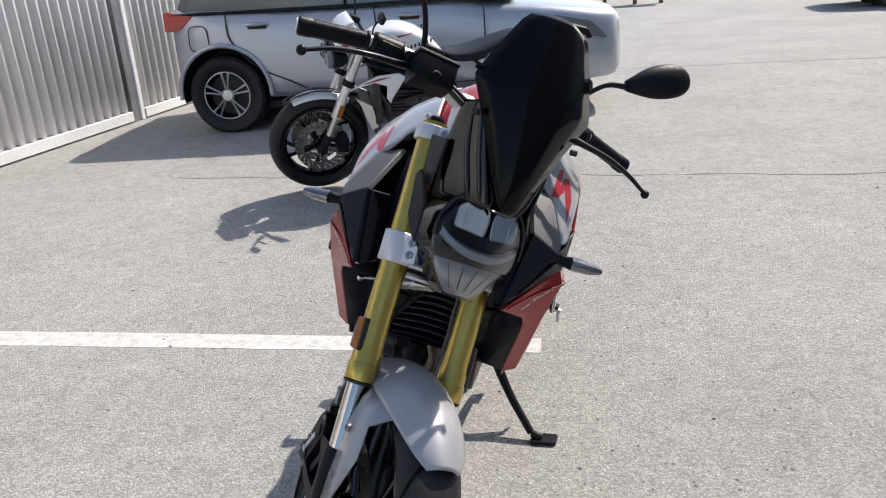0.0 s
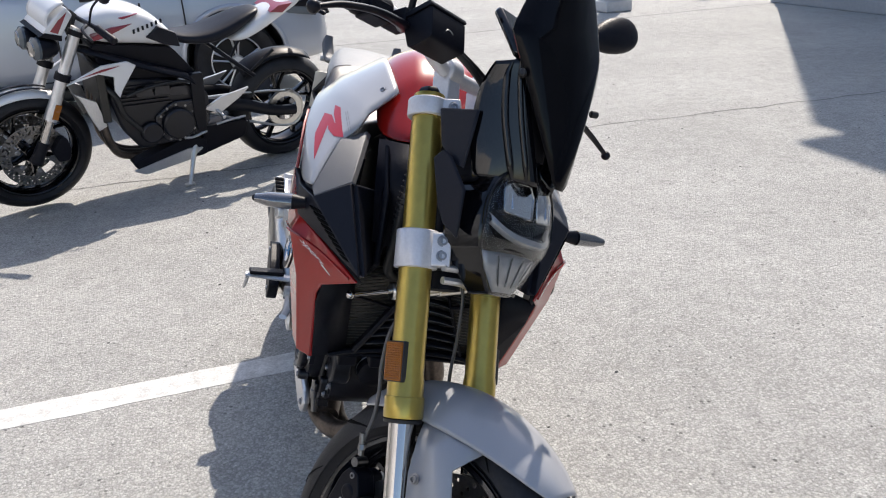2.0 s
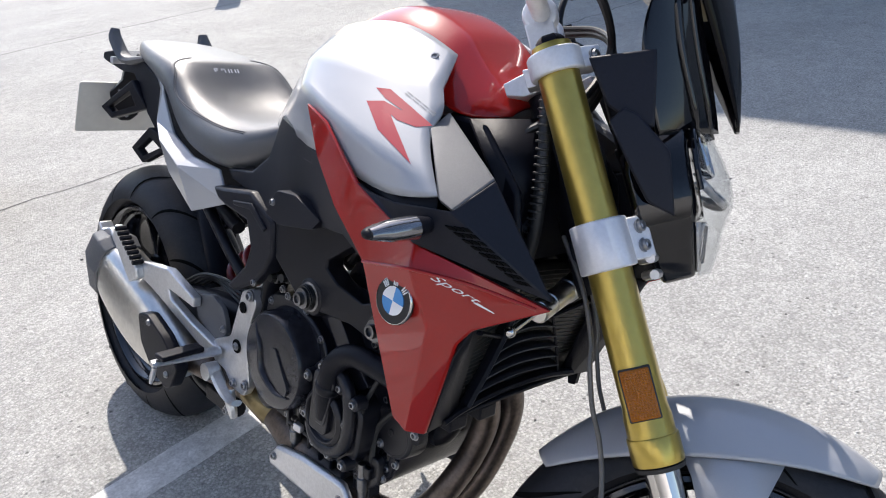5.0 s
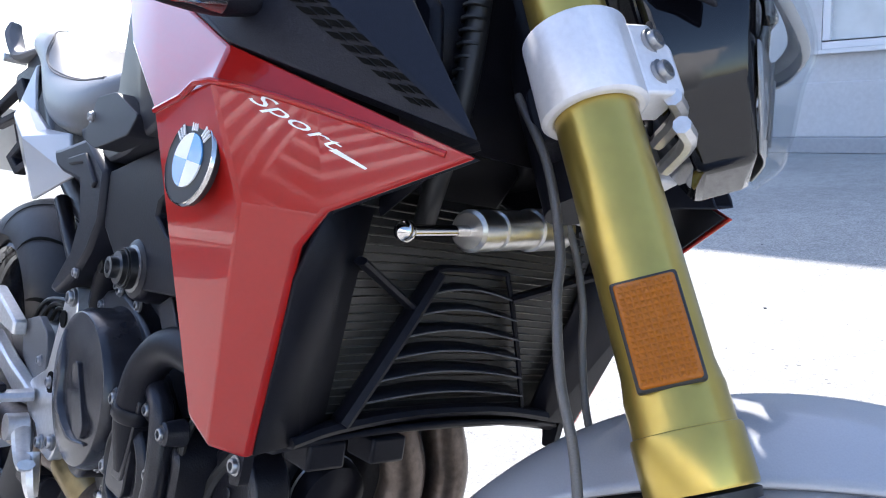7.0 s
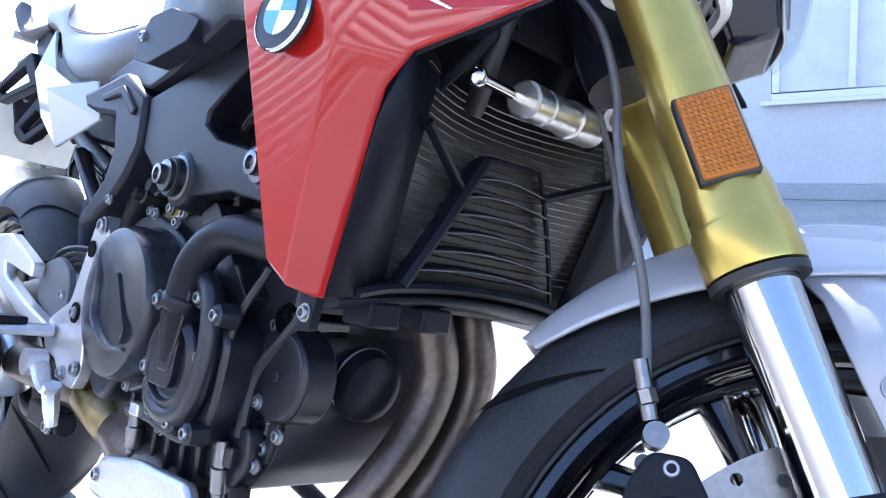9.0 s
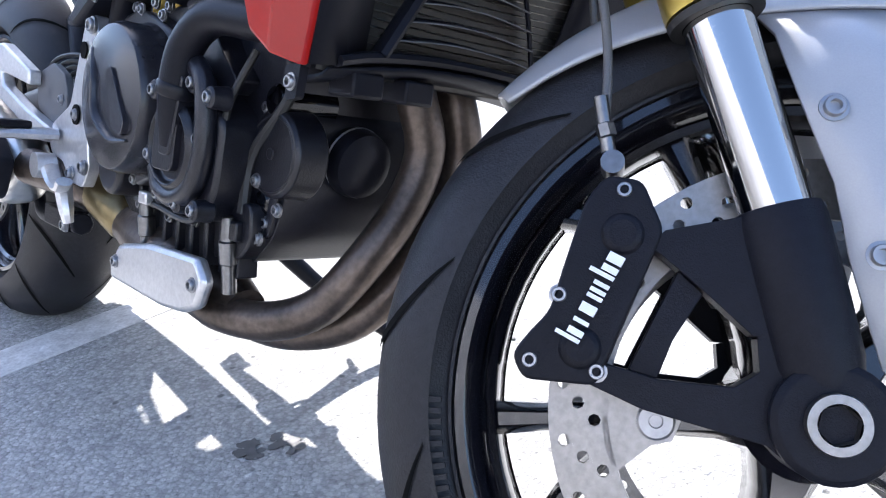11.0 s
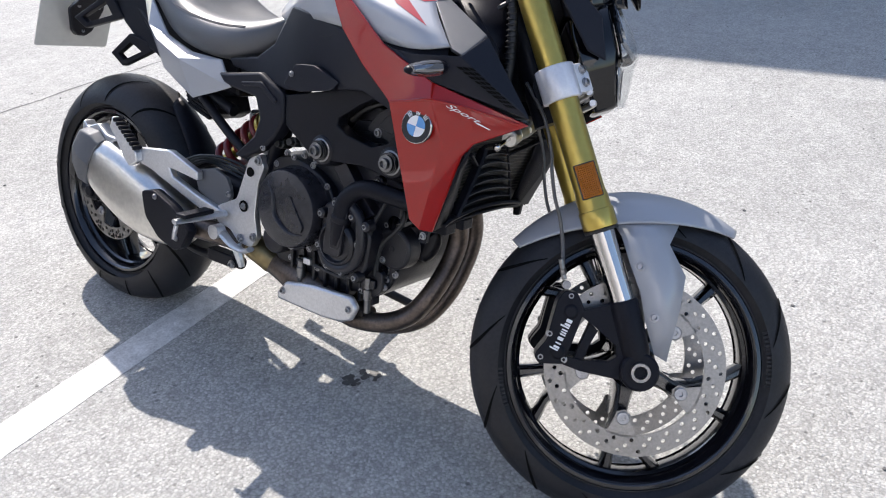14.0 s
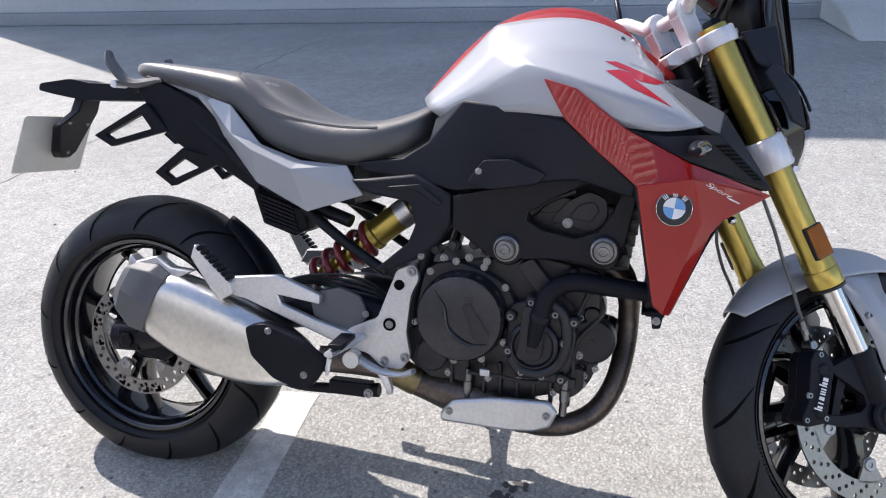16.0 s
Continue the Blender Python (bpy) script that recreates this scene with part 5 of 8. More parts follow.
# cowl wings behind the screen, glossy, with a raised rib, and the matt side covers beside the forks
bm = nb()
sheet(bm, [[(0.112, -0.084, 0.606), (0.150, -0.062, 0.602), (0.188, -0.022, 0.596), (0.174, 0.0, 0.622)], [(0.113, -0.092, 0.630), (0.152, -0.074, 0.628), (0.192, -0.034, 0.625), (0.172, -0.008, 0.648)], [(0.116, -0.104, 0.699), (0.152, -0.094, 0.692), (0.196, -0.058, 0.690), (0.172, -0.030, 0.695)],
           [(0.138, -0.106, 0.753), (0.162, -0.104, 0.748), (0.200, -0.078, 0.745), (0.172, -0.056, 0.752)], [(0.160, -0.108, 0.772), (0.178, -0.106, 0.770), (0.202, -0.090, 0.775), (0.176, -0.074, 0.782)]], spines=(2,))
both("cowl_wing", bm, GLOSS, bike, "glossy black cowl wing", STEER, solid=0.004, sub=2, crisp=True)
wing = (((0.150, -0.062, 0.602), (0.188, -0.022, 0.596)), ((0.152, -0.074, 0.628), (0.192, -0.034, 0.625)), ((0.152, -0.094, 0.692), (0.196, -0.058, 0.690)), ((0.162, -0.104, 0.748), (0.200, -0.078, 0.745)), ((0.178, -0.106, 0.768), (0.202, -0.090, 0.772)))
for f, r in ((0.30, 0.006), (0.72, 0.005)):
    bm = nb()
    tube(bm, [tuple(p[i] + (q[i] - p[i]) * f for i in range(3)) for p, q in wing], [0.002, r, r, r, 0.002], 14, 6)
    both("cowl_rib", bm, GLOSS, bike, "glossy raised rib", STEER)
bm = nb()
sheet(bm, [[(0.172, -0.012, 0.640), (0.180, 0, 0.640), (0.172, 0.012, 0.640)], [(0.170, -0.034, 0.700), (0.182, 0, 0.70), (0.170, 0.034, 0.700)], [(0.172, -0.078, 0.795), (0.186, 0, 0.80), (0.172, 0.078, 0.795)]])
part("cowl_centre", bm, BLACK, bike, "", STEER, solid=0.004)
bm = nb()
pts = [(0.060, -0.112, 0.714), (0.137, -0.112, 0.700), (0.131, -0.112, 0.676), (0.112, -0.110, 0.612), (0.092, -0.110, 0.620), (0.066, -0.110, 0.654)]
facets(bm, pts, [(0, 1, 2, 5), (2, 3, 4, 5)])
thick(bm, (0, 0.006, 0))
both("cowl_side", bm, TRIM, bike, "matt dark cowl side", STEER, bev=0.003)
bm = nb()
pts = [(0.063, -0.122, 0.632), (0.084, -0.124, 0.642), (0.098, -0.122, 0.630), (0.122, -0.114, 0.580), (0.108, -0.108, 0.506), (0.082, -0.112, 0.531), (0.076, -0.120, 0.557)]
facets(bm, pts, [(0, 1, 2, 3, 6), (3, 4, 5, 6)])
thick(bm, (0, 0.006, 0))
both("fork_cover", bm, TRIM, bike, "matt dark cover beside the fork", STEER, bev=0.003)
bm = nb()
box(bm, (0.092, 0, 0.655), (0.05, 0.17, 0.11))
box(bm, (0.085, 0, 0.55), (0.04, 0.15, 0.10))
part("lamp_bracket", bm, BLACK, bike, m=STEER, bev=0.01)
bm = nb()
box(bm, (0.155, 0, 0.83), (0.016, 0.165, 0.095), Matrix.Rotation(radians(-28), 4, "Y"))
part("instrument_display", bm, GLOSS, bike, "dark instrument display", STEER, bev=0.006)
bm = nb()
for z in (0.467, 0.447):
    tube(bm, [(0.06, -0.02, z), (0.075, -0.055, z), (0.07, -0.085, z)], 0.006, 8, 4)
part("lamp_stay", bm, ALU, bike, m=STEER)
bm = nb()
cyl(bm, (0.0, 0, 0.44), (0.0, 0, 0.74), 0.030, segs=24)
part("steering_stem", bm, FRAMEM, bike, m=STEER)

# ---- bodywork ----
bm = nb()
rows = []
for x, w, zl, zt in ((0.640, 0.050, 0.855, 0.866), (0.69, 0.074, 0.900, 0.928), (0.77, 0.084, 0.968, 1.002), (0.85, 0.093, 0.985, 1.028), (0.94, 0.102, 0.978, 1.030), (1.01, 0.116, 0.925, 0.995), (1.05, 0.118, 0.897, 0.955), (1.088, 0.098, 0.890, 0.925), (1.110, 0.055, 0.898, 0.910)):
    rows.append([(x, w * f, zl + (zt - zl) * h) for f, h in ((-1, 0), (-0.93, 0.34), (-0.70, 0.72), (-0.46, 0.95), (0, 1.0), (0.46, 0.95), (0.70, 0.72), (0.93, 0.34), (1, 0))])
sheet(bm, rows, ridges=(5,), spines=(3, 5))
tank = part("tank_cover", bm, RED, bike, "glossy red tank cover", solid=0.006, sub=2)
bm = nb()
lathe(bm, [(0.0001, 0.006), (0.030, 0.006), (0.036, 0.003), (0.038, -0.006)], 28, along((0.90, 0, 1.020), (0.90, 0, 1.10))[0])
part("fuel_cap", bm, FRAMEM, tank, "black round fuel cap")

bm = nb()
sheet(bm, [
    [(0.640, -0.070, 0.850), (0.712, -0.080, 0.918), (0.780, -0.086, 0.989), (0.88, -0.094, 1.004), (0.965, -0.098, 0.998), (1.030, -0.088, 0.966)],
    [(0.655, -0.110, 0.838), (0.73, -0.136, 0.888), (0.790, -0.136, 0.958), (0.89, -0.140, 0.974), (0.985, -0.134, 0.966), (1.048, -0.116, 0.944)],
    [(0.662, -0.120, 0.832), (0.745, -0.156, 0.877), (0.800, -0.160, 0.942), (0.875, -0.182, 0.942), (0.985, -0.176, 0.938), (1.062, -0.140, 0.926)],
    [(0.667, -0.125, 0.829), (0.752, -0.166, 0.868), (0.830, -0.184, 0.928), (0.920, -0.208, 0.915), (1.020, -0.204, 0.898), (1.093, -0.160, 0.897)],
    [(0.670, -0.128, 0.827), (0.756, -0.170, 0.865), (0.846, -0.198, 0.918), (0.945, -0.224, 0.896), (1.050, -0.216, 0.876), (1.087, -0.187, 0.879)],
    [(0.676, -0.132, 0.824), (0.765, -0.175, 0.858), (0.862, -0.210, 0.910), (0.965, -0.236, 0.881), (1.068, -0.238, 0.848), (1.145, -0.219, 0.828)],
    [(0.700, -0.140, 0.812), (0.80, -0.184, 0.832), (0.885, -0.216, 0.826), (0.975, -0.230, 0.820), (1.09, -0.241, 0.797), (1.160, -0.227, 0.815)]], ridges=(2, 5), spines=(2,))
white = both("tank_side_panel", bm, SILVER, bike, "pale silver tank side panel", solid=0.005, sub=2, crisp=True)
for s in (-1, 1):
    bolt((1.014, s * 0.114, 0.962), (0.4, s * 0.7, 0.6), 0.0072, tank)

# red side shrouds
R = [(0.893, -0.229, 0.886), (0.950, -0.238, 0.870), (1.037, -0.248, 0.806), (1.141, -0.240, 0.755), (1.283, -0.153, 0.702), (1.206, -0.196, 0.660), (1.187, -0.200, 0.636), (1.131, -0.182, 0.483), (1.100, -0.214, 0.506),
     (1.060, -0.250, 0.712), (0.993, -0.248, 0.766), (0.932, -0.236, 0.82), (1.150, -0.252, 0.728), (1.168, -0.232, 0.655), (1.118, -0.206, 0.490), (1.20, -0.208, 0.722)]
bm = nb()
facets(bm, R, [(11, 0, 1), (11, 1, 2, 10), (10, 2, 3, 12, 9), (9, 12, 13), (9, 13, 14, 8), (12, 3, 15), (15, 3, 4), (12, 15, 5, 13), (15, 4, 5), (13, 5, 6), (13, 6, 7, 14)])
thick(bm, (0.0, 0.006, 0.0))
shroud = both("side_shroud", bm, RED, bike, "glossy red radiator shroud", bev=0.0025, tri=True, sharp=30)
bm = nb()
facets(bm, [(x - 0.004, y + 0.010, z) for x, y, z in R], [(10, 2, 3, 12, 9), (9, 12, 13), (9, 13, 14, 8), (12, 3, 15), (15, 3, 4), (12, 15, 5, 13), (15, 4, 5), (13, 5, 6), (13, 6, 7, 14)])
both("shroud_lining", bm, TRIM, bike, "", solid=0.002, tri=True)
# raised lower edge of the upper strip
bm = nb()
tube(bm, [(1.062, -0.2505, 0.713), (1.106, -0.2515, 0.721), (1.150, -0.2525, 0.729), (1.205, -0.2055, 0.719), (1.270, -0.162, 0.702)], 0.0022, 8, 3)
both("shroud_edge", bm, RED, bike)
# round badge: black ring, blue and white quarters, pale strokes for its lettering
for s in (-1, 1):
    out = Vector((0.07, s * 0.97, 0.10)).normalized()
    c = Vector((1.122, s * 0.2455, 0.680))
    q = along(c, c + out)[0] @ Matrix.Scale(0.87, 4)
    bm = nb()
    lathe(bm, [(0.0001, -0.004), (0.0335, -0.004), (0.0345, 0), (0.033, 0.0025), (0.0205, 0.003), (0.0001, 0.003)], 36, q)
    badge = part("round_badge", bm, CABLE, shroud[0 if s < 0 else 1], "round badge with blue and white quarters")
    bm = nb()
    lathe(bm, [(0.0325, 0.0022), (0.0345, 0.0008), (0.0335, 0.003), (0.0325, 0.0034)], 36, q, closed=True)
    part("badge_rim", bm, CHROME, badge)
    for k in range(4):
        bm = nb()
        lathe(bm, [(0.0001, 0.003), (0.0205, 0.003), (0.0205, 0.0042), (0.0001, 0.0042)], 8, q, arc=90, start=90 * k + 8)
        part("badge_quarter", bm, BLUE if k % 2 else WHITEINK, badge)
    for a0 in (50, 92, 134):
        for d0 in (-9, 0, 9):
            bm = nb()
            a = radians(a0 + d0 * 0.8)
            box(bm, (0.0268 * math.cos(a), 0.0034, 0.0268 * math.sin(a)), (0.009, 0.0012, 0.0016), Matrix.Rotation(-a, 4, "Y"))
            part("badge_stroke", bm, WHITEINK, badge, m=q)
# the word on the shroud and its stroke
for s in (-1, 1):
    sh = shroud[0 if s < 0 else 1]
    p0, p1 = Vector((1.159, s * 0.239, 0.7285)), Vector((1.239, s * 0.198, 0.689))
    x = (p1 - p0).normalized() * (-s)
    o = Vector((0.42, s * 0.90, 0.0))
    o = (o - x * o.dot(x)).normalized()
    y = o.cross(x)
    mm = Matrix.Translation((p0 + p1) / 2) @ Matrix((x, y, o)).transposed().to_4x4()
    way = -o
    for letter in writing("letter", "Sport", 0.0165, mm @ Matrix.Translation((s * 0.0085, 0, 0)) @ Matrix.Diagonal((1.62, 0.66, 1, 1)), WHITEINK, sh, 0.0, 0.5, 1.0):
        for v, p in zip(letter.data.vertices, on_skin(sh, [v.co for v in letter.data.vertices], way, 0.0008)):
            v.co = p
    bm = nb()
    e = -s
    quad = [mm @ Vector((e * q, r, 0)) for q, r in ((0.020, -0.0046), (0.046, -0.0030), (0.047, -0.0014), (0.024, -0.0016))]
    facets(bm, [tuple(p) for p in on_skin(sh, quad, way, 0.0009)], [(0, 1, 2, 3)])
    part("word_stroke", bm, WHITEINK, sh)
# big red letter shape on the tank side, and the grey model name beside it
for s in (-1, 1):
    o0, e1, e2 = Vector((1.0879, s * 0.2162, 0.8783)), Vector((0.169, -s * 0.965, 0.199)), Vector((-0.761, 0, 0.649))
    nw = Vector((1.687, s * 0.596, 0.94))
    upper = [(-0.002, 0.065), (0.013, 0.0605), (0.035, -0.0005), (0.014, 0.002), (-0.0026, 0.016), (-0.005, 0.025), (0.0105, 0.029), (0.0005, 0.048)]
    lower = [(-0.022, 0.048), (-0.003, 0.045), (0.0095, 0.0285), (-0.005, 0.025), (-0.0066, 0.0195), (-0.018, -0.046), (-0.028, -0.002), (-0.030, 0.007)]
    laid_on(white[0 if s < 0 else 1], "red_letter", [upper, lower], lambda x, y: o0 + e1 * x + e2 * y, nw, REDDECAL, "red angular letter graphic")
    strokes = []
    for k in range(4):
        x, y = 0.0265 + 0.0045 * k, 0.052 - 0.0105 * k
        strokes += [[(x, y), (x + 0.0035, y - 0.008), (x + 0.0048, y - 0.0075), (x + 0.0013, y + 0.0005)], [(x + 0.004, y + 0.002), (x + 0.0075, y - 0.006), (x + 0.0088, y - 0.0055), (x + 0.0053, y + 0.0025)]]
    laid_on(white[0 if s < 0 else 1], "model_mark", strokes, lambda x, y: o0 + e1 * x + e2 * y, nw, GREYINK, "small grey model lettering")

# dark radiator shrouds with a honeycomb grille, and the lamps that point out of them
bm = nb()
S = [(1.078, -0.140, 0.899), (1.194, -0.171, 0.838), (1.185, -0.226, 0.804), (1.163, -0.229, 0.813), (1.094, -0.186, 0.882), (1.104, -0.182, 0.880), (1.168, -0.224, 0.815)]
facets(bm, S, [(0, 1, 2, 6, 5), (0, 5, 4), (4, 5, 6, 3), (3, 6, 2)])
thick(bm, (-0.004, 0.008, -0.006))
both("shroud_cap", bm, GRAPHITE, bike, "grey grained shroud cap", bev=0.002, tri=True)
bm = nb()
S = [(1.184, -0.227, 0.803), (1.196, -0.172, 0.837), (1.284, -0.150, 0.712), (1.142, -0.243, 0.757), (1.037, -0.249, 0.808), (1.06, -0.243, 0.800), (1.10, -0.243, 0.797), (1.140, -0.125, 0.815), (1.175, -0.115, 0.700)]
facets(bm, S, [(0, 1, 2, 3), (0, 3, 4, 5, 6), (1, 7, 8, 2)])
thick(bm, (-0.008, 0.012, -0.004))
both("grille_shroud", bm, TRIM, bike, "dark shroud with a honeycomb grille", bev=0.002, tri=True)
bm = nb()
sheet(bm, [[(0.72, -0.140, 0.836), (0.80, -0.176, 0.842), (0.885, -0.212, 0.846), (0.975, -0.224, 0.838), (1.09, -0.232, 0.806), (1.150, -0.218, 0.818)], [(0.72, -0.150, 0.80), (0.80, -0.180, 0.80), (0.885, -0.208, 0.80), (0.975, -0.222, 0.790), (1.09, -0.230, 0.76), (1.150, -0.214, 0.76)]])
both("panel_backing", bm, TRIM, bike, "", solid=0.003)
# honeycomb hollows: near-black lozenges stand in for their shade, no openings are cut
for s in (-1, 1):
    low0, low1, top0, top1 = Vector((1.176, s * 0.230, 0.786)), Vector((1.256, s * 0.169, 0.723)), Vector((1.193, s * 0.2205, 0.794)), Vector((1.262, s * 0.166, 0.729))
    nrm = (low1 - low0).cross(top0 - low0).normalized()
    if nrm.y * s < 0:
        nrm.negate()
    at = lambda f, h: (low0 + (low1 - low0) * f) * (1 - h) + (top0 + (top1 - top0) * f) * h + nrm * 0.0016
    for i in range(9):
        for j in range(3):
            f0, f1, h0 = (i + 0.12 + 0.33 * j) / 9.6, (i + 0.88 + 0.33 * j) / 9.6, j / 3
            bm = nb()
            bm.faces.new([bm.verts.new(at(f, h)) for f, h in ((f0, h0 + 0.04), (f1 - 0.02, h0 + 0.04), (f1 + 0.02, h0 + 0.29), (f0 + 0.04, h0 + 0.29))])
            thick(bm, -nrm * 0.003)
            part("grille_hollow_shade", bm, RECESS_SHADE, bike)
for s in (-1, 1):
    bm = nb()
    m, n = along((1.158, s * 0.225, 0.782), (1.144, s * 0.320, 0.776))
    rings = []
    for f, a, b in ((0, 0.010, 0.010), (0.22, 0.011, 0.011), (0.30, 0.016, 0.015), (0.7, 0.017, 0.013), (0.95, 0.010, 0.007), (1, 0.006, 0.004)):
        rings.append([m @ Vector((a * math.cos(q), n * f, b * math.sin(q))) for q in (2 * math.pi * k / 12 for k in range(12))])
    loft(bm, rings)
    sig = part("turn_signal", bm, BLACK, bike, "slim turn signal with a smoked lens", sub=1)
    bm = nb()
    rings = []
    for f, a, b in ((0.32, 0.0145, 0.0135), (0.7, 0.0155, 0.012), (0.94, 0.009, 0.0065)):
        rings.append([m @ Vector((a * math.cos(q) + s * 0.0055, n * f, b * math.sin(q) + 0.001)) for q in (2 * math.pi * k / 12 for k in range(12))])
    loft(bm, rings)
    part("signal_lens", bm, SIGNALM, sig, "silvery ribbed signal lens")

SEATX, SEATZ = 0.280, 0.878
# seat: a stepped saddle
bm = nb()
rings = []
for x, w, zc, zs, ze, zl in ((-0.040, 0.045, 0.908, 0.905, 0.897, 0.888), (0.0, 0.078, 0.916, 0.913, 0.899, 0.886), (0.06, 0.100, 0.912, 0.909, 0.892, 0.874), (0.12, 0.115, 0.906, 0.904, 0.884, 0.862), (0.20, 0.128, 0.899, 0.897, 0.870, 0.842),
                             (0.255, 0.134, 0.892, 0.890, 0.856, 0.816), (0.264, 0.135, 0.884, 0.889, 0.850, 0.806), (0.290, 0.138, 0.857, 0.878, 0.832, 0.780), (0.32, 0.142, 0.828, 0.854, 0.806, 0.754), (0.37, 0.148, 0.807, 0.824, 0.782, 0.735), (0.43, 0.152, 0.799, 0.807, 0.766, 0.724),
                             (0.50, 0.152, 0.798, 0.800, 0.760, 0.718), (0.56, 0.144, 0.808, 0.804, 0.765, 0.728), (0.615, 0.122, 0.830, 0.816, 0.778, 0.744), (0.65, 0.095, 0.848, 0.832, 0.80, 0.770), (0.672, 0.06, 0.850, 0.838, 0.818, 0.80)):
    half = [(w * 0.36, zc * 0.75 + zs * 0.25), (w * 0.74, zs), (w * 0.95, (zs + ze) / 2 + 0.006), (w, ze), (w * 0.985, zl), (w * 0.7, zl - 0.008)]
    rings.append([(x, 0, zc)] + [(x, y, z) for y, z in half] + [(x, 0, zl - 0.01)] + [(x, -y, z) for y, z in half[::-1]])
loft(bm, rings)
seat = part("seat", bm, SEATM, bike, "black stitched two-level saddle", sub=2)
for s in (-1, 1):
    for off in (0, 0.005):
        bm = nb()
        path = smoothed([(0.236, s * 0.075, 0.900 - off), (0.255, s * 0.10, 0.876 - off), (0.28 + off, s * 0.11, 0.851), (0.305 + off, s * 0.12, 0.817), (0.355, s * 0.12, 0.796 - off), (0.429, s * 0.12, 0.784 - off), (0.502, s * 0.12, 0.779 - off), (0.561, s * 0.12, 0.785 - off)], 6)
        tube(bm, on_skin(seat, path, (0, -s * 0.72, -0.69), 0.0004), 0.0011, 6, 1)
        part("stitch_line", bm, STITCH, seat, "pale twin stitch line")
seat_frame = facing((SEATX, -0.006, SEATZ), (0.62, 0, 0.78), (-0.78, 0, 0.62))
for x0, x1, y0, y1 in ((-0.032, -0.0295, -0.005, 0.005), (-0.0285, -0.022, 0.003, 0.005), (-0.0285, -0.0235, -0.001, 0.001), (-0.016, -0.0135, 0.0, 0.005), (-0.0125, -0.006, 0.003, 0.005), (-0.0085, -0.006, -0.005, 0.002),
                       (0.0, 0.0025, -0.005, 0.005), (0.0065, 0.009, -0.005, 0.005), (0.015, 0.0175, -0.005, 0.005), (0.0215, 0.024, -0.005, 0.005)):
    bm = nb()
    quad = [seat_frame @ Vector(p) for p in ((x0, y0, 0), (x1, y0, 0), (x1, y1, 0), (x0, y1, 0))]
    facets(bm, [tuple(p) for p in on_skin(seat, quad, (-0.62, 0, -0.78), 0.0008)], [(0, 1, 2, 3)])
    part("mark_bar", bm, CLAMP, seat)

# silver tail flanks
bm = nb()
pts = [(0.163, -0.098, 0.846), (0.246, -0.134, 0.826), (0.275, -0.140, 0.797), (0.318, -0.145, 0.750), (0.407, -0.148, 0.722), (0.505, -0.146, 0.716), (0.541, -0.148, 0.660), (0.430, -0.162, 0.622), (0.314, -0.152, 0.673), (0.226, -0.126, 0.763),
       (0.257, -0.152, 0.768), (0.312, -0.172, 0.740), (0.400, -0.178, 0.706)]
facets(bm, pts, [(0, 1, 2, 10), (2, 3, 11, 10), (3, 4, 12, 11), (4, 5, 6, 12), (0, 10, 9), (9, 10, 11, 8), (8, 11, 12, 7), (12, 6, 7)])
thick(bm, (0, 0.005, 0))
both("tail_panel", bm, SILVER, bike, "pale silver faceted tail side panel", bev=0.0015, tri=True, sharp=8)
bm = nb()
sheet(bm, [[(0.020, -0.072, 0.896), (0.150, -0.098, 0.856), (0.19, -0.108, 0.836)], [(0.030, -0.074, 0.880), (0.155, -0.100, 0.838), (0.20, -0.106, 0.795)]])
both("tail_strip", bm, SILVER, bike, "", solid=0.004)
bm = nb()
prism(bm, [(0.0, 0.845), (0.021, 0.821), (0.074, 0.757), (0.128, 0.717), (0.196, 0.696), (0.282, 0.647), (0.30, 0.673), (0.20, 0.795), (0.131, 0.838), (0.025, 0.884), (0.001, 0.869)], -0.092, -0.072)
both("tail_side", bm, BLACK, bike, "black plastic tail side", bev=0.004)
# dark seat rail, under-tail and side covers
bm = nb()
for s in (-1, 1):
    tube(bm, [(0.0, s * 0.055, 0.855), (0.10, s * 0.075, 0.815), (0.22, s * 0.085, 0.73), (0.33, s * 0.09, 0.655), (0.50, s * 0.10, 0.60)], 0.014, 10, 6)
    tube(bm, [(0.40, s * 0.115, 0.625), (0.50, s * 0.118, 0.555), (0.585, s * 0.120, 0.505)], 0.011, 10, 4)
part("seat_rail", bm, FRAMEM, bike, "black tubular seat rail")
bm = nb()
rings = [[(x, -w, zt), (x, w, zt), (x, w * 0.9, zb), (x, -w * 0.9, zb)] for x, w, zt, zb in ((-0.02, 0.045, 0.880, 0.845), (0.10, 0.085, 0.858, 0.77), (0.22, 0.10, 0.835, 0.70), (0.33, 0.10, 0.74, 0.655), (0.50, 0.10, 0.73, 0.63))]
loft(bm, rings)
part("under_tail", bm, BLACK, bike, "black plastic under-tail", bev=0.008)
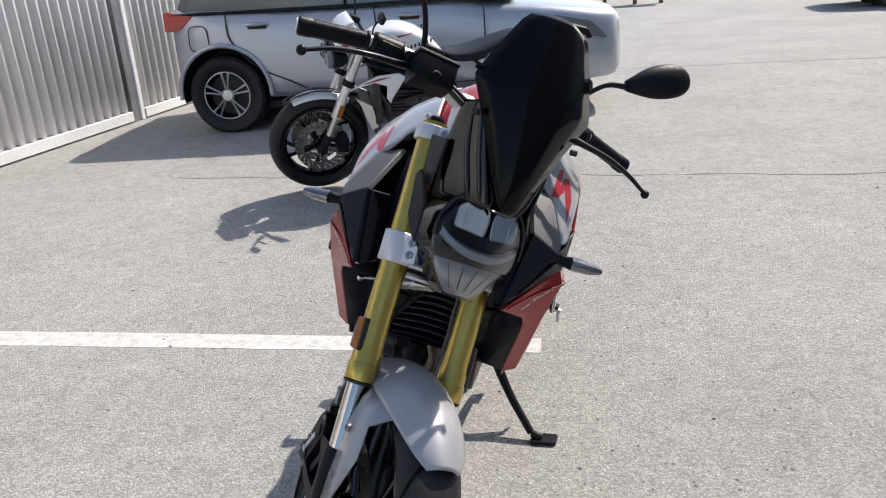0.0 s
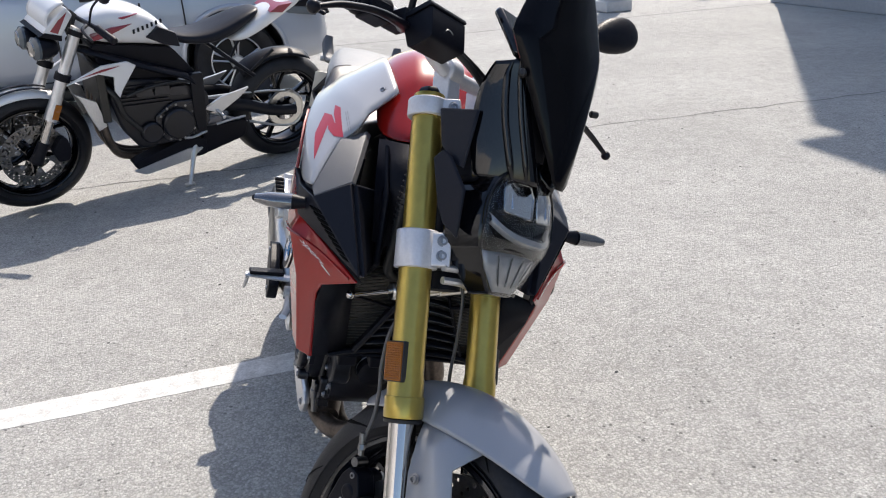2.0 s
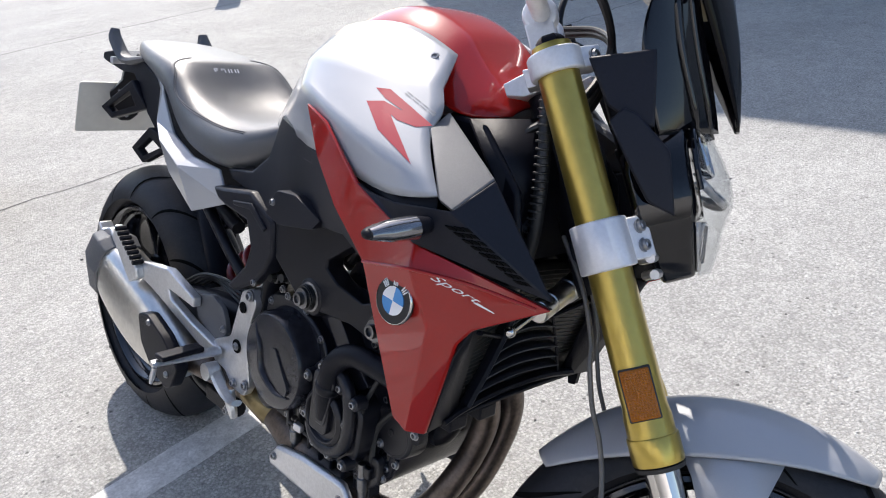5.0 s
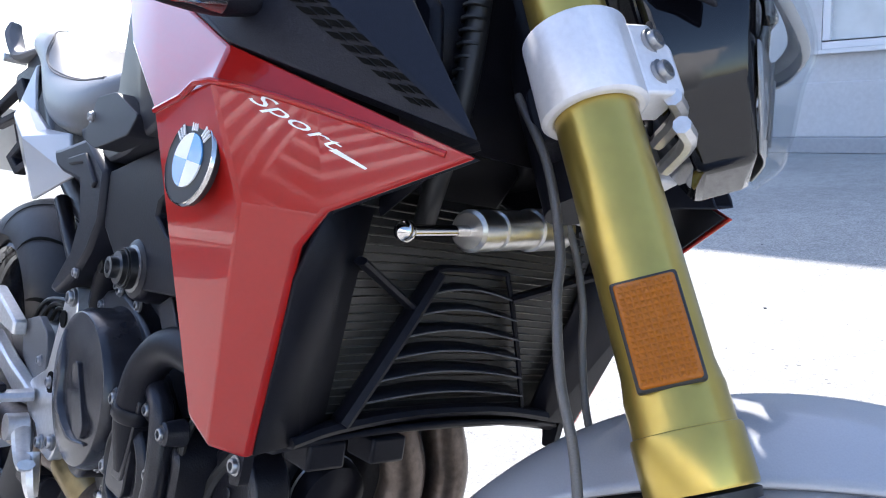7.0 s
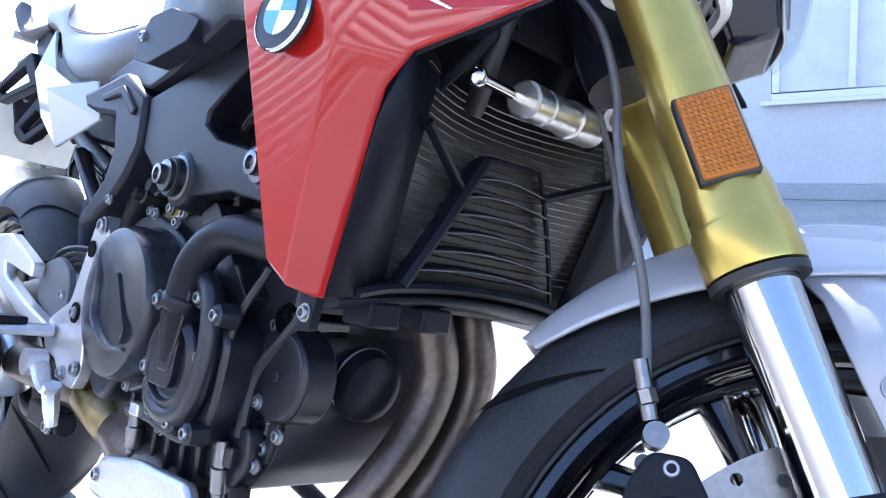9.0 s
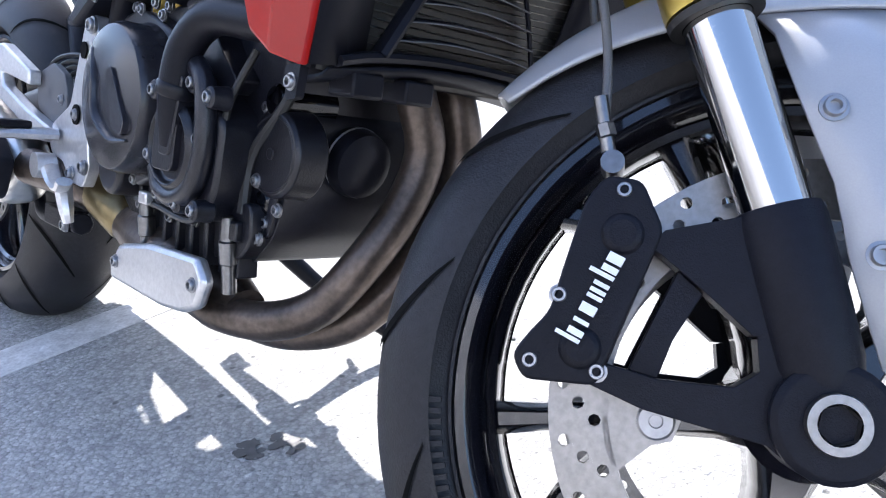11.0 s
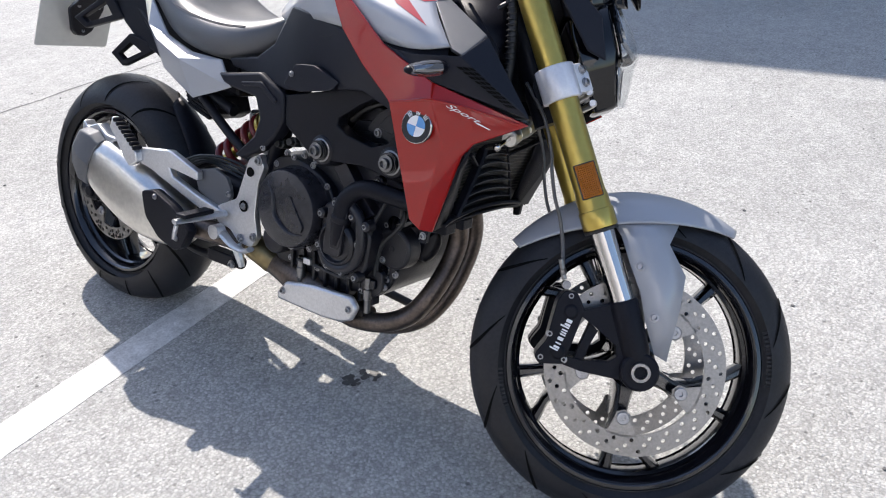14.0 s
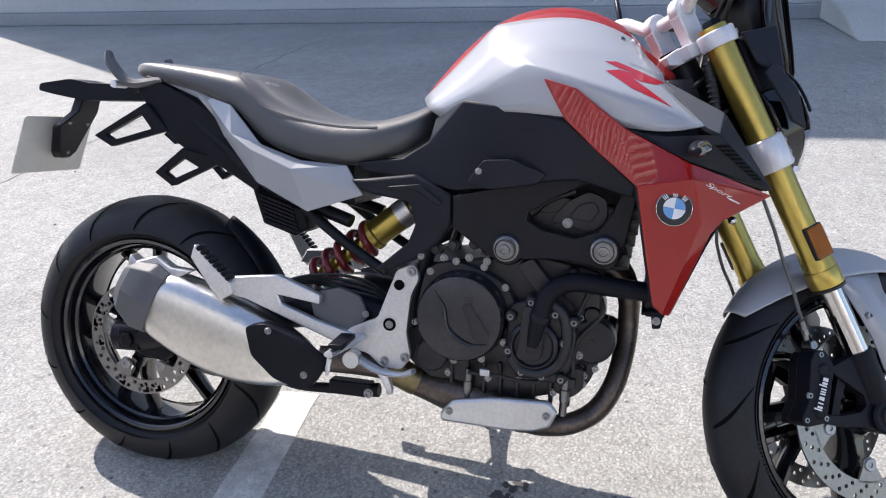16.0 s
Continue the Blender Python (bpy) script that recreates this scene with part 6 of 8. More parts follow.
# finned control box under the tail
bm = nb()
prism(bm, [(0.252, 0.650), (0.372, 0.612), (0.386, 0.572), (0.352, 0.553), (0.278, 0.576)], -0.055, 0.055)
fb = part("battery_box", bm, BLACK, bike, "black ribbed box under the seat", bev=0.004)
for k in range(7):
    bm = nb()
    t = k / 6
    box(bm, (0.262 + 0.018 * t + 0.045, -0.057, 0.628 - 0.055 * t), (0.085, 0.008, 0.0045), Matrix.Rotation(radians(17), 4, "Y"))
    part("rib", bm, BLACK, fb)
bm = nb()
T = [(0.678, -0.128, 0.812), (0.741, -0.168, 0.848), (0.83, -0.198, 0.838), (0.935, -0.228, 0.815), (0.993, -0.242, 0.768), (1.058, -0.244, 0.712), (1.055, -0.225, 0.690), (0.96, -0.205, 0.715), (0.885, -0.190, 0.706), (0.80, -0.176, 0.690), (0.724, -0.165, 0.682), (0.62, -0.15, 0.700), (0.535, -0.138, 0.706), (0.525, -0.140, 0.722), (0.62, -0.148, 0.735), (0.672, -0.146, 0.770)]
facets(bm, T, [(0, 1, 2, 10, 15), (2, 3, 4, 8, 9, 10), (4, 5, 6, 7, 8), (15, 10, 11, 14), (14, 11, 12, 13)])
thick(bm, (0, 0.03, 0))
both("side_trim", bm, TRIM, bike, "matt dark trim below the tank", bev=0.004, tri=True, sharp=30)
bm = nb()
prism(bm, rounded([(0.76, 0.700), (0.79, 0.742), (0.84, 0.745), (0.905, 0.722), (0.885, 0.704), (0.80, 0.690)], 0.006), -0.205, -0.180)
both("trim_hatch", bm, TRIM, bike, "", bev=0.003)
for s in (-1, 1):
    bolt((0.782, s * 0.206, 0.722), (0, s, 0), 0.006, bike)
bm = nb()
T = [(0.521, 0.691), (0.554, 0.694), (0.652, 0.708), (0.723, 0.673), (0.725, 0.616), (0.701, 0.580), (0.668, 0.550), (0.606, 0.517), (0.577, 0.520), (0.640, 0.575), (0.655, 0.612), (0.640, 0.655), (0.568, 0.664), (0.540, 0.672)]
prism(bm, T, -0.168, -0.130)
both("frame_cover", bm, TRIM, bike, "matt dark cover over the frame", bev=0.006)
bm = nb()
prism(bm, [(0.600, 0.682), (0.662, 0.690), (0.708, 0.658), (0.700, 0.650), (0.658, 0.678), (0.605, 0.674)], -0.172, -0.166)
both("cover_edge", bm, TRIM, bike, "", bev=0.002)
for s in (-1, 1):
    bolt((0.668, s * 0.166, 0.552), (0, s, 0), 0.007, bike)
bm = nb()
prism(bm, [(0.53, 0.730), (0.72, 0.740), (0.76, 0.66), (0.70, 0.60), (0.66, 0.66), (0.55, 0.685)], -0.124, -0.112)
both("inner_panel", bm, BLACK, bike, "", bev=0.003)
# bridge frame
bm = nb()
framed(bm, [(0.725, 0.612), (0.722, 0.671), (0.854, 0.700), (0.975, 0.746), (1.034, 0.740), (1.062, 0.690), (1.046, 0.600), (1.012, 0.553), (0.935, 0.566), (0.808, 0.556)],
       [(0.868, 0.634), (0.870, 0.648), (0.922, 0.681), (0.963, 0.702), (1.016, 0.720), (1.036, 0.700), (1.019, 0.652), (0.998, 0.622), (0.960, 0.607), (0.897, 0.618)], -0.162, -0.128)
for x, z in ((0.832, 0.578), (1.010, 0.587)):
    cyl(bm, (x, -0.110, z), (x, -0.165, z), 0.036, 0.032, 26, 0.005)
tube(bm, [(0.70, -0.125, 0.66), (0.68, -0.122, 0.58), (0.655, -0.12, 0.50), (0.64, -0.115, 0.40)], 0.026, 12, 5, flat=0.55)
tube(bm, [(1.03, -0.13, 0.715), (1.10, -0.10, 0.74), (1.16, -0.05, 0.76)], 0.030, 12, 4)
both("bridge_frame", bm, FRAMEM, bike, "black cast bridge frame with a triangular opening", bev=0.006)
for s in (-1, 1):
    for x, z in ((0.832, 0.578), (1.010, 0.587)):
        bm = nb()
        turned(bm, (x, s * 0.135, z), (x, s * 0.190, z), [(0, 0.024), (0.55, 0.024), (0.57, 0.021), (0.70, 0.021), (0.71, 0.0165), (0.82, 0.0165), (0.83, 0.011), (0.97, 0.0105), (0.98, 0.0065), (0.90, 0.006)], 20)
        fb_ = part("frame_bolt", bm, FBOLT, bike, "large stepped frame bolt")
        bm = nb()
        lathe(bm, [(0.0175, -0.001), (0.0175, 0.0012), (0.0200, 0.0012), (0.0200, -0.001)], 24, along((x, s * 0.1745, z), (x, s * 0.2, z))[0])
        part("seal_ring", bm, CABLE, fb_)

bm = nb()
prism(bm, rounded([(0.905, 0.630), (0.935, 0.668), (0.975, 0.690), (1.008, 0.676), (1.012, 0.640), (0.985, 0.612)], 0.012), -0.118, -0.104)
prism(bm, rounded([(0.940, 0.640), (0.958, 0.664), (0.985, 0.672), (0.996, 0.655), (0.980, 0.632)], 0.006), -0.123, -0.117)
hc = part("head_cover_plate", bm, ENGINE, bike, "black moulded cover behind the frame", bev=0.003)
bolt((0.938, -0.119, 0.628), (0, -1, 0), 0.0095, hc)
bm = nb()
tube(bm, [(0.870, -0.118, 0.640), (0.900, -0.119, 0.668), (0.950, -0.119, 0.690)], 0.006, 8, 6)
part("breather_hose", bm, CABLE, bike, "thin black breather hose")

# ---- engine ----
bm = nb()
prism(bm, rounded([(0.60, 0.52), (0.78, 0.55), (0.90, 0.56), (1.01, 0.54), (1.010, 0.46), (0.985, 0.36), (0.965, 0.30), (0.86, 0.27), (0.70, 0.28), (0.63, 0.33)], 0.02), -0.115, 0.115)
part("engine_block", bm, ENGINE, bike, "black cast engine block", bev=0.008)
bm = nb()
prism(bm, rounded([(0.88, 0.50), (1.01, 0.52), (1.04, 0.66), (0.90, 0.68), (0.84, 0.60)], 0.02), -0.105, 0.105)
head = part("cylinder_head", bm, ENGINE, bike, "black finned cylinder head", bev=0.003)
for k in range(6):
    bm = nb()
    box(bm, (0.955 + 0.004 * k, 0, 0.54 + 0.022 * k), (0.20, 0.224, 0.006), Matrix.Rotation(radians(-6), 4, "Y"))
    part("cooling_fin", bm, ENGINE, head)
# clutch cover: a flange with bolts and a domed lid
bm = nb()
fl = [(0.744 + r * math.cos(a), 0.443 + r * math.sin(a) * 0.98) for a, r in ((radians(15 * k), 0.103 + 0.008 * math.sin(3 * radians(15 * k) + 1)) for k in range(24))]
prism(bm, fl, -0.136, -0.10)
cc = part("clutch_cover", bm, ENGINE, bike, "black round clutch cover", bev=0.004)
bm = nb()
lathe(bm, [(0.089, 0), (0.086, 0.006), (0.086, 0.030), (0.081, 0.040), (0.058, 0.045), (0.0001, 0.048)], 56, along((0.749, -0.136, 0.438), (0.749, -0.25, 0.438))[0])
prism(bm, rounded([(0.757, 0.466), (0.772, 0.473), (0.812, 0.414), (0.806, 0.398), (0.782, 0.402)], 0.006), -0.1855, -0.178)
tube(bm, [(0.700, -0.177, 0.492), (0.722, -0.182, 0.462), (0.732, -0.182, 0.420), (0.770, -0.180, 0.394), (0.806, -0.177, 0.394)], [0.003, 0.006, 0.009, 0.008, 0.004], 8, 6, flat=0.5)
part("clutch_lid", bm, LIDM, cc, "black domed lid with a raised emblem", bev=0.003)
for k in range(11):
    a = radians(-130 + 32.7 * k)
    bolt((0.746 + 0.100 * math.cos(a), -0.136, 0.443 + 0.100 * math.sin(a)), (0, -1, 0), 0.0072, cc)
# timing side cover
bm = nb()
o = rounded([(0.842, 0.470), (0.885, 0.486), (0.945, 0.450), (0.972, 0.430), (0.965, 0.360), (0.940, 0.325), (0.880, 0.330), (0.845, 0.352), (0.838, 0.41)], 0.014)
prism(bm, o, -0.158, -0.10)
tc = part("water_pump_cover", bm, ENGINE, bike, "black bolted water pump cover", bev=0.005)
bm = nb()
lathe(bm, [(0.048, 0), (0.048, 0.014), (0.040, 0.020), (0.036, 0.012), (0.0001, 0.012)], 30, along((0.893, -0.156, 0.398), (0.893, -0.26, 0.398))[0])
prism(bm, rounded([(0.880, 0.388), (0.905, 0.388), (0.925, 0.470), (0.900, 0.476)], 0.008), -0.178, -0.155)
prism(bm, rounded([(0.862, 0.372), (0.908, 0.372), (0.918, 0.470), (0.872, 0.476)], 0.010), -0.176, -0.150)
tube(bm, [(0.922, -0.163, 0.482), (0.946, -0.165, 0.462), (0.954, -0.166, 0.410), (0.940, -0.166, 0.366), (0.905, -0.166, 0.346), (0.868, -0.165, 0.352), (0.852, -0.163, 0.374)], 0.011, 10, 6)
part("pump_housing", bm, ENGINE, tc, bev=0.003)
for x, z in ((0.885, 0.482), (0.931, 0.463), (0.966, 0.451), (0.950, 0.410), (0.948, 0.340), (0.912, 0.372 - 0.03), (0.873, 0.346), (0.846, 0.385), (0.848, 0.452)):
    bm = nb()
    cyl(bm, (x, -0.150, z), (x, -0.172, z), 0.0125, 0.0105, 14, 0.002)
    part("bolt_boss", bm, ENGINE, tc)
    bolt((x, -0.171, z), (0, -1, 0), 0.0078, tc)
# generator cover in front, low, with a round plug
bm = nb()
cyl(bm, (0.997, -0.080, 0.404), (0.997, -0.118, 0.404), 0.046, 0.044, 40, 0.004)
cyl(bm, (0.997, -0.118, 0.404), (0.997, -0.120, 0.404), 0.006, segs=14)
lathe(bm, [(0.035, -0.001), (0.037, 0.0012), (0.039, -0.001)], 36, along((0.997, -0.118, 0.404), (0.997, -0.2, 0.404))[0])
part("generator_cover", bm, ENGINE, bike, "black round generator cover", bev=0.002)
bm = nb()
cyl(bm, (0.690, -0.10, 0.352), (0.690, -0.150, 0.352), 0.036, 0.033, 28, 0.005)
part("sprocket_boss", bm, ENGINE, bike, bev=0.002)
# cylinder flank in front, sump ribs, covers and plugs
bm = nb()
prism(bm, rounded([(0.940, 0.470), (0.985, 0.468), (1.012, 0.445), (1.014, 0.365), (0.996, 0.318), (0.962, 0.286), (0.925, 0.296)], 0.012), -0.108, 0.106)
prism(bm, rounded([(0.962, 0.372), (0.984, 0.372), (0.978, 0.300), (0.958, 0.296)], 0.006), -0.113, -0.10)
prism(bm, rounded([(0.992, 0.362), (1.008, 0.366), (0.996, 0.322), (0.986, 0.318)], 0.005), -0.113, -0.10)
nose = part("crankcase_nose", bm, ENGINE, bike, "black cast crankcase nose", bev=0.005)
for x, z in ((1.006, 0.350), (0.988, 0.334), (0.968, 0.306), (0.975, 0.448)):
    bolt((x, -0.112, z), (0, -1, 0), 0.0075, nose)
bm = nb()
turned(bm, (1.008, -0.030, 0.404), (1.040, -0.030, 0.398), [(0, 0.036), (0.5, 0.036), (0.8, 0.033), (0.98, 0.020), (1, 0.0001)], 28)
oilf = part("oil_filter", bm, FRAMEM, bike, "short glossy black oil filter")
bm = nb()
lathe(bm, [(0.0362, -0.001), (0.0372, 0), (0.0362, 0.002)], 28, along((1.016, -0.030, 0.4025), (1.040, -0.030, 0.398))[0])
part("filter_band", bm, ALU, oilf, "pale metal band")
for k in range(8):
    bm = nb()
    x = 0.72 + 0.033 * k
    prism(bm, [(x, 0.345), (x + 0.008, 0.345), (x + 0.012, 0.272), (x + 0.004, 0.270)], -0.124, -0.10)
    part("sump_rib", bm, ENGINE, bike, bev=0.002)
bm = nb()
prism(bm, rounded([(0.935, 0.350), (0.985, 0.352), (0.988, 0.312), (0.965, 0.290), (0.930, 0.300)], 0.01), -0.128, -0.09)
box(bm, (0.958, -0.130, 0.322), (0.03, 0.012, 0.02))
part("sump_cover", bm, ENGINE, bike, "black bolted sump cover", bev=0.004)
bm = nb()
cyl(bm, (0.995, -0.05, 0.455), (0.995, -0.118, 0.455), 0.018, segs=20, ch=0.004)
part("oil_line_boss", bm, GLOSS, bike, "short black oil union")
bm = nb()
cyl(bm, (0.980, -0.05, 0.355), (0.980, -0.115, 0.355), 0.013, segs=16, ch=0.003)
part("oil_line_boss", bm, GLOSS, bike, "short black oil union")
bm = nb()
tube(bm, [(1.000, -0.10, 0.50), (1.012, -0.112, 0.46), (0.968, -0.120, 0.40), (0.965, -0.125, 0.34)], 0.006, 8, 6)
part("oil_hose", bm, CABLE, bike)
for x, z in ((0.955, 0.535), (0.985, 0.560), (1.01, 0.52), (0.93, 0.585)):
    bm = nb()
    cyl(bm, (x, -0.09, z), (x, -0.128, z), 0.013, 0.011, 14, 0.002)
    part("bolt_boss", bm, ENGINE, bike)
    bolt((x, -0.127, z), (0, -1, 0), 0.0076, bike)
bm = nb()
prism(bm, rounded([(0.850, 0.545), (0.880, 0.560), (0.930, 0.500), (0.965, 0.470), (0.940, 0.455), (0.895, 0.490)], 0.006), -0.142, -0.10)
part("side_web", bm, ENGINE, bike, "", bev=0.004)
for x, z in ((0.79, 0.565), (0.765, 0.575), (0.725, 0.570), (0.69, 0.560)):
    bm = nb()
    turned(bm, (x, -0.11, z), (x, -0.148, z + 0.004), [(0, 0.011), (0.7, 0.011), (0.75, 0.008), (1, 0.008)], 8)
    part("cable_union", bm, CABLE, bike)
# small parts around the sump
for x, y, z in ((0.985, -0.118, 0.318), (0.93, -0.122, 0.296), (0.80, -0.12, 0.310), (0.72, -0.12, 0.312), (0.86, -0.12, 0.315), (0.975, -0.118, 0.375), (0.70, -0.12, 0.51), (0.66, -0.13, 0.535), (0.705, -0.13, 0.545), (0.755, -0.13, 0.55), (0.79, -0.13, 0.545)):
    bolt((x, y, z), (0, -1, 0), 0.0078, bike)
bm = nb()
tube(bm, [(0.985, -0.135, 0.50), (0.965, -0.150, 0.44), (0.955, -0.150, 0.36), (0.900, -0.145, 0.322), (0.82, -0.145, 0.325), (0.765, -0.145, 0.325)], 0.004, 8, 7)
part("engine_cable", bm, CABLE, bike)
for x, z in ((0.955, 0.305), (0.765, 0.300)):
    bm = nb()
    turned(bm, (x, -0.135, z + 0.03), (x - 0.004, -0.125, z - 0.05), [(0, 0.006), (0.3, 0.008), (0.32, 0.010), (0.6, 0.010), (0.62, 0.008), (1, 0.008)], 10)
    part("oxygen_sensor", bm, FBOLT, bike, "small steel exhaust sensor")
bm = nb()
box(bm, (0.80, -0.150, 0.331), (0.02, 0.010, 0.014))
part("sensor_clip", bm, ALU, bike, bev=0.002)
# coolant hose: from the pump up and forward behind the shroud
bm = nb()
tube(bm, [(0.893, -0.165, 0.400), (0.902, -0.172, 0.452), (0.915, -0.170, 0.498), (0.955, -0.165, 0.525), (1.02, -0.158, 0.522), (1.11, -0.150, 0.515)], [0.016, 0.018, 0.018, 0.018, 0.018, 0.018], 14, 7)
hose = part("coolant_hose", bm, BLACK, bike, "black coolant hose")
bm = nb()
m, n = along((0.9015, -0.172, 0.448), (0.907, -0.171, 0.470))
lathe(bm, [(0.019, 0), (0.0205, 0.002), (0.0205, 0.012), (0.019, 0.014)], 20, m)
part("hose_clip", bm, FRAMEM, hose)
# airbox behind the frame; dark wall added to fill the bright gap beside it
bm = nb()
prism(bm, [(0.98, 0.87), (1.05, 0.895), (1.11, 0.890), (1.18, 0.815), (1.20, 0.70), (1.14, 0.66), (1.04, 0.70)], -0.112, -0.100)
both("gap_wall", bm, BLACK, bike, "black wall added to darken the gap beside the steering head", bev=0.006)
bm = nb()
prism(bm, rounded([(0.74, 0.62), (0.78, 0.80), (1.00, 0.86), (1.10, 0.84), (1.12, 0.74), (1.05, 0.64), (0.90, 0.60)], 0.03), -0.082, 0.082)
part("airbox", bm, BLACK, bike, "black plastic airbox", bev=0.015)
bm = nb()
sheet(bm, [[(1.095, -0.12, 0.892), (1.14, -0.055, 0.898), (1.14, 0.055, 0.898), (1.095, 0.12, 0.892)], [(1.15, -0.125, 0.83), (1.175, -0.06, 0.83), (1.175, 0.06, 0.83), (1.15, 0.125, 0.83)], [(1.19, -0.12, 0.74), (1.17, -0.06, 0.72), (1.17, 0.06, 0.72), (1.19, 0.12, 0.74)]])
part("head_cover", bm, BLACK, bike, "dark cover round the steering head", solid=0.006)
bm = nb()
tube(bm, [(1.165, -0.06, 0.93), (1.185, -0.075, 0.85), (1.19, -0.082, 0.76), (1.17, -0.08, 0.69), (1.14, -0.06, 0.66)], 0.009, 10, 8)
loom = part("wiring_loom", bm, CABLE, bike, "black corrugated wiring loom")
for k in range(22):
    bm = nb()
    t = k / 21
    p = Vector((1.165 + 0.024 * math.sin(math.pi * t * 0.8), -0.06 - 0.022 * math.sin(math.pi * t * 0.75), 0.925 - 0.20 * t))
    lathe(bm, [(0.0085, -0.0018), (0.0105, -0.001), (0.0105, 0.001), (0.0085, 0.0018)], 10, along(p, p + Vector((0.1, -0.05, -1)))[0])
    part("loom_ring", bm, CABLE, loom)

# ---- radiator ----
def gx(y, z):
    """Front of the radiator guard: flat at its foot, hollow towards its top."""
    return 1.124 + 2.3 * y * y * min(1, max(0.12, (z - 0.50) / 0.13))


def rad_x(y, z):
    return gx(y, z) - 0.004


bm = nb()
sheet(bm, [[(rad_x(y, z) - 0.024 + (z - 0.50) * 0.06, y, z) for y in np.linspace(-0.140, 0.172 - 0.25 * (z - 0.484), 13)] for z in (0.484, 0.53, 0.58, 0.63, 0.685)])
rad = part("radiator", bm, RADM, bike, "dark curved radiator core", solid=0.022)
for k in range(26):
    bm = nb()
    z = 0.506 + 0.0068 * k
    tube(bm, [(rad_x(y, z) - 0.012 + (z - 0.50) * 0.06, y, z) for y in np.linspace(-0.138, 0.170 - 0.25 * (z - 0.484), 9)], 0.0009, 4, 1)
    part("radiator_fin", bm, FIN, rad)
bm = nb()
for pts, r in (([(-0.150, 0.492), (-0.110, 0.500), (-0.03, 0.506), (0.06, 0.505), (0.115, 0.499), (0.134, 0.496)], 0.009), ([(-0.104, 0.502), (-0.066, 0.562), (-0.026, 0.622)], 0.011), ([(-0.028, 0.620), (-0.018, 0.628), (0.046, 0.629), (0.056, 0.622), (0.080, 0.562), (0.104, 0.502)], 0.0042),
               ([(-0.134, 0.630), (-0.050, 0.594)], 0.0055), ([(0.062, 0.606), (0.140, 0.640)], 0.0075)):
    tube(bm, [(gx(y, z), y, z) for y, z in pts], r, 8, 3, flat=0.6)
guard = part("radiator_guard", bm, BLACK, rad, "black plastic radiator guard")
for k in range(6):
    t = (k + 0.5) / 6
    z0, y0, y1 = 0.616 - 0.106 * t, -0.030 - 0.068 * t, 0.060 + 0.040 * t
    line = [(y0 + (y1 - y0) * f, z0 - 0.002 + 0.007 * math.sin(math.pi * f)) for f in (0, 0.2, 0.4, 0.6, 0.8, 1)]
    bm = nb()
    sheet(bm, [[(gx(y, z) + 0.004 - dx, y, z + dz) for y, z in line] for dx, dz in ((0.0, 0.0), (0.022, 0.005))])
    slat = part("guard_slat", bm, BLACK, rad, "black curved guard slat", solid=0.002)
    # pale tube paints the light that the slat's front edge catches
    bm = nb()
    tube(bm, [(gx(y, z) + 0.0045, y, z) for y, z in line], 0.0008, 6, 2)
    part("slat_glint", bm, GRAPHITE, slat, "pale line for the light caught on the slat edge")
bm = nb()
sheet(bm, [[(1.204, -0.192, 0.662), (1.172, -0.150, 0.668), (1.165, -0.13, 0.668)], [(1.181, -0.194, 0.615), (1.158, -0.150, 0.60), (1.150, -0.128, 0.60)], [(1.131, -0.178, 0.486), (1.128, -0.14, 0.49), (1.122, -0.118, 0.496)]])
both("radiator_flank", bm, BLACK, bike, "black flank between shroud and radiator", solid=0.004)
bm = nb()
prism(bm, rounded([(1.100, 0.484), (1.122, 0.486), (1.118, 0.458), (1.104, 0.456)], 0.003), -0.178, -0.170)
both("shroud_tab", bm, BLACK, bike)
for s in (-1, 1):
    bolt((1.110, s * 0.178, 0.471), (0, s, 0), 0.0075, bike)
bm = nb()
sheet(bm, [[(1.084, y, 0.486 - 0.5 * y * y), (1.112, y, 0.491 - 0.5 * y * y), (1.134 - 0.5 * y * y, y, 0.497 - 0.5 * y * y)] for y in np.linspace(-0.150, 0.168, 9)])
lip = part("radiator_lip", bm, BLACK, bike, "", solid=0.005)
for y in (-0.11, -0.05):
    bm = nb()
    box(bm, (1.108, y, 0.476), (0.035, 0.035, 0.022))
    part("lip_bracket", bm, BLACK, lip, bev=0.003)
# steering damper across the front
bm = nb()
turned(bm, (1.207, -0.076, 0.661), (1.172, 0.066, 0.674), [(0, 0.013), (0.02, 0.0155), (0.18, 0.0155), (0.19, 0.014), (0.23, 0.014), (0.24, 0.0155), (0.60, 0.0155), (0.61, 0.0175), (0.97, 0.0175), (1, 0.014)], 28)
damper = part("steering_damper", bm, STEEL, bike, "brushed steel steering damper")
bm = nb()
cyl(bm, (1.206, -0.076, 0.661), (1.223, -0.140, 0.656), 0.0042, segs=14)
bmesh.ops.create_uvsphere(bm, u_segments=14, v_segments=8, radius=0.0075, matrix=Matrix.Translation((1.224, -0.146, 0.655)))
part("damper_rod", bm, CHROME, damper, "chrome damper rod with a ball end")

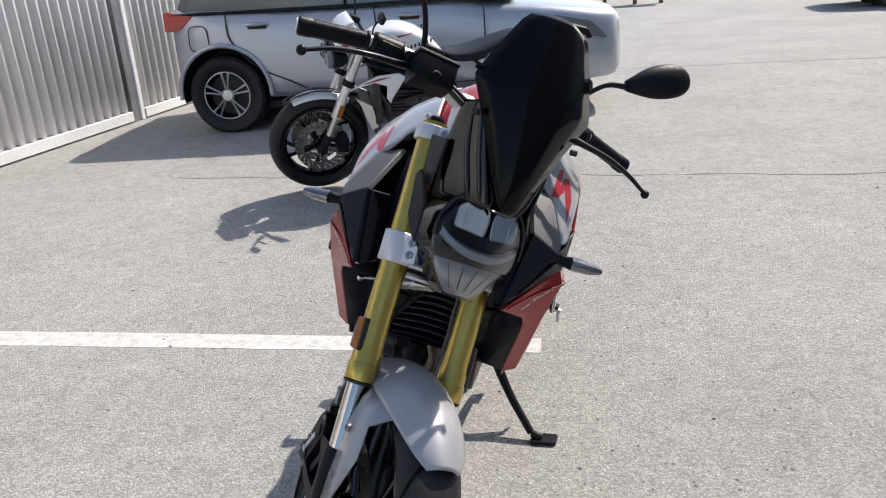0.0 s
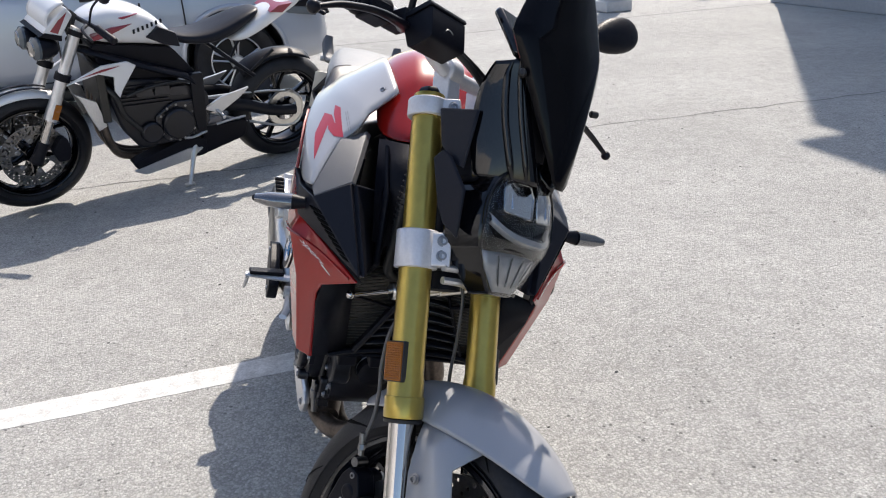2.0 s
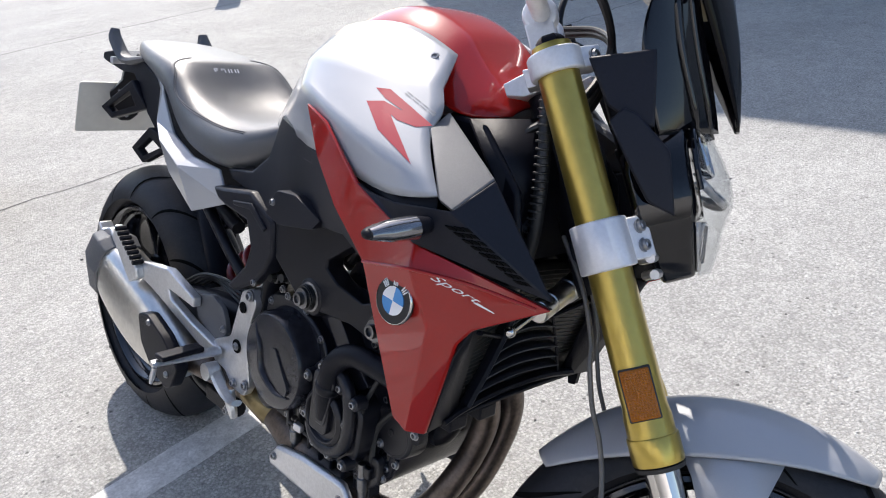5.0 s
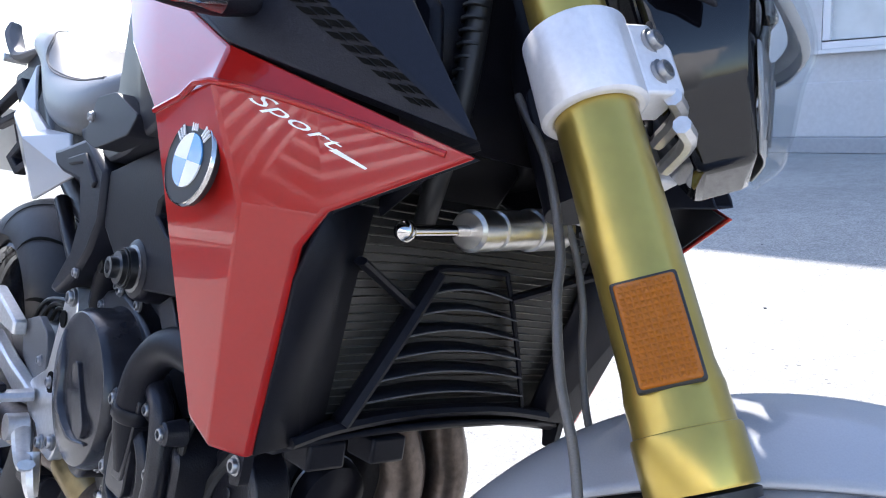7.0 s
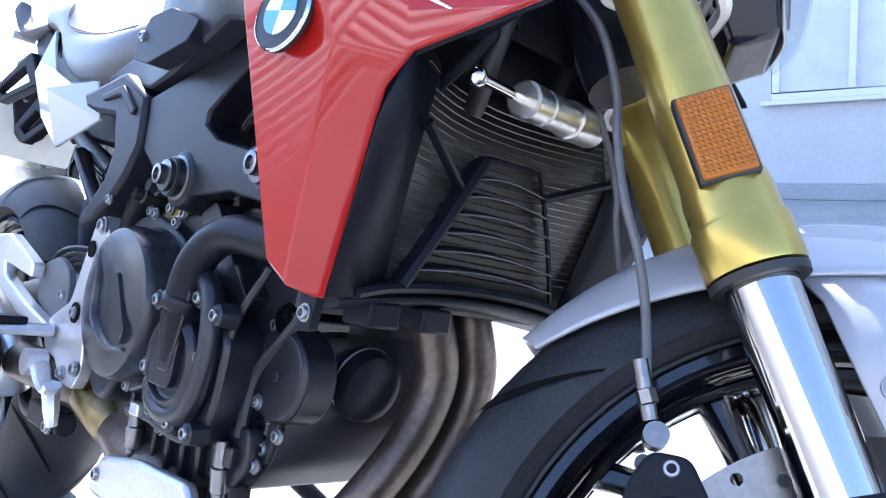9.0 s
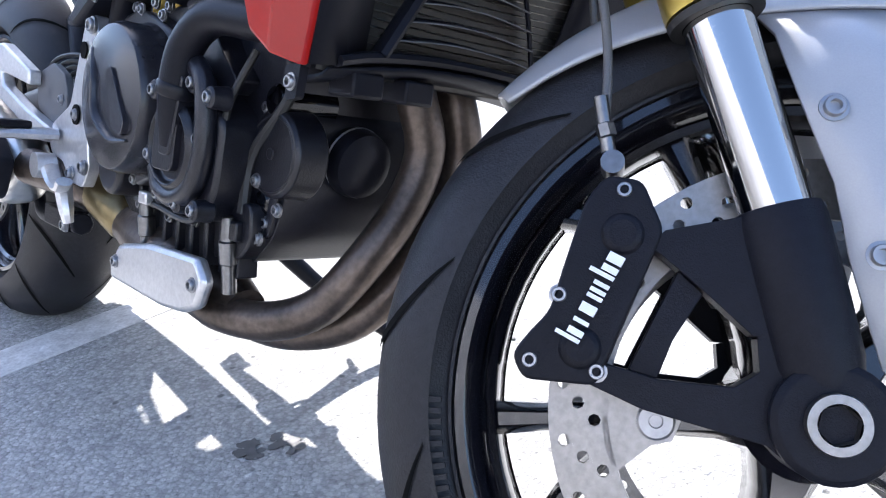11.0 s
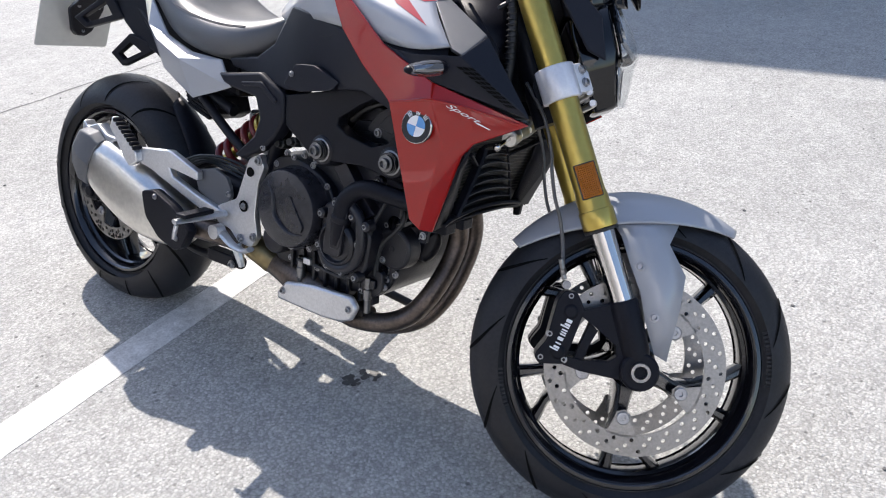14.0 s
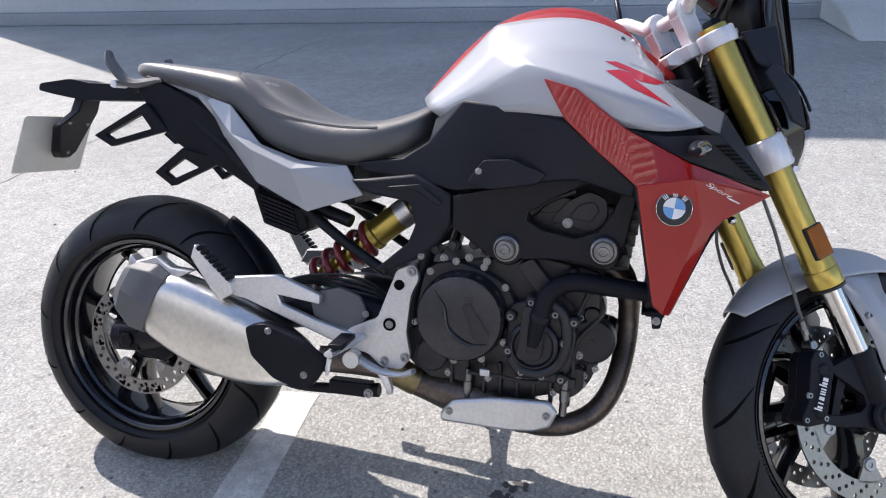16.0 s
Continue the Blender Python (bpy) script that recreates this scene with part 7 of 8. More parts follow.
# ---- exhaust ----
HEADS = (((0.985, -0.01, 0.545), (1.035, 0.0, 0.520), (1.057, 0.012, 0.468), (1.060, 0.026, 0.420), (1.057, 0.008, 0.362), (1.043, -0.030, 0.298), (1.012, -0.056, 0.248), (0.965, -0.085, 0.224), (0.905, -0.108, 0.222), (0.86, -0.11, 0.232)),
         ((0.985, 0.06, 0.545), (1.035, 0.062, 0.520), (1.058, 0.070, 0.468), (1.060, 0.083, 0.420), (1.058, 0.070, 0.362), (1.046, 0.035, 0.290), (1.015, -0.004, 0.232), (0.965, -0.040, 0.208), (0.905, -0.062, 0.206), (0.86, -0.07, 0.225)))
for pts in HEADS:
    bm = nb()
    tube(bm, pts, 0.0215, 18, 7)
    part("exhaust_header", bm, HEADER, bike, "heat-stained brown exhaust header")
bm = nb()
turned(bm, (0.93, -0.092, 0.226), (0.64, -0.100, 0.278), [(0, 0.026), (0.06, 0.030), (0.2, 0.040), (0.7, 0.040), (0.9, 0.030), (1, 0.026)], 24)
coll = part("exhaust_collector", bm, HEADER, bike, "dark exhaust collector")
bm = nb()
prism(bm, rounded([(0.712, 0.236), (0.736, 0.266), (0.815, 0.281), (0.925, 0.287), (0.944, 0.265), (0.930, 0.234), (0.900, 0.222), (0.852, 0.217), (0.715, 0.220)], 0.006), -0.152, -0.136)
sh = part("heat_shield", bm, ALU, coll, "brushed aluminium heat shield", bev=0.006)
bolt((0.732, -0.152, 0.244), (0, -1, 0), 0.0085, coll)
bolt((0.923, -0.152, 0.258), (0, -1, 0), 0.0085, coll)
bm = nb()
turned(bm, (0.655, -0.100, 0.275), (0.585, -0.118, 0.312), [(0, 0.026), (0.1, 0.030), (0.8, 0.030), (1, 0.027)], 22)
part("pipe_collar", bm, TITAN, bike, "bronze-coloured exhaust collar")
bm = nb()
tube(bm, [(0.60, -0.115, 0.305), (0.54, -0.140, 0.318), (0.46, -0.165, 0.325)], 0.026, 16, 5)
part("link_pipe", bm, HEADER, bike, "dark link pipe")
# silencer: oval can rising to the rear
def can(x, y, z, w, h, tilt, n=16, e=0.75):
    row = []
    for k in range(n):
        a = 2 * math.pi * k / n
        c, s = math.cos(a), math.sin(a)
        p, q = w * math.copysign(abs(c) ** e, c), h * math.copysign(abs(s) ** e, s)
        row.append((x - q * math.sin(tilt), y + p, z + q * math.cos(tilt)))
    return row


TL = radians(-25)
bm = nb()
loft(bm, [can(0.44, -0.158, 0.300, 0.036, 0.040, TL), can(0.38, -0.160, 0.312, 0.046, 0.066, TL), can(0.31, -0.163, 0.330, 0.052, 0.086, TL), can(0.22, -0.168, 0.362, 0.053, 0.094, TL), can(0.13, -0.172, 0.402, 0.051, 0.082, TL), can(0.085, -0.174, 0.420, 0.048, 0.072, TL)])
muf = part("silencer", bm, STEEL, bike, "brushed steel silencer", sub=2)
bm = nb()
loft(bm, [can(0.108, -0.173, 0.410, 0.053, 0.080, TL, 8), can(0.078, -0.174, 0.424, 0.056, 0.086, TL, 8), can(0.036, -0.174, 0.442, 0.046, 0.066, TL, 8), can(0.016, -0.174, 0.450, 0.030, 0.046, TL, 8)])
part("silencer_cap", bm, GRAPHITE, muf, "grey faceted silencer end cap", bev=0.003, sharp=20)
bm = nb()
prism(bm, [(0.041, 0.511), (0.056, 0.496), (0.102, 0.511), (0.135, 0.489), (0.183, 0.485), (0.140, 0.462), (0.095, 0.440), (0.060, 0.470), (0.034, 0.490)], -0.190, -0.160)
part("silencer_bracket", bm, ALU, muf, "bright angular silencer bracket", bev=0.003)
bm = nb()
prism(bm, rounded([(0.323, 0.391), (0.365, 0.402), (0.435, 0.378), (0.498, 0.334), (0.468, 0.284), (0.447, 0.274), (0.386, 0.290), (0.336, 0.333)], 0.010), -0.222, -0.196)
hs = part("silencer_guard", bm, BLACK, muf, "black plastic heat guard", bev=0.008)
for x, z in ((0.375, 0.388), (0.452, 0.306)):
    bolt((x, -0.222, z), (0, -1, 0), 0.0075, muf)

# ---- rear suspension ----
for s in (-1, 1):
    bm = nb()
    tube(bm, [(0.60, s * 0.085, 0.40), (0.45, s * 0.100, 0.415), (0.25, s * 0.118, 0.375), (0.05, s * 0.125, 0.320), (-0.045, s * 0.125, 0.309)], [0.030, 0.032, 0.030, 0.028, 0.026], 12, 5, flat=1.25)
    arm = part("swingarm", bm, FRAMEM, bike, "black aluminium swingarm")
    bm = nb()
    box(bm, (0.0, s * 0.140, 0.311), (0.052, 0.022, 0.046))
    cyl(bm, (0, s * 0.140, 0.311), (0, s * 0.160, 0.311), 0.017, segs=6)
    part("chain_adjuster", bm, BLACK, arm, "square axle adjuster", bev=0.003)
bm = nb()
box(bm, (0.40, 0, 0.415), (0.06, 0.20, 0.05))
part("swingarm_bridge", bm, FRAMEM, bike, bev=0.01)
bm = nb()
prism(bm, rounded([(0.01, 0.335), (0.085, 0.335), (0.10, 0.30), (0.075, 0.262), (0.01, 0.272)], 0.008), -0.128, -0.098)
part("rear_caliper", bm, BLACK, bike, "black rear brake caliper", bev=0.004)
S0, S1 = Vector((0.625, -0.015, 0.645)), Vector((0.385, -0.03, 0.455))
bm = nb()
turned(bm, S0, S1, [(0, 0.016), (0.12, 0.016), (0.13, 0.030), (0.40, 0.030), (0.41, 0.034), (0.45, 0.034), (0.46, 0.018), (0.95, 0.012), (1, 0.016)], 26)
shock = part("shock_absorber", bm, GOLD, bike, "gold-bodied rear shock absorber")
bm = nb()
m, n = along(S0, S1)
tube(bm, [m @ Vector((0.031 * math.cos(2 * math.pi * 4.6 * t), n * (0.42 + 0.52 * t), 0.031 * math.sin(2 * math.pi * 4.6 * t))) for t in (k / 90 for k in range(91))], 0.0090, 10, 1)
part("coil_spring", bm, SPRING, shock, "dark red coil spring")
bm = nb()
turned(bm, S0 + (S1 - S0) * 0.10, S0 + (S1 - S0) * 0.20, [(0, 0.031), (1, 0.031)], 26)
part("shock_collar", bm, ALU, shock)
bm = nb()
rows = []
for k in range(8):
    a = radians(22 + 36 * k / 7)
    wide = 0.046 * (1 - 0.55 * (k / 7) ** 2)
    rows.append([((0.330 - 0.016 * f * f) * math.cos(a), wide * f, 0.302 + (0.330 - 0.030 * f * f) * math.sin(a)) for f in (-1, -0.6, 0, 0.6, 1)])
sheet(bm, rows)
part("hugger", bm, BLACK, bike, "black rear wheel hugger", solid=0.004, sub=1)
for k in range(4):
    bm = nb()
    tube(bm, [(0.30 - 0.01 * k, -0.07 - 0.01 * k, 0.42), (0.40, -0.09 - 0.008 * k, 0.462 + 0.006 * k), (0.52, -0.10, 0.452 + 0.01 * k), (0.60, -0.08, 0.43)], 0.0035, 6, 6)
    part("rear_cable", bm, CABLE, bike)

# ---- footrests ----
for s in (-1, 1):
    bm = nb()
    P = [(0.652, 0.535), (0.618, 0.520), (0.580, 0.420), (0.520, 0.392), (0.505, 0.372), (0.520, 0.350), (0.560, 0.345), (0.590, 0.320), (0.632, 0.318), (0.650, 0.345), (0.640, 0.395), (0.648, 0.470), (0.664, 0.505)]
    prism(bm, rounded(P, 0.008), s * 0.158, s * 0.142)
    pl = part("footrest_plate", bm, ALU, bike, "silver cast footrest plate", bev=0.003)
    # black discs on the plate paint the dark of its two holes
    for x, z, r in ((0.624, 0.490, 0.0105), (0.606, 0.409, 0.013)):
        bm = nb()
        cyl(bm, (x, s * 0.1585, z), (x, s * 0.1605, z), r, segs=18)
        part("plate_hole_shade", bm, RECESS_SHADE, pl)
    for x, z, r in ((0.650, 0.520, 0.011), (0.606, 0.409, 0.008), (0.598, 0.333, 0.009), (0.640, 0.345, 0.010), (0.556, 0.425, 0.007)):
        bolt((x, s * 0.1605, z), (0, s, 0), r, pl)
    # pillion arm
    bm = nb()
    prism(bm, [(0.255, 0.450), (0.275, 0.483), (0.376, 0.493), (0.462, 0.458), (0.462, 0.438), (0.375, 0.453), (0.385, 0.433), (0.456, 0.405), (0.541, 0.380), (0.512, 0.364), (0.486, 0.367), (0.313, 0.438), (0.281, 0.446)], s * 0.192, s * 0.174)
    slanted(bm, 0.30, -s * 0.12)
    arm = part("pillion_arm", bm, ALU, bike, "cast silver pillion footrest arm", bev=0.003)
    bm = nb()
    prism(bm, rounded([(0.429, 0.454), (0.497, 0.472), (0.539, 0.458), (0.551, 0.436), (0.555, 0.414), (0.522, 0.381), (0.504, 0.385), (0.442, 0.408)], 0.006), s * 0.152, s * 0.142)
    part("heel_guard", bm, GRAPHITE, bike, "grey cast heel guard", bev=0.003)
    bm = nb()
    prism(bm, [(0.214, 0.549), (0.234, 0.528), (0.286, 0.474), (0.290, 0.452), (0.264, 0.437), (0.248, 0.456), (0.206, 0.522)], s * 0.215, s * 0.197)
    slanted(bm, 0.26, -s * 0.18)
    pp = part("pillion_peg", bm, ALU, bike, "folded pillion footrest", bev=0.003)
    for k in range(8):
        bm = nb()
        f = (k + 0.5) / 8
        box(bm, (0.220 + 0.066 * f, s * (0.214 - 0.011 * f), 0.546 - 0.066 * f), (0.009, 0.024, 0.009), Matrix.Rotation(radians(45), 4, "Y"))
        part("peg_rubber", bm, BLACK, pp, bev=0.002)
    # rider peg
    bm = nb()
    tube(bm, [(0.545, s * 0.160, 0.378), (0.538, s * 0.215, 0.376), (0.530, s * 0.285, 0.374)], [0.014, 0.013, 0.010], 8, 3, flat=0.6)
    turned(bm, (0.531, s * 0.280, 0.366), (0.528, s * 0.286, 0.335), [(0, 0.005), (0.6, 0.005), (1, 0.003)], 8)
    rp = part("rider_peg", bm, ALU, bike, "silver rider footrest with a feeler")
    bm = nb()
    box(bm, (0.537, s * 0.235, 0.388), (0.030, 0.085, 0.010), Matrix.Rotation(radians(-s * 5), 4, "Z"))
    part("peg_pad", bm, BLACK, rp, bev=0.003)
# brake pedal
bm = nb()
tube(bm, [(0.535, -0.165, 0.338), (0.59, -0.176, 0.318), (0.64, -0.186, 0.318), (0.668, -0.192, 0.330)], [0.014, 0.011, 0.009, 0.010], 8, 5, flat=0.6)
tube(bm, [(0.595, -0.168, 0.318), (0.610, -0.168, 0.288), (0.612, -0.165, 0.270)], [0.012, 0.010, 0.007], 8, 3)
part("brake_pedal", bm, ALU, bike, "silver rear brake pedal")
bm = nb()
cyl(bm, (0.535, -0.160, 0.335), (0.535, -0.185, 0.335), 0.017, segs=18)
part("pedal_pivot", bm, ALU, bike)
bm = nb()
tube(bm, [(0.58, -0.135, 0.262), (0.48, -0.13, 0.252), (0.38, -0.12, 0.246), (0.30, -0.10, 0.262)], [0.016, 0.012, 0.010, 0.009], 8, 5)
box(bm, (0.52, -0.135, 0.262), (0.09, 0.03, 0.03))
part("master_cylinder", bm, BLACK, bike, "black rear brake cylinder and link", bev=0.003)
bolt((0.562, -0.152, 0.258), (0, -1, 0), 0.010, bike)
# side stand
bm = nb()
tube(bm, [(0.62, 0.10, 0.27), (0.70, 0.20, 0.17), (0.775, 0.295, 0.105)], [0.016, 0.012, 0.011], 10, 4)
tube(bm, [(0.64, 0.09, 0.28), (0.62, 0.13, 0.235), (0.66, 0.17, 0.21)], 0.004, 6, 4)
st = part("side_stand", bm, FRAMEM, bike, "black steel side stand")
bm = nb()
foot = BIKE.inverted() @ Matrix.Translation((0.555, 1.690, 0.006))
prism(bm, rounded([(-0.035, -0.022), (0.035, -0.026), (0.042, 0.02), (-0.03, 0.026)], 0.01), -0.005, 0.005, foot @ Matrix.Rotation(radians(-90), 4, "X"))
tube(bm, [(0.775, 0.295, 0.105), BIKE.inverted() @ Vector((0.552, 1.690, 0.010))], [0.011, 0.013], 8, 1)
part("stand_foot", bm, FRAMEM, st, "flat stand foot", bev=0.002)

# ---- tail end: carrier, plate, hangers ----
bm = nb()
prism(bm, rounded([(-0.300, 0.846), (-0.296, 0.862), (-0.214, 0.874), (-0.161, 0.866), (-0.02, 0.862), (0.01, 0.830), (-0.180, 0.826), (-0.270, 0.840)], 0.006), -0.042, 0.042)
tube(bm, [(-0.11, 0, 0.85), (-0.02, -0.04, 0.845), (0.06, -0.05, 0.84)], 0.010, 8, 3)
tail = part("tail_bracket", bm, BLACK, bike, "black tail lamp and plate bracket", bev=0.004)
bm = nb()
rings = [[(x, -w, z), (x, w, z), (x - 0.03, w * 0.8, z - 0.0), (x - 0.03, -w * 0.8, z)] for x, w, z in ((-0.185, 0.030, 0.84), (-0.200, 0.034, 0.80), (-0.238, 0.052, 0.765), (-0.262, 0.030, 0.705), (-0.268, 0.012, 0.690))]
loft(bm, rings)
part("plate_holder", bm, BLACK, tail, "", bev=0.004)
for y, z in ((-0.03, 0.775), (0.03, 0.772), (0, 0.705)):
    bolt((-0.228 - (0.775 - z) * 0.5, y, z), (0.94, 0, 0.3), 0.0055, tail)
bm = nb()
d = Vector((-0.046, 0, -0.128)).normalized()
mm = Matrix.Translation((-0.300, 0, 0.727)) @ Matrix((Vector((0, 1, 0)), d.cross(Vector((0, 1, 0))), -d)).transposed().to_4x4()
prism(bm, rounded([(-0.110, -0.076), (0.110, -0.076), (0.110, 0.064), (-0.110, 0.064)], 0.008), -0.0012, 0.0012, mm)
part("number_plate", bm, PLATEM, tail, "blank pale number plate")
for s in (-1, 1):
    bm = nb()
    tube(bm, [(0.06, s * 0.085, 0.875), (-0.01, s * 0.100, 0.866), (-0.05, s * 0.108, 0.905), (-0.058, s * 0.106, 0.930)], [0.012, 0.018, 0.018, 0.011], 8, 5, flat=0.6)
    part("grab_handle", bm, GRAPHITE, bike, "grey grab handle")
    for outer, inner in (([(0.030, 0.826), (0.075, 0.768), (-0.046, 0.729), (-0.082, 0.752)], [(0.018, 0.800), (0.038, 0.770), (-0.040, 0.744), (-0.058, 0.755)]),
                         ([(0.115, 0.733), (0.205, 0.709), (0.092, 0.650), (0.056, 0.679)], [(0.117, 0.711), (0.148, 0.692), (0.095, 0.666), (0.078, 0.680)])):
        bm = nb()
        framed(bm, outer, inner, s * 0.088, s * 0.106)
        slanted(bm, outer[0][0], -s * 0.25)
        part("luggage_hook", bm, BLACK, bike, "black flat luggage loop", bev=0.003)
bm = nb()
cyl(bm, (-0.035, -0.085, 0.862), (-0.035, -0.125, 0.862), 0.008, segs=12)
part("rear_signal_stub", bm, ALU, bike)

# ---- the second motorcycle, behind ----
H2 = Vector((-0.943, -0.333, 0)).normalized()
L2 = Vector((-H2.y, H2.x, 0))
A2 = radians(11)
TRI = Matrix.Translation((0.40, 4.735, 0)) @ Matrix((H2, L2 * math.cos(A2) - UP * math.sin(A2), L2 * math.sin(A2) + UP * math.cos(A2))).transposed().to_4x4()
tri = thing("motorcycle", "white and black street motorcycle with red stripes on its side stand", "motorcycle", TRI)
RK2 = radians(25)
FX = Vector((math.cos(RK2), 0, math.sin(RK2)))
AX2 = Vector((-math.sin(RK2), 0, math.cos(RK2)))
L2K = radians(8)
ST2 = Matrix.Translation((1.30, 0, 0.30)) @ Matrix((math.cos(L2K) * FX + math.sin(L2K) * SIDE, -math.sin(L2K) * FX + math.cos(L2K) * SIDE, AX2)).transposed().to_4x4()
R2, F2 = Matrix.Translation((0, 0, 0.308)), ST2 @ Matrix.Translation((0.040, 0, 0.0))
WHITE2 = mat("white_paint", (0.74, 0.745, 0.76), 0.3, 0.0, 0.9, 0.02, 300, stain=0.03)
DKRED = mat("dark_red_stripe", (0.26, 0.012, 0.03), 0.3, 0, 0.7)
w2 = wheel("rear_wheel", tri, R2, 0.306, 0.176, 0.220, 0.14, 5, 0.05, 0.14, "black cast rear wheel", GLOSS, 0.1)
w3 = wheel("front_wheel", tri, F2, 0.298, 0.122, 0.220, 0.094, 5, 0.042, 0.12, "black cast front wheel", GLOSS, 0.5)
brake_disc(w2, R2, 0.07, 0.11, 0.075, 5, 18, seat_r=0.055)
for y in (-0.068, 0.068):
    brake_disc(w3, F2, y, 0.155, 0.108, 6, 26, seat_r=0.082)
for s in (-1, 1):
    bm = nb()
    turned(bm, (0.032, s * 0.10, 0.20), (0.032, s * 0.10, 0.66), [(0, 0.030), (0.06, 0.031), (0.3, 0.026), (1, 0.026)], 24)
    leg = part("fork_tube", bm, ALU, tri, "silver upside-down fork tube", ST2)
    bm = nb()
    cyl(bm, (0.032, s * 0.10, 0.05), (0.032, s * 0.10, 0.21), 0.021, segs=20)
    part("stanchion", bm, CHROME, leg, m=ST2)
    bm = nb()
    turned(bm, (0.032, s * 0.10, 0.085), (0.040, s * 0.10, -0.03), [(0, 0.027), (0.6, 0.028), (0.9, 0.034), (1, 0.026)], 18)
    prism(bm, rounded([(-0.03, 0.12), (-0.015, 0.05), (-0.06, 0.0), (-0.11, 0.02), (-0.10, 0.08), (-0.06, 0.13)], 0.012), s * 0.075, s * 0.115)
    part("axle_holder", bm, BLACK, leg, m=ST2, bev=0.003)
    bm = nb()
    box(bm, (0.025, s * 0.127, 0.25), (0.030, 0.008, 0.075))
    part("reflector", bm, ORANGE, leg, "amber fork reflector", ST2, bev=0.002)
    bm = nb()
    lathe(bm, [(0.026, 0), (0.036, 0.001), (0.036, 0.034), (0.026, 0.035)], 24, along((0.032, s * 0.10, 0.40), (0.032, s * 0.10, 0.5))[0], closed=True)
    part("fork_clamp", bm, BLACK, leg, m=ST2)
    bm = nb()
    lathe(bm, [(0.026, 0), (0.034, 0.001), (0.034, 0.026), (0.026, 0.027)], 24, along((0.032, s * 0.10, 0.62), (0.032, s * 0.10, 0.7))[0], closed=True)
    part("fork_clamp", bm, BLACK, leg, m=ST2)
    # grips, bar-end mirrors
    bm = nb()
    turned(bm, (-0.02, s * 0.36, 0.69), (0.0, s * 0.22, 0.70), [(0, 0.014), (0.05, 0.018), (1, 0.017)], 16)
    part("grip", bm, BLACK, tri, "black rubber grip", ST2)
    bm = nb()
    tube(bm, [(0.03, s * 0.17, 0.69), (0.07, s * 0.24, 0.675), (0.065, s * 0.34, 0.66)], [0.010, 0.007, 0.006], 8, 5)
    part("hand_lever", bm, FRAMEM, tri, m=ST2)
    bm = nb()
    tube(bm, [(0.02, s * 0.18, 0.70), (0.05, s * 0.22, 0.78), (0.05, s * 0.26, 0.84)], 0.005, 8, 4)
    stem = part("mirror_stem", bm, FRAMEM, tri, m=ST2)
    bm = nb()
    loft(bm, [[(0.05 + b * math.cos(q), s * y, 0.855 + a * math.sin(q)) for q in (2 * math.pi * k / 10 for k in range(10))] for y, a, b in ((0.235, 0.012, 0.008), (0.25, 0.032, 0.016), (0.31, 0.036, 0.016), (0.345, 0.018, 0.008))])
    part("mirror_housing", bm, BLACK, stem, "black mirror housing", ST2, sub=1)
bm = nb()
tube(bm, [(-0.02, -0.36, 0.69), (0.005, -0.2, 0.70), (0.01, 0, 0.69), (0.005, 0.2, 0.70), (-0.02, 0.36, 0.69)], 0.011, 10, 6)
box(bm, (0.04, -0.17, 0.715), (0.05, 0.06, 0.035))
part("handlebar", bm, FRAMEM, tri, "black handlebar", ST2)
bm = nb()
rows = []
for k in range(11):
    t = k / 10
    a = radians(38 + 66 * t)
    wd = 0.062 * math.sin(math.pi * min(0.12 + t * 0.8, 1)) ** 0.4
    rows.append([(0.04 + (0.318 - 0.03 * abs(f) ** 2.4) * math.cos(a), wd * f, (0.318 - 0.03 * abs(f) ** 2.4) * math.sin(a)) for f in (-1, -0.6, 0, 0.6, 1)])
sheet(bm, rows)
fen = part("front_mudguard", bm, WHITE2, tri, "white striped front mudguard", ST2, solid=0.003, sub=1)
for f in (-0.35, 0.35):
    bm = nb()
    sheet(bm, [[(0.04 + 0.3225 * math.cos(a), 0.07 * f + d, 0.3225 * math.sin(a)) for d in (-0.010, 0.010)] for a in (radians(30 + 60 * k / 8) for k in range(9))])
    part("mudguard_stripe", bm, TRIM, fen, "dark stripe", ST2, solid=0.002)
# twin lamps and the small screen
for s in (-1, 1):
    bm = nb()
    m2, n2 = along((0.075, s * 0.070, 0.545), (0.180, s * 0.080, 0.508))
    loft(bm, [[m2 @ Vector((a * math.cos(q), n2 * f, b * math.sin(q))) for q in (2 * math.pi * k / 14 for k in range(14))] for f, a, b in ((0, 0.028, 0.026), (0.3, 0.054, 0.048), (0.8, 0.066, 0.056), (0.95, 0.063, 0.053))])
    lh = part("headlamp_shell", bm, BLACK, tri, "black round headlamp shell", ST2, sub=1)
    bm = nb()
    lathe(bm, [(0.0001, n2 + 0.018), (0.030, n2 + 0.013), (0.054, n2 - 0.004), (0.055, n2 - 0.02)], 24, m2 @ Matrix.Diagonal((1.05, 1, 0.95, 1)))
    part("headlamp_glass", bm, PANE, lh, "clear headlamp glass", ST2)
    bm = nb()
    lathe(bm, [(0.0001, n2 + 0.0205), (0.034, n2 + 0.0145), (0.035, n2 + 0.010)], 20, m2)
    part("headlamp_bulb", bm, CHROME, lh, m=ST2)
bm = nb()
sheet(bm, [[(0.10 + du, y, z) for y in (-0.105, -0.06, 0, 0.06, 0.105)] for z, du in ((0.585, 0.02), (0.62, 0.065), (0.665, 0.078), (0.71, 0.060), (0.75, 0.02))])
scr = part("fly_screen", bm, WHITE2, tri, "white and red fly screen", ST2, solid=0.01, sub=1)
bm = nb()
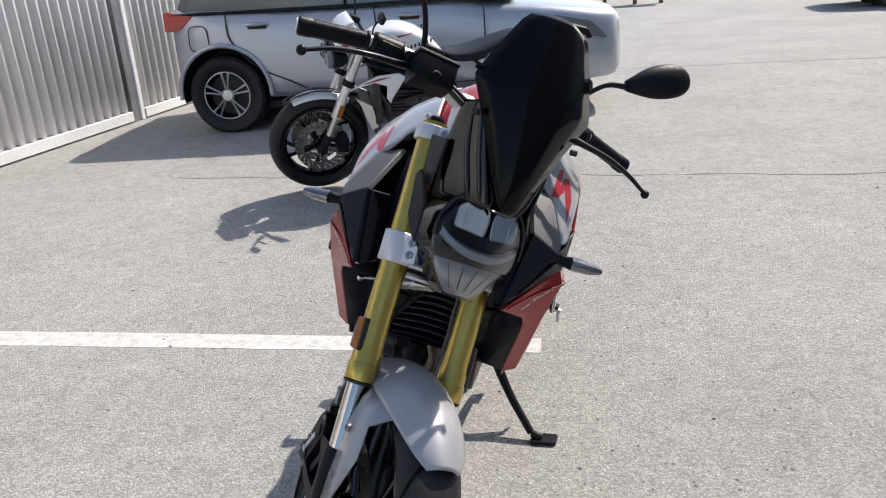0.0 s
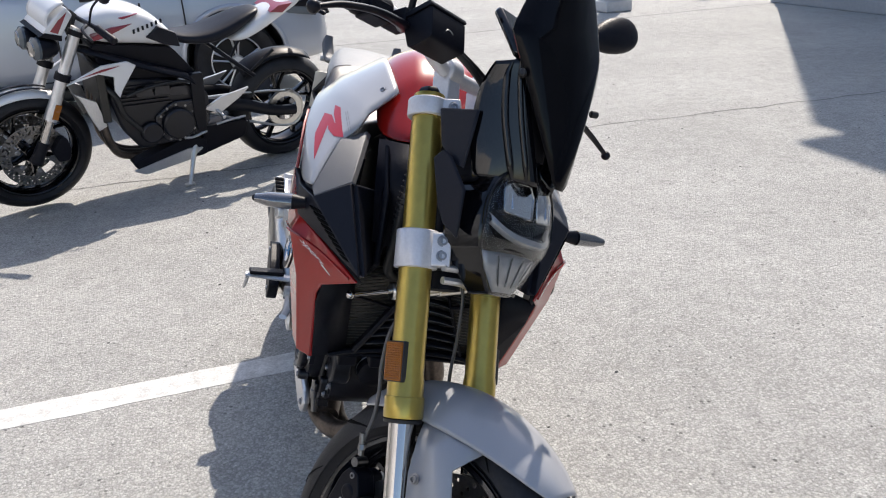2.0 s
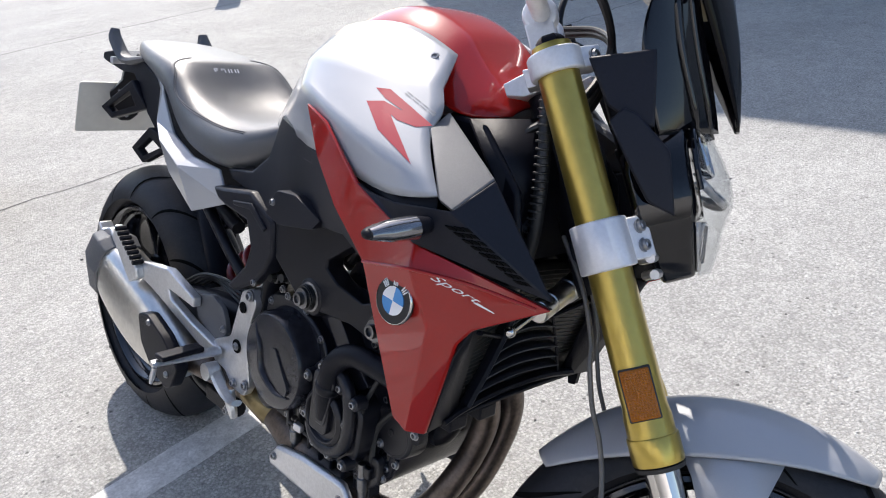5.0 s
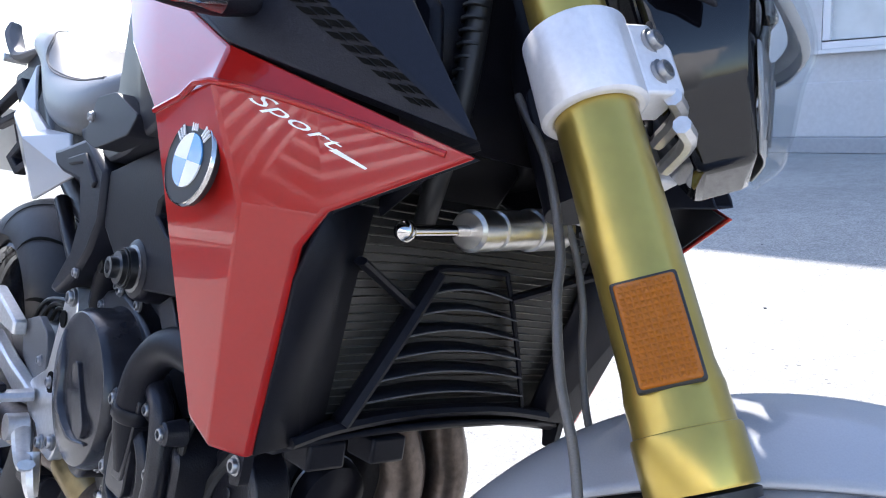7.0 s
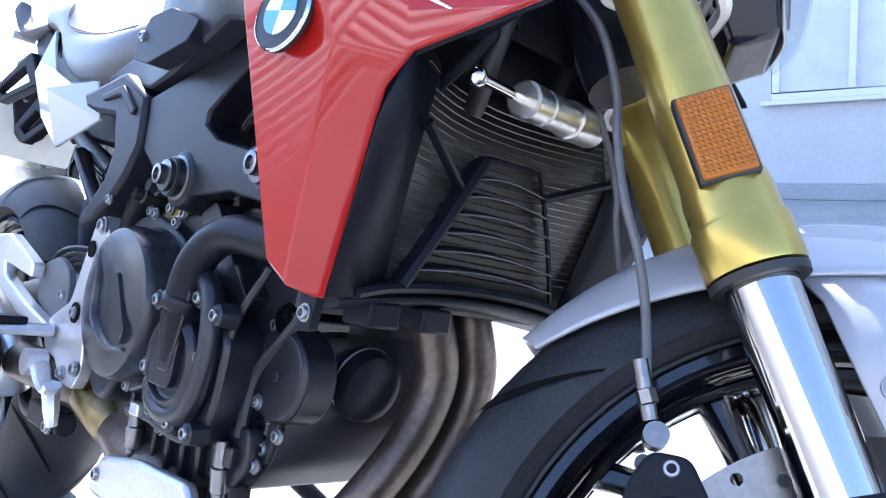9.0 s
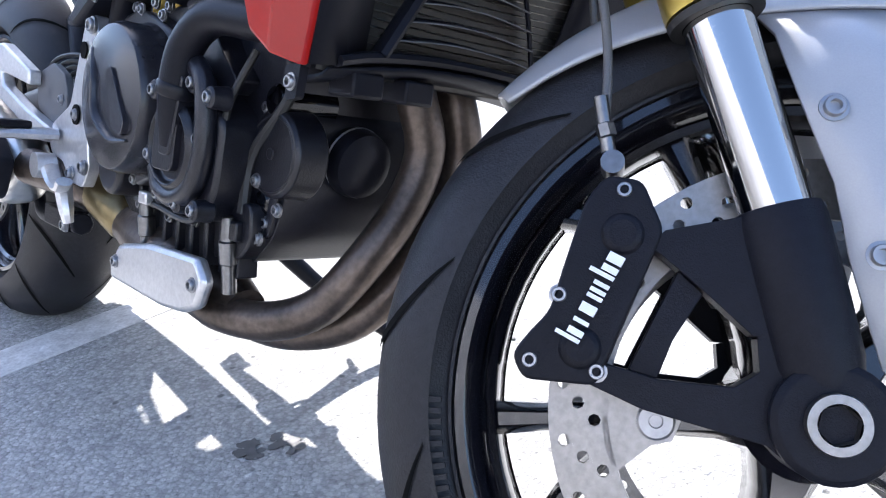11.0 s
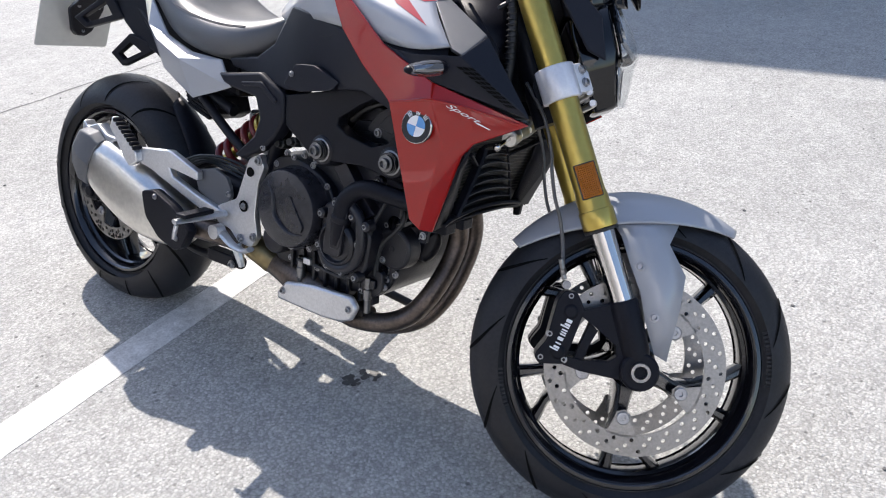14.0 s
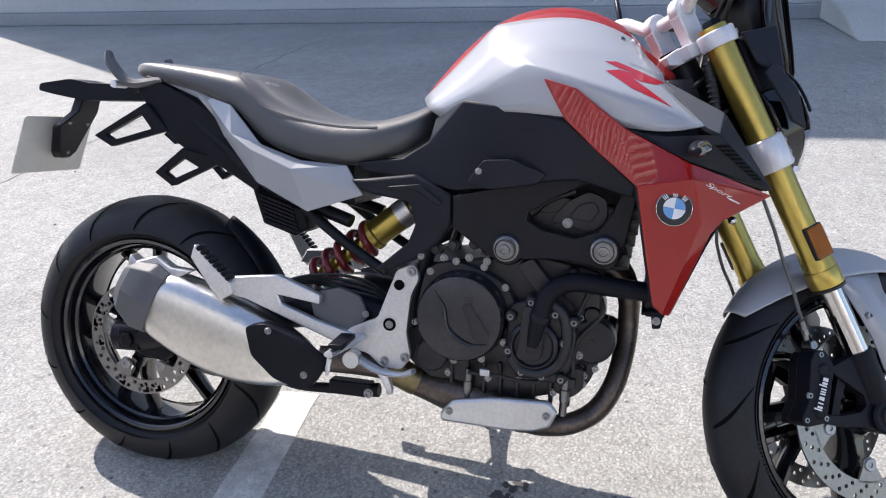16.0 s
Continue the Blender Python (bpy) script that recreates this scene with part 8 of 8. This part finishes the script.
prism(bm, [(0.09, 0.60), (0.175, 0.592), (0.15, 0.66), (0.11, 0.735), (0.07, 0.71)], -0.112, 0.112)
part("screen_side", bm, WHITE2, scr, m=ST2, bev=0.006)
bm = nb()
prism(bm, [(0.11, 0.61), (0.145, 0.61), (0.125, 0.67), (0.10, 0.715)], -0.1145, 0.1145)
part("screen_stripe", bm, DKRED, scr, m=ST2)
bm = nb()
prism(bm, [(0.085, 0.582), (0.185, 0.575), (0.165, 0.598), (0.09, 0.606)], -0.1145, 0.1145)
part("screen_base", bm, BLACK, scr, m=ST2)


def body2(name, stations, material, label, e=0.62, sub=2):
    bm = nb()
    rings = []
    for x, w, zb, zt in stations:
        ring = []
        for k in range(14):
            a = 2 * math.pi * k / 14
            c, q = math.cos(a), math.sin(a)
            ring.append((x, w * math.copysign(abs(c) ** e, c), (zb + zt) / 2 + (zt - zb) / 2 * math.copysign(abs(q) ** e, q)))
        rings.append(ring)
    loft(bm, rings)
    return part(name, bm, material, tri, label, sub=sub)


tk = body2("fuel_tank", ((0.56, 0.055, 0.735, 0.775), (0.60, 0.095, 0.74, 0.83), (0.68, 0.130, 0.765, 0.925), (0.78, 0.150, 0.785, 0.975), (0.88, 0.145, 0.795, 0.985), (0.98, 0.115, 0.82, 0.955), (1.04, 0.07, 0.85, 0.91)), WHITE2, "white fuel tank with a dark pad and red stripes")
for s in (-1, 1):
    for pts, mt, y in (([(0.585, 0.765), (0.60, 0.835), (0.68, 0.875), (0.745, 0.83), (0.66, 0.785)], TRIM, (0.115, 0.148)), ([(0.80, 0.905), (0.90, 0.895), (0.99, 0.865), (0.985, 0.845), (0.93, 0.855)], DKRED, (0.10, 0.1515)), ([(0.76, 0.945), (0.86, 0.935), (0.84, 0.925)], DKRED, (0.10, 0.139))):
        bm = nb()
        prism(bm, pts, s * y[0], s * y[1])
        part("tank_graphic", bm, mt, tk, bev=0.004)
    for k in range(7):
        bm = nb()
        box(bm, (0.80 - 0.022 * k, s * 0.1515, 0.868 + 0.006 * k), (0.010, 0.003, 0.020))
        part("mark_bar", bm, TRIM, tk)
body2("seat", ((0.10, 0.06, 0.86, 0.885), (0.20, 0.10, 0.80, 0.875), (0.32, 0.125, 0.745, 0.83), (0.44, 0.125, 0.735, 0.80), (0.54, 0.10, 0.745, 0.80), (0.60, 0.06, 0.77, 0.81)), TRIM, "black stepped saddle")
body2("tail_unit", ((-0.16, 0.035, 0.885, 0.925), (-0.05, 0.07, 0.84, 0.915), (0.08, 0.095, 0.775, 0.875), (0.20, 0.11, 0.725, 0.80), (0.30, 0.10, 0.725, 0.755)), WHITE2, "white tail unit with red stripes")
bm = nb()
prism(bm, [(0.00, 0.855), (0.07, 0.865), (0.02, 0.895), (-0.06, 0.900)], -0.099, 0.099)
part("tail_stripe", bm, DKRED, tri)
bm = nb()
prism(bm, [(-0.17, 0.895), (-0.30, 0.855), (-0.33, 0.80), (-0.30, 0.795), (-0.24, 0.84), (-0.10, 0.86)], -0.03, 0.03)
part("plate_bracket", bm, BLACK, tri, "black number plate bracket", bev=0.005)
for s in (-1, 1):
    bm = nb()
    loft(bm, [[(-0.24 + a * math.cos(q), s * y, 0.83 + a * math.sin(q)) for q in (2 * math.pi * k / 8 for k in range(8))] for y, a in ((0.03, 0.006), (0.06, 0.007), (0.075, 0.014), (0.12, 0.013), (0.13, 0.006))])
    part("rear_signal", bm, BLACK, tri, "small black turn signal")
    # frame spars, radiator cowls, swingarm, foot plates
    bm = nb()
    tube(bm, [(1.04, s * 0.07, 0.80), (0.90, s * 0.135, 0.745), (0.70, s * 0.150, 0.665), (0.56, s * 0.135, 0.60), (0.50, s * 0.12, 0.50), (0.50, s * 0.115, 0.36)], [0.034, 0.030, 0.030, 0.032, 0.030, 0.026], 12, 5, flat=0.5)
    part("frame_spar", bm, FRAMEM, tri, "black aluminium frame spar")
    bm = nb()
    facets(bm, [(1.14, s * 0.15, 0.655), (0.98, s * 0.185, 0.735), (0.86, s * 0.185, 0.740), (0.82, s * 0.180, 0.715), (0.90, s * 0.175, 0.600), (0.915, s * 0.175, 0.565), (0.935, s * 0.18, 0.60), (0.93, s * 0.185, 0.675), (1.0, s * 0.185, 0.700)], [(0, 1, 2, 3, 7, 8), (3, 4, 5, 6, 7)])
    thick(bm, (0, -s * 0.02, 0))
    cw = part("radiator_cowl", bm, WHITE2, tri, "white radiator cowl with a red stripe", tri=True, bev=0.004)
    bm = nb()
    facets(bm, [(1.08, s * 0.168, 0.688), (0.98, s * 0.188, 0.722), (0.90, s * 0.188, 0.727), (0.97, s * 0.188, 0.712)], [(0, 1, 2, 3)])
    thick(bm, (0, s * 0.002, 0))
    part("cowl_stripe", bm, DKRED, cw, tri=True)
    bm = nb()
    facets(bm, [(1.11, s * 0.13, 0.60), (1.02, s * 0.14, 0.55), (0.99, s * 0.14, 0.42), (1.03, s * 0.135, 0.40), (1.06, s * 0.135, 0.48), (1.08, s * 0.13, 0.55)], [(0, 1, 2, 3, 4, 5)])
    thick(bm, (0, -s * 0.015, 0))
    part("radiator_side", bm, ALU, tri, "silver-grey radiator side", tri=True, bev=0.003)
    bm = nb()
    tube(bm, [(0.50, s * 0.09, 0.42), (0.30, s * 0.115, 0.40), (0.10, s * 0.12, 0.33), (-0.04, s * 0.12, 0.308)], [0.034, 0.030, 0.026, 0.024], 10, 5, flat=1.2)
    part("swingarm", bm, FRAMEM, tri, "black swingarm")
    bm = nb()
    prism(bm, rounded([(0.50, 0.42), (0.40, 0.47), (0.24, 0.50), (0.30, 0.45), (0.42, 0.38)], 0.01), s * 0.135, s * 0.150)
    tube(bm, [(0.43, s * 0.15, 0.40), (0.43, s * 0.24, 0.395)], 0.010, 8, 1)
    part("footrest", bm, ALU, tri, "silver footrest plate", bev=0.003)
    bm = nb()
    tube(bm, [(0.40, s * 0.10, 0.72), (0.26, s * 0.12, 0.60), (0.20, s * 0.13, 0.55)], 0.012, 8, 3)
    tube(bm, [(0.22, s * 0.125, 0.57), (0.16, s * 0.16, 0.64), (0.10, s * 0.17, 0.69)], 0.008, 8, 3)
    part("pillion_hanger", bm, FRAMEM, tri)
bm = nb()
prism(bm, rounded([(0.46, 0.50), (0.62, 0.60), (0.90, 0.64), (0.96, 0.56), (0.92, 0.38), (0.84, 0.26), (0.52, 0.26), (0.46, 0.36)], 0.03), -0.13, 0.13)
part("engine_block", bm, ENGINE, tri, "black engine block", bev=0.012)
for x, z, r, y in ((0.645, 0.375, 0.088, 0.180), (0.78, 0.345, 0.060, 0.160), (0.56, 0.43, 0.05, 0.150)):
    bm = nb()
    cyl(bm, (x, 0.10, z), (x, y, z), r, r * 0.92, 28, 0.008)
    part("engine_cover", bm, ENGINE, tri, "black round engine cover")
for k in range(12):
    a = 2 * math.pi * k / 12
    bolt((0.645 + 0.096 * math.cos(a), 0.148, 0.375 + 0.096 * math.sin(a)), (0, 1, 0), 0.007, tri)
for k in range(6):
    bm = nb()
    prism(bm, [(0.66 + 0.014 * k, 0.488 + 0.02 * k), (0.90 + 0.006 * k, 0.500 + 0.02 * k), (0.90 + 0.006 * k, 0.507 + 0.02 * k), (0.66 + 0.014 * k, 0.495 + 0.02 * k)], -0.142, 0.142)
    part("cooling_fin", bm, ENGINE, tri)
for s in (-1, 1):
    bm = nb()
    prism(bm, rounded([(0.47, 0.34), (0.58, 0.28), (0.72, 0.28), (0.76, 0.42), (0.66, 0.49), (0.50, 0.48)], 0.025), s * 0.12, s * 0.148)
    part("gearbox_lid", bm, LIDM, tri, "satin black gearbox lid", bev=0.006)
    bm = nb()
    tube(bm, [(0.97, s * 0.12, 0.62), (0.93, s * 0.155, 0.56), (0.90, s * 0.15, 0.46), (0.80, s * 0.14, 0.33)], 0.014, 10, 5)
    part("coolant_hose", bm, CABLE, tri, "black coolant hose")
for k, y in enumerate((-0.08, 0, 0.08)):
    bm = nb()
    tube(bm, [(0.90, y, 0.58), (0.985, y, 0.55), (0.995, y, 0.42), (0.965, y, 0.27), (0.88, y * 0.6, 0.20), (0.70, y * 0.3, 0.18)], 0.020, 10, 5)
    part("exhaust_header", bm, HEADER, tri, "dark exhaust header")
bm = nb()
prism(bm, rounded([(0.90, 0.19), (0.62, 0.27), (0.50, 0.25), (0.50, 0.16), (0.86, 0.13)], 0.02), 0.06, 0.135)
part("belly_pan", bm, BLACK, tri, "black belly pan", bev=0.01)
bm = nb()
prism(bm, rounded([(0.90, 0.150), (0.60, 0.215), (0.52, 0.205), (0.60, 0.150), (0.84, 0.118)], 0.012), 0.125, 0.142)
part("belly_plate", bm, ALU, tri, "silver belly plate", bev=0.004)
for x, z, w in ((0.62, 0.545, 0.050), (0.70, 0.560, 0.045), (0.79, 0.565, 0.045)):
    bm = nb()
    prism(bm, rounded([(x - w, z - 0.028), (x + w, z - 0.020), (x + w * 0.8, z + 0.024), (x - w * 0.7, z + 0.020)], 0.008), 0.128, 0.150)
    part("flank_cover", bm, LIDM, tri, "satin black flank cover", bev=0.004)
bm = nb()
tube(bm, [(0.56, 0.155, 0.585), (0.66, 0.165, 0.600), (0.78, 0.165, 0.590), (0.88, 0.155, 0.560)], 0.009, 8, 5)
part("breather_hose", bm, CABLE, tri, "thin black breather hose")
bm = nb()
prism(bm, rounded([(0.49, 0.62), (0.555, 0.62), (0.56, 0.40), (0.545, 0.30), (0.50, 0.30), (0.49, 0.44)], 0.012), 0.128, 0.158)
part("pivot_plate", bm, FRAMEM, tri, "black frame pivot plate", bev=0.006)
bm = nb()
tube(bm, [(0.44, 0.150, 0.325), (0.36, 0.158, 0.340), (0.28, 0.160, 0.345)], 0.007, 8, 3)
tube(bm, [(0.50, 0.155, 0.30), (0.58, 0.165, 0.285), (0.63, 0.185, 0.300)], 0.007, 8, 3)
part("gear_lever", bm, ALU, tri, "silver gear lever")
bm = nb()
prism(bm, rounded([(0.52, 0.14), (0.26, 0.20), (0.24, 0.30), (0.50, 0.30)], 0.03), -0.10, 0.10)
part("silencer", bm, BLACK, tri, "black underslung silencer", bev=0.015)
bm = nb()
box(bm, (0.985, 0, 0.58), (0.04, 0.30, 0.28))
part("radiator", bm, RADM, tri, "dark radiator", bev=0.006)
bm = nb()
prism(bm, rounded([(0.50, 0.60), (0.62, 0.76), (0.86, 0.80), (1.0, 0.82), (0.96, 0.66), (0.70, 0.58)], 0.03), -0.11, 0.11)
part("airbox", bm, BLACK, tri, bev=0.02)
bm = nb()
rows = []
for k in range(8):
    a = radians(45 + 75 * k / 7)
    rows.append([(0.335 * math.cos(a), 0.08 * f, 0.308 + (0.335 - 0.03 * f * f) * math.sin(a)) for f in (-1, -0.5, 0, 0.5, 1)])
sheet(bm, rows)
part("hugger", bm, BLACK, tri, "black rear hugger", solid=0.004, sub=1)
bm = nb()
lathe(bm, [(0.07, 0), (0.105, 0), (0.105, 0.006), (0.07, 0.006)], 40, R2 @ Matrix.Translation((0, 0.075, 0)), closed=True)
part("sprocket", bm, STEEL, tri, "steel rear sprocket")
bm = nb()
tube(bm, [(0.0, 0.08, 0.413), (0.50, 0.08, 0.455), (0.54, 0.08, 0.42), (0.50, 0.08, 0.385), (0.0, 0.08, 0.203), (-0.105, 0.08, 0.308)], 0.007, 6, 5, closed=True)
part("drive_chain", bm, STEEL, tri, "steel drive chain")
S2 = TRI.inverted() @ Vector((-0.133, 4.295, 0.008))
bm = nb()
tube(bm, [(0.545, 0.10, 0.25), S2 * 0.5 + Vector((0.545, 0.10, 0.25)) * 0.5, S2], [0.018, 0.012, 0.012], 10, 4)
box(bm, S2 + Vector((0, 0, 0.002)), (0.05, 0.03, 0.008))
part("side_stand", bm, STEEL, tri, "steel side stand")
for k in range(5):
    bm = nb()
    tube(bm, [(1.02, 0.05 - 0.02 * k, 0.95), (1.06, 0.09 - 0.03 * k, 0.86), (1.00, 0.10 - 0.03 * k, 0.74), (0.92, 0.09, 0.66)], 0.005, 6, 5)
    part("control_cable", bm, CABLE, tri)
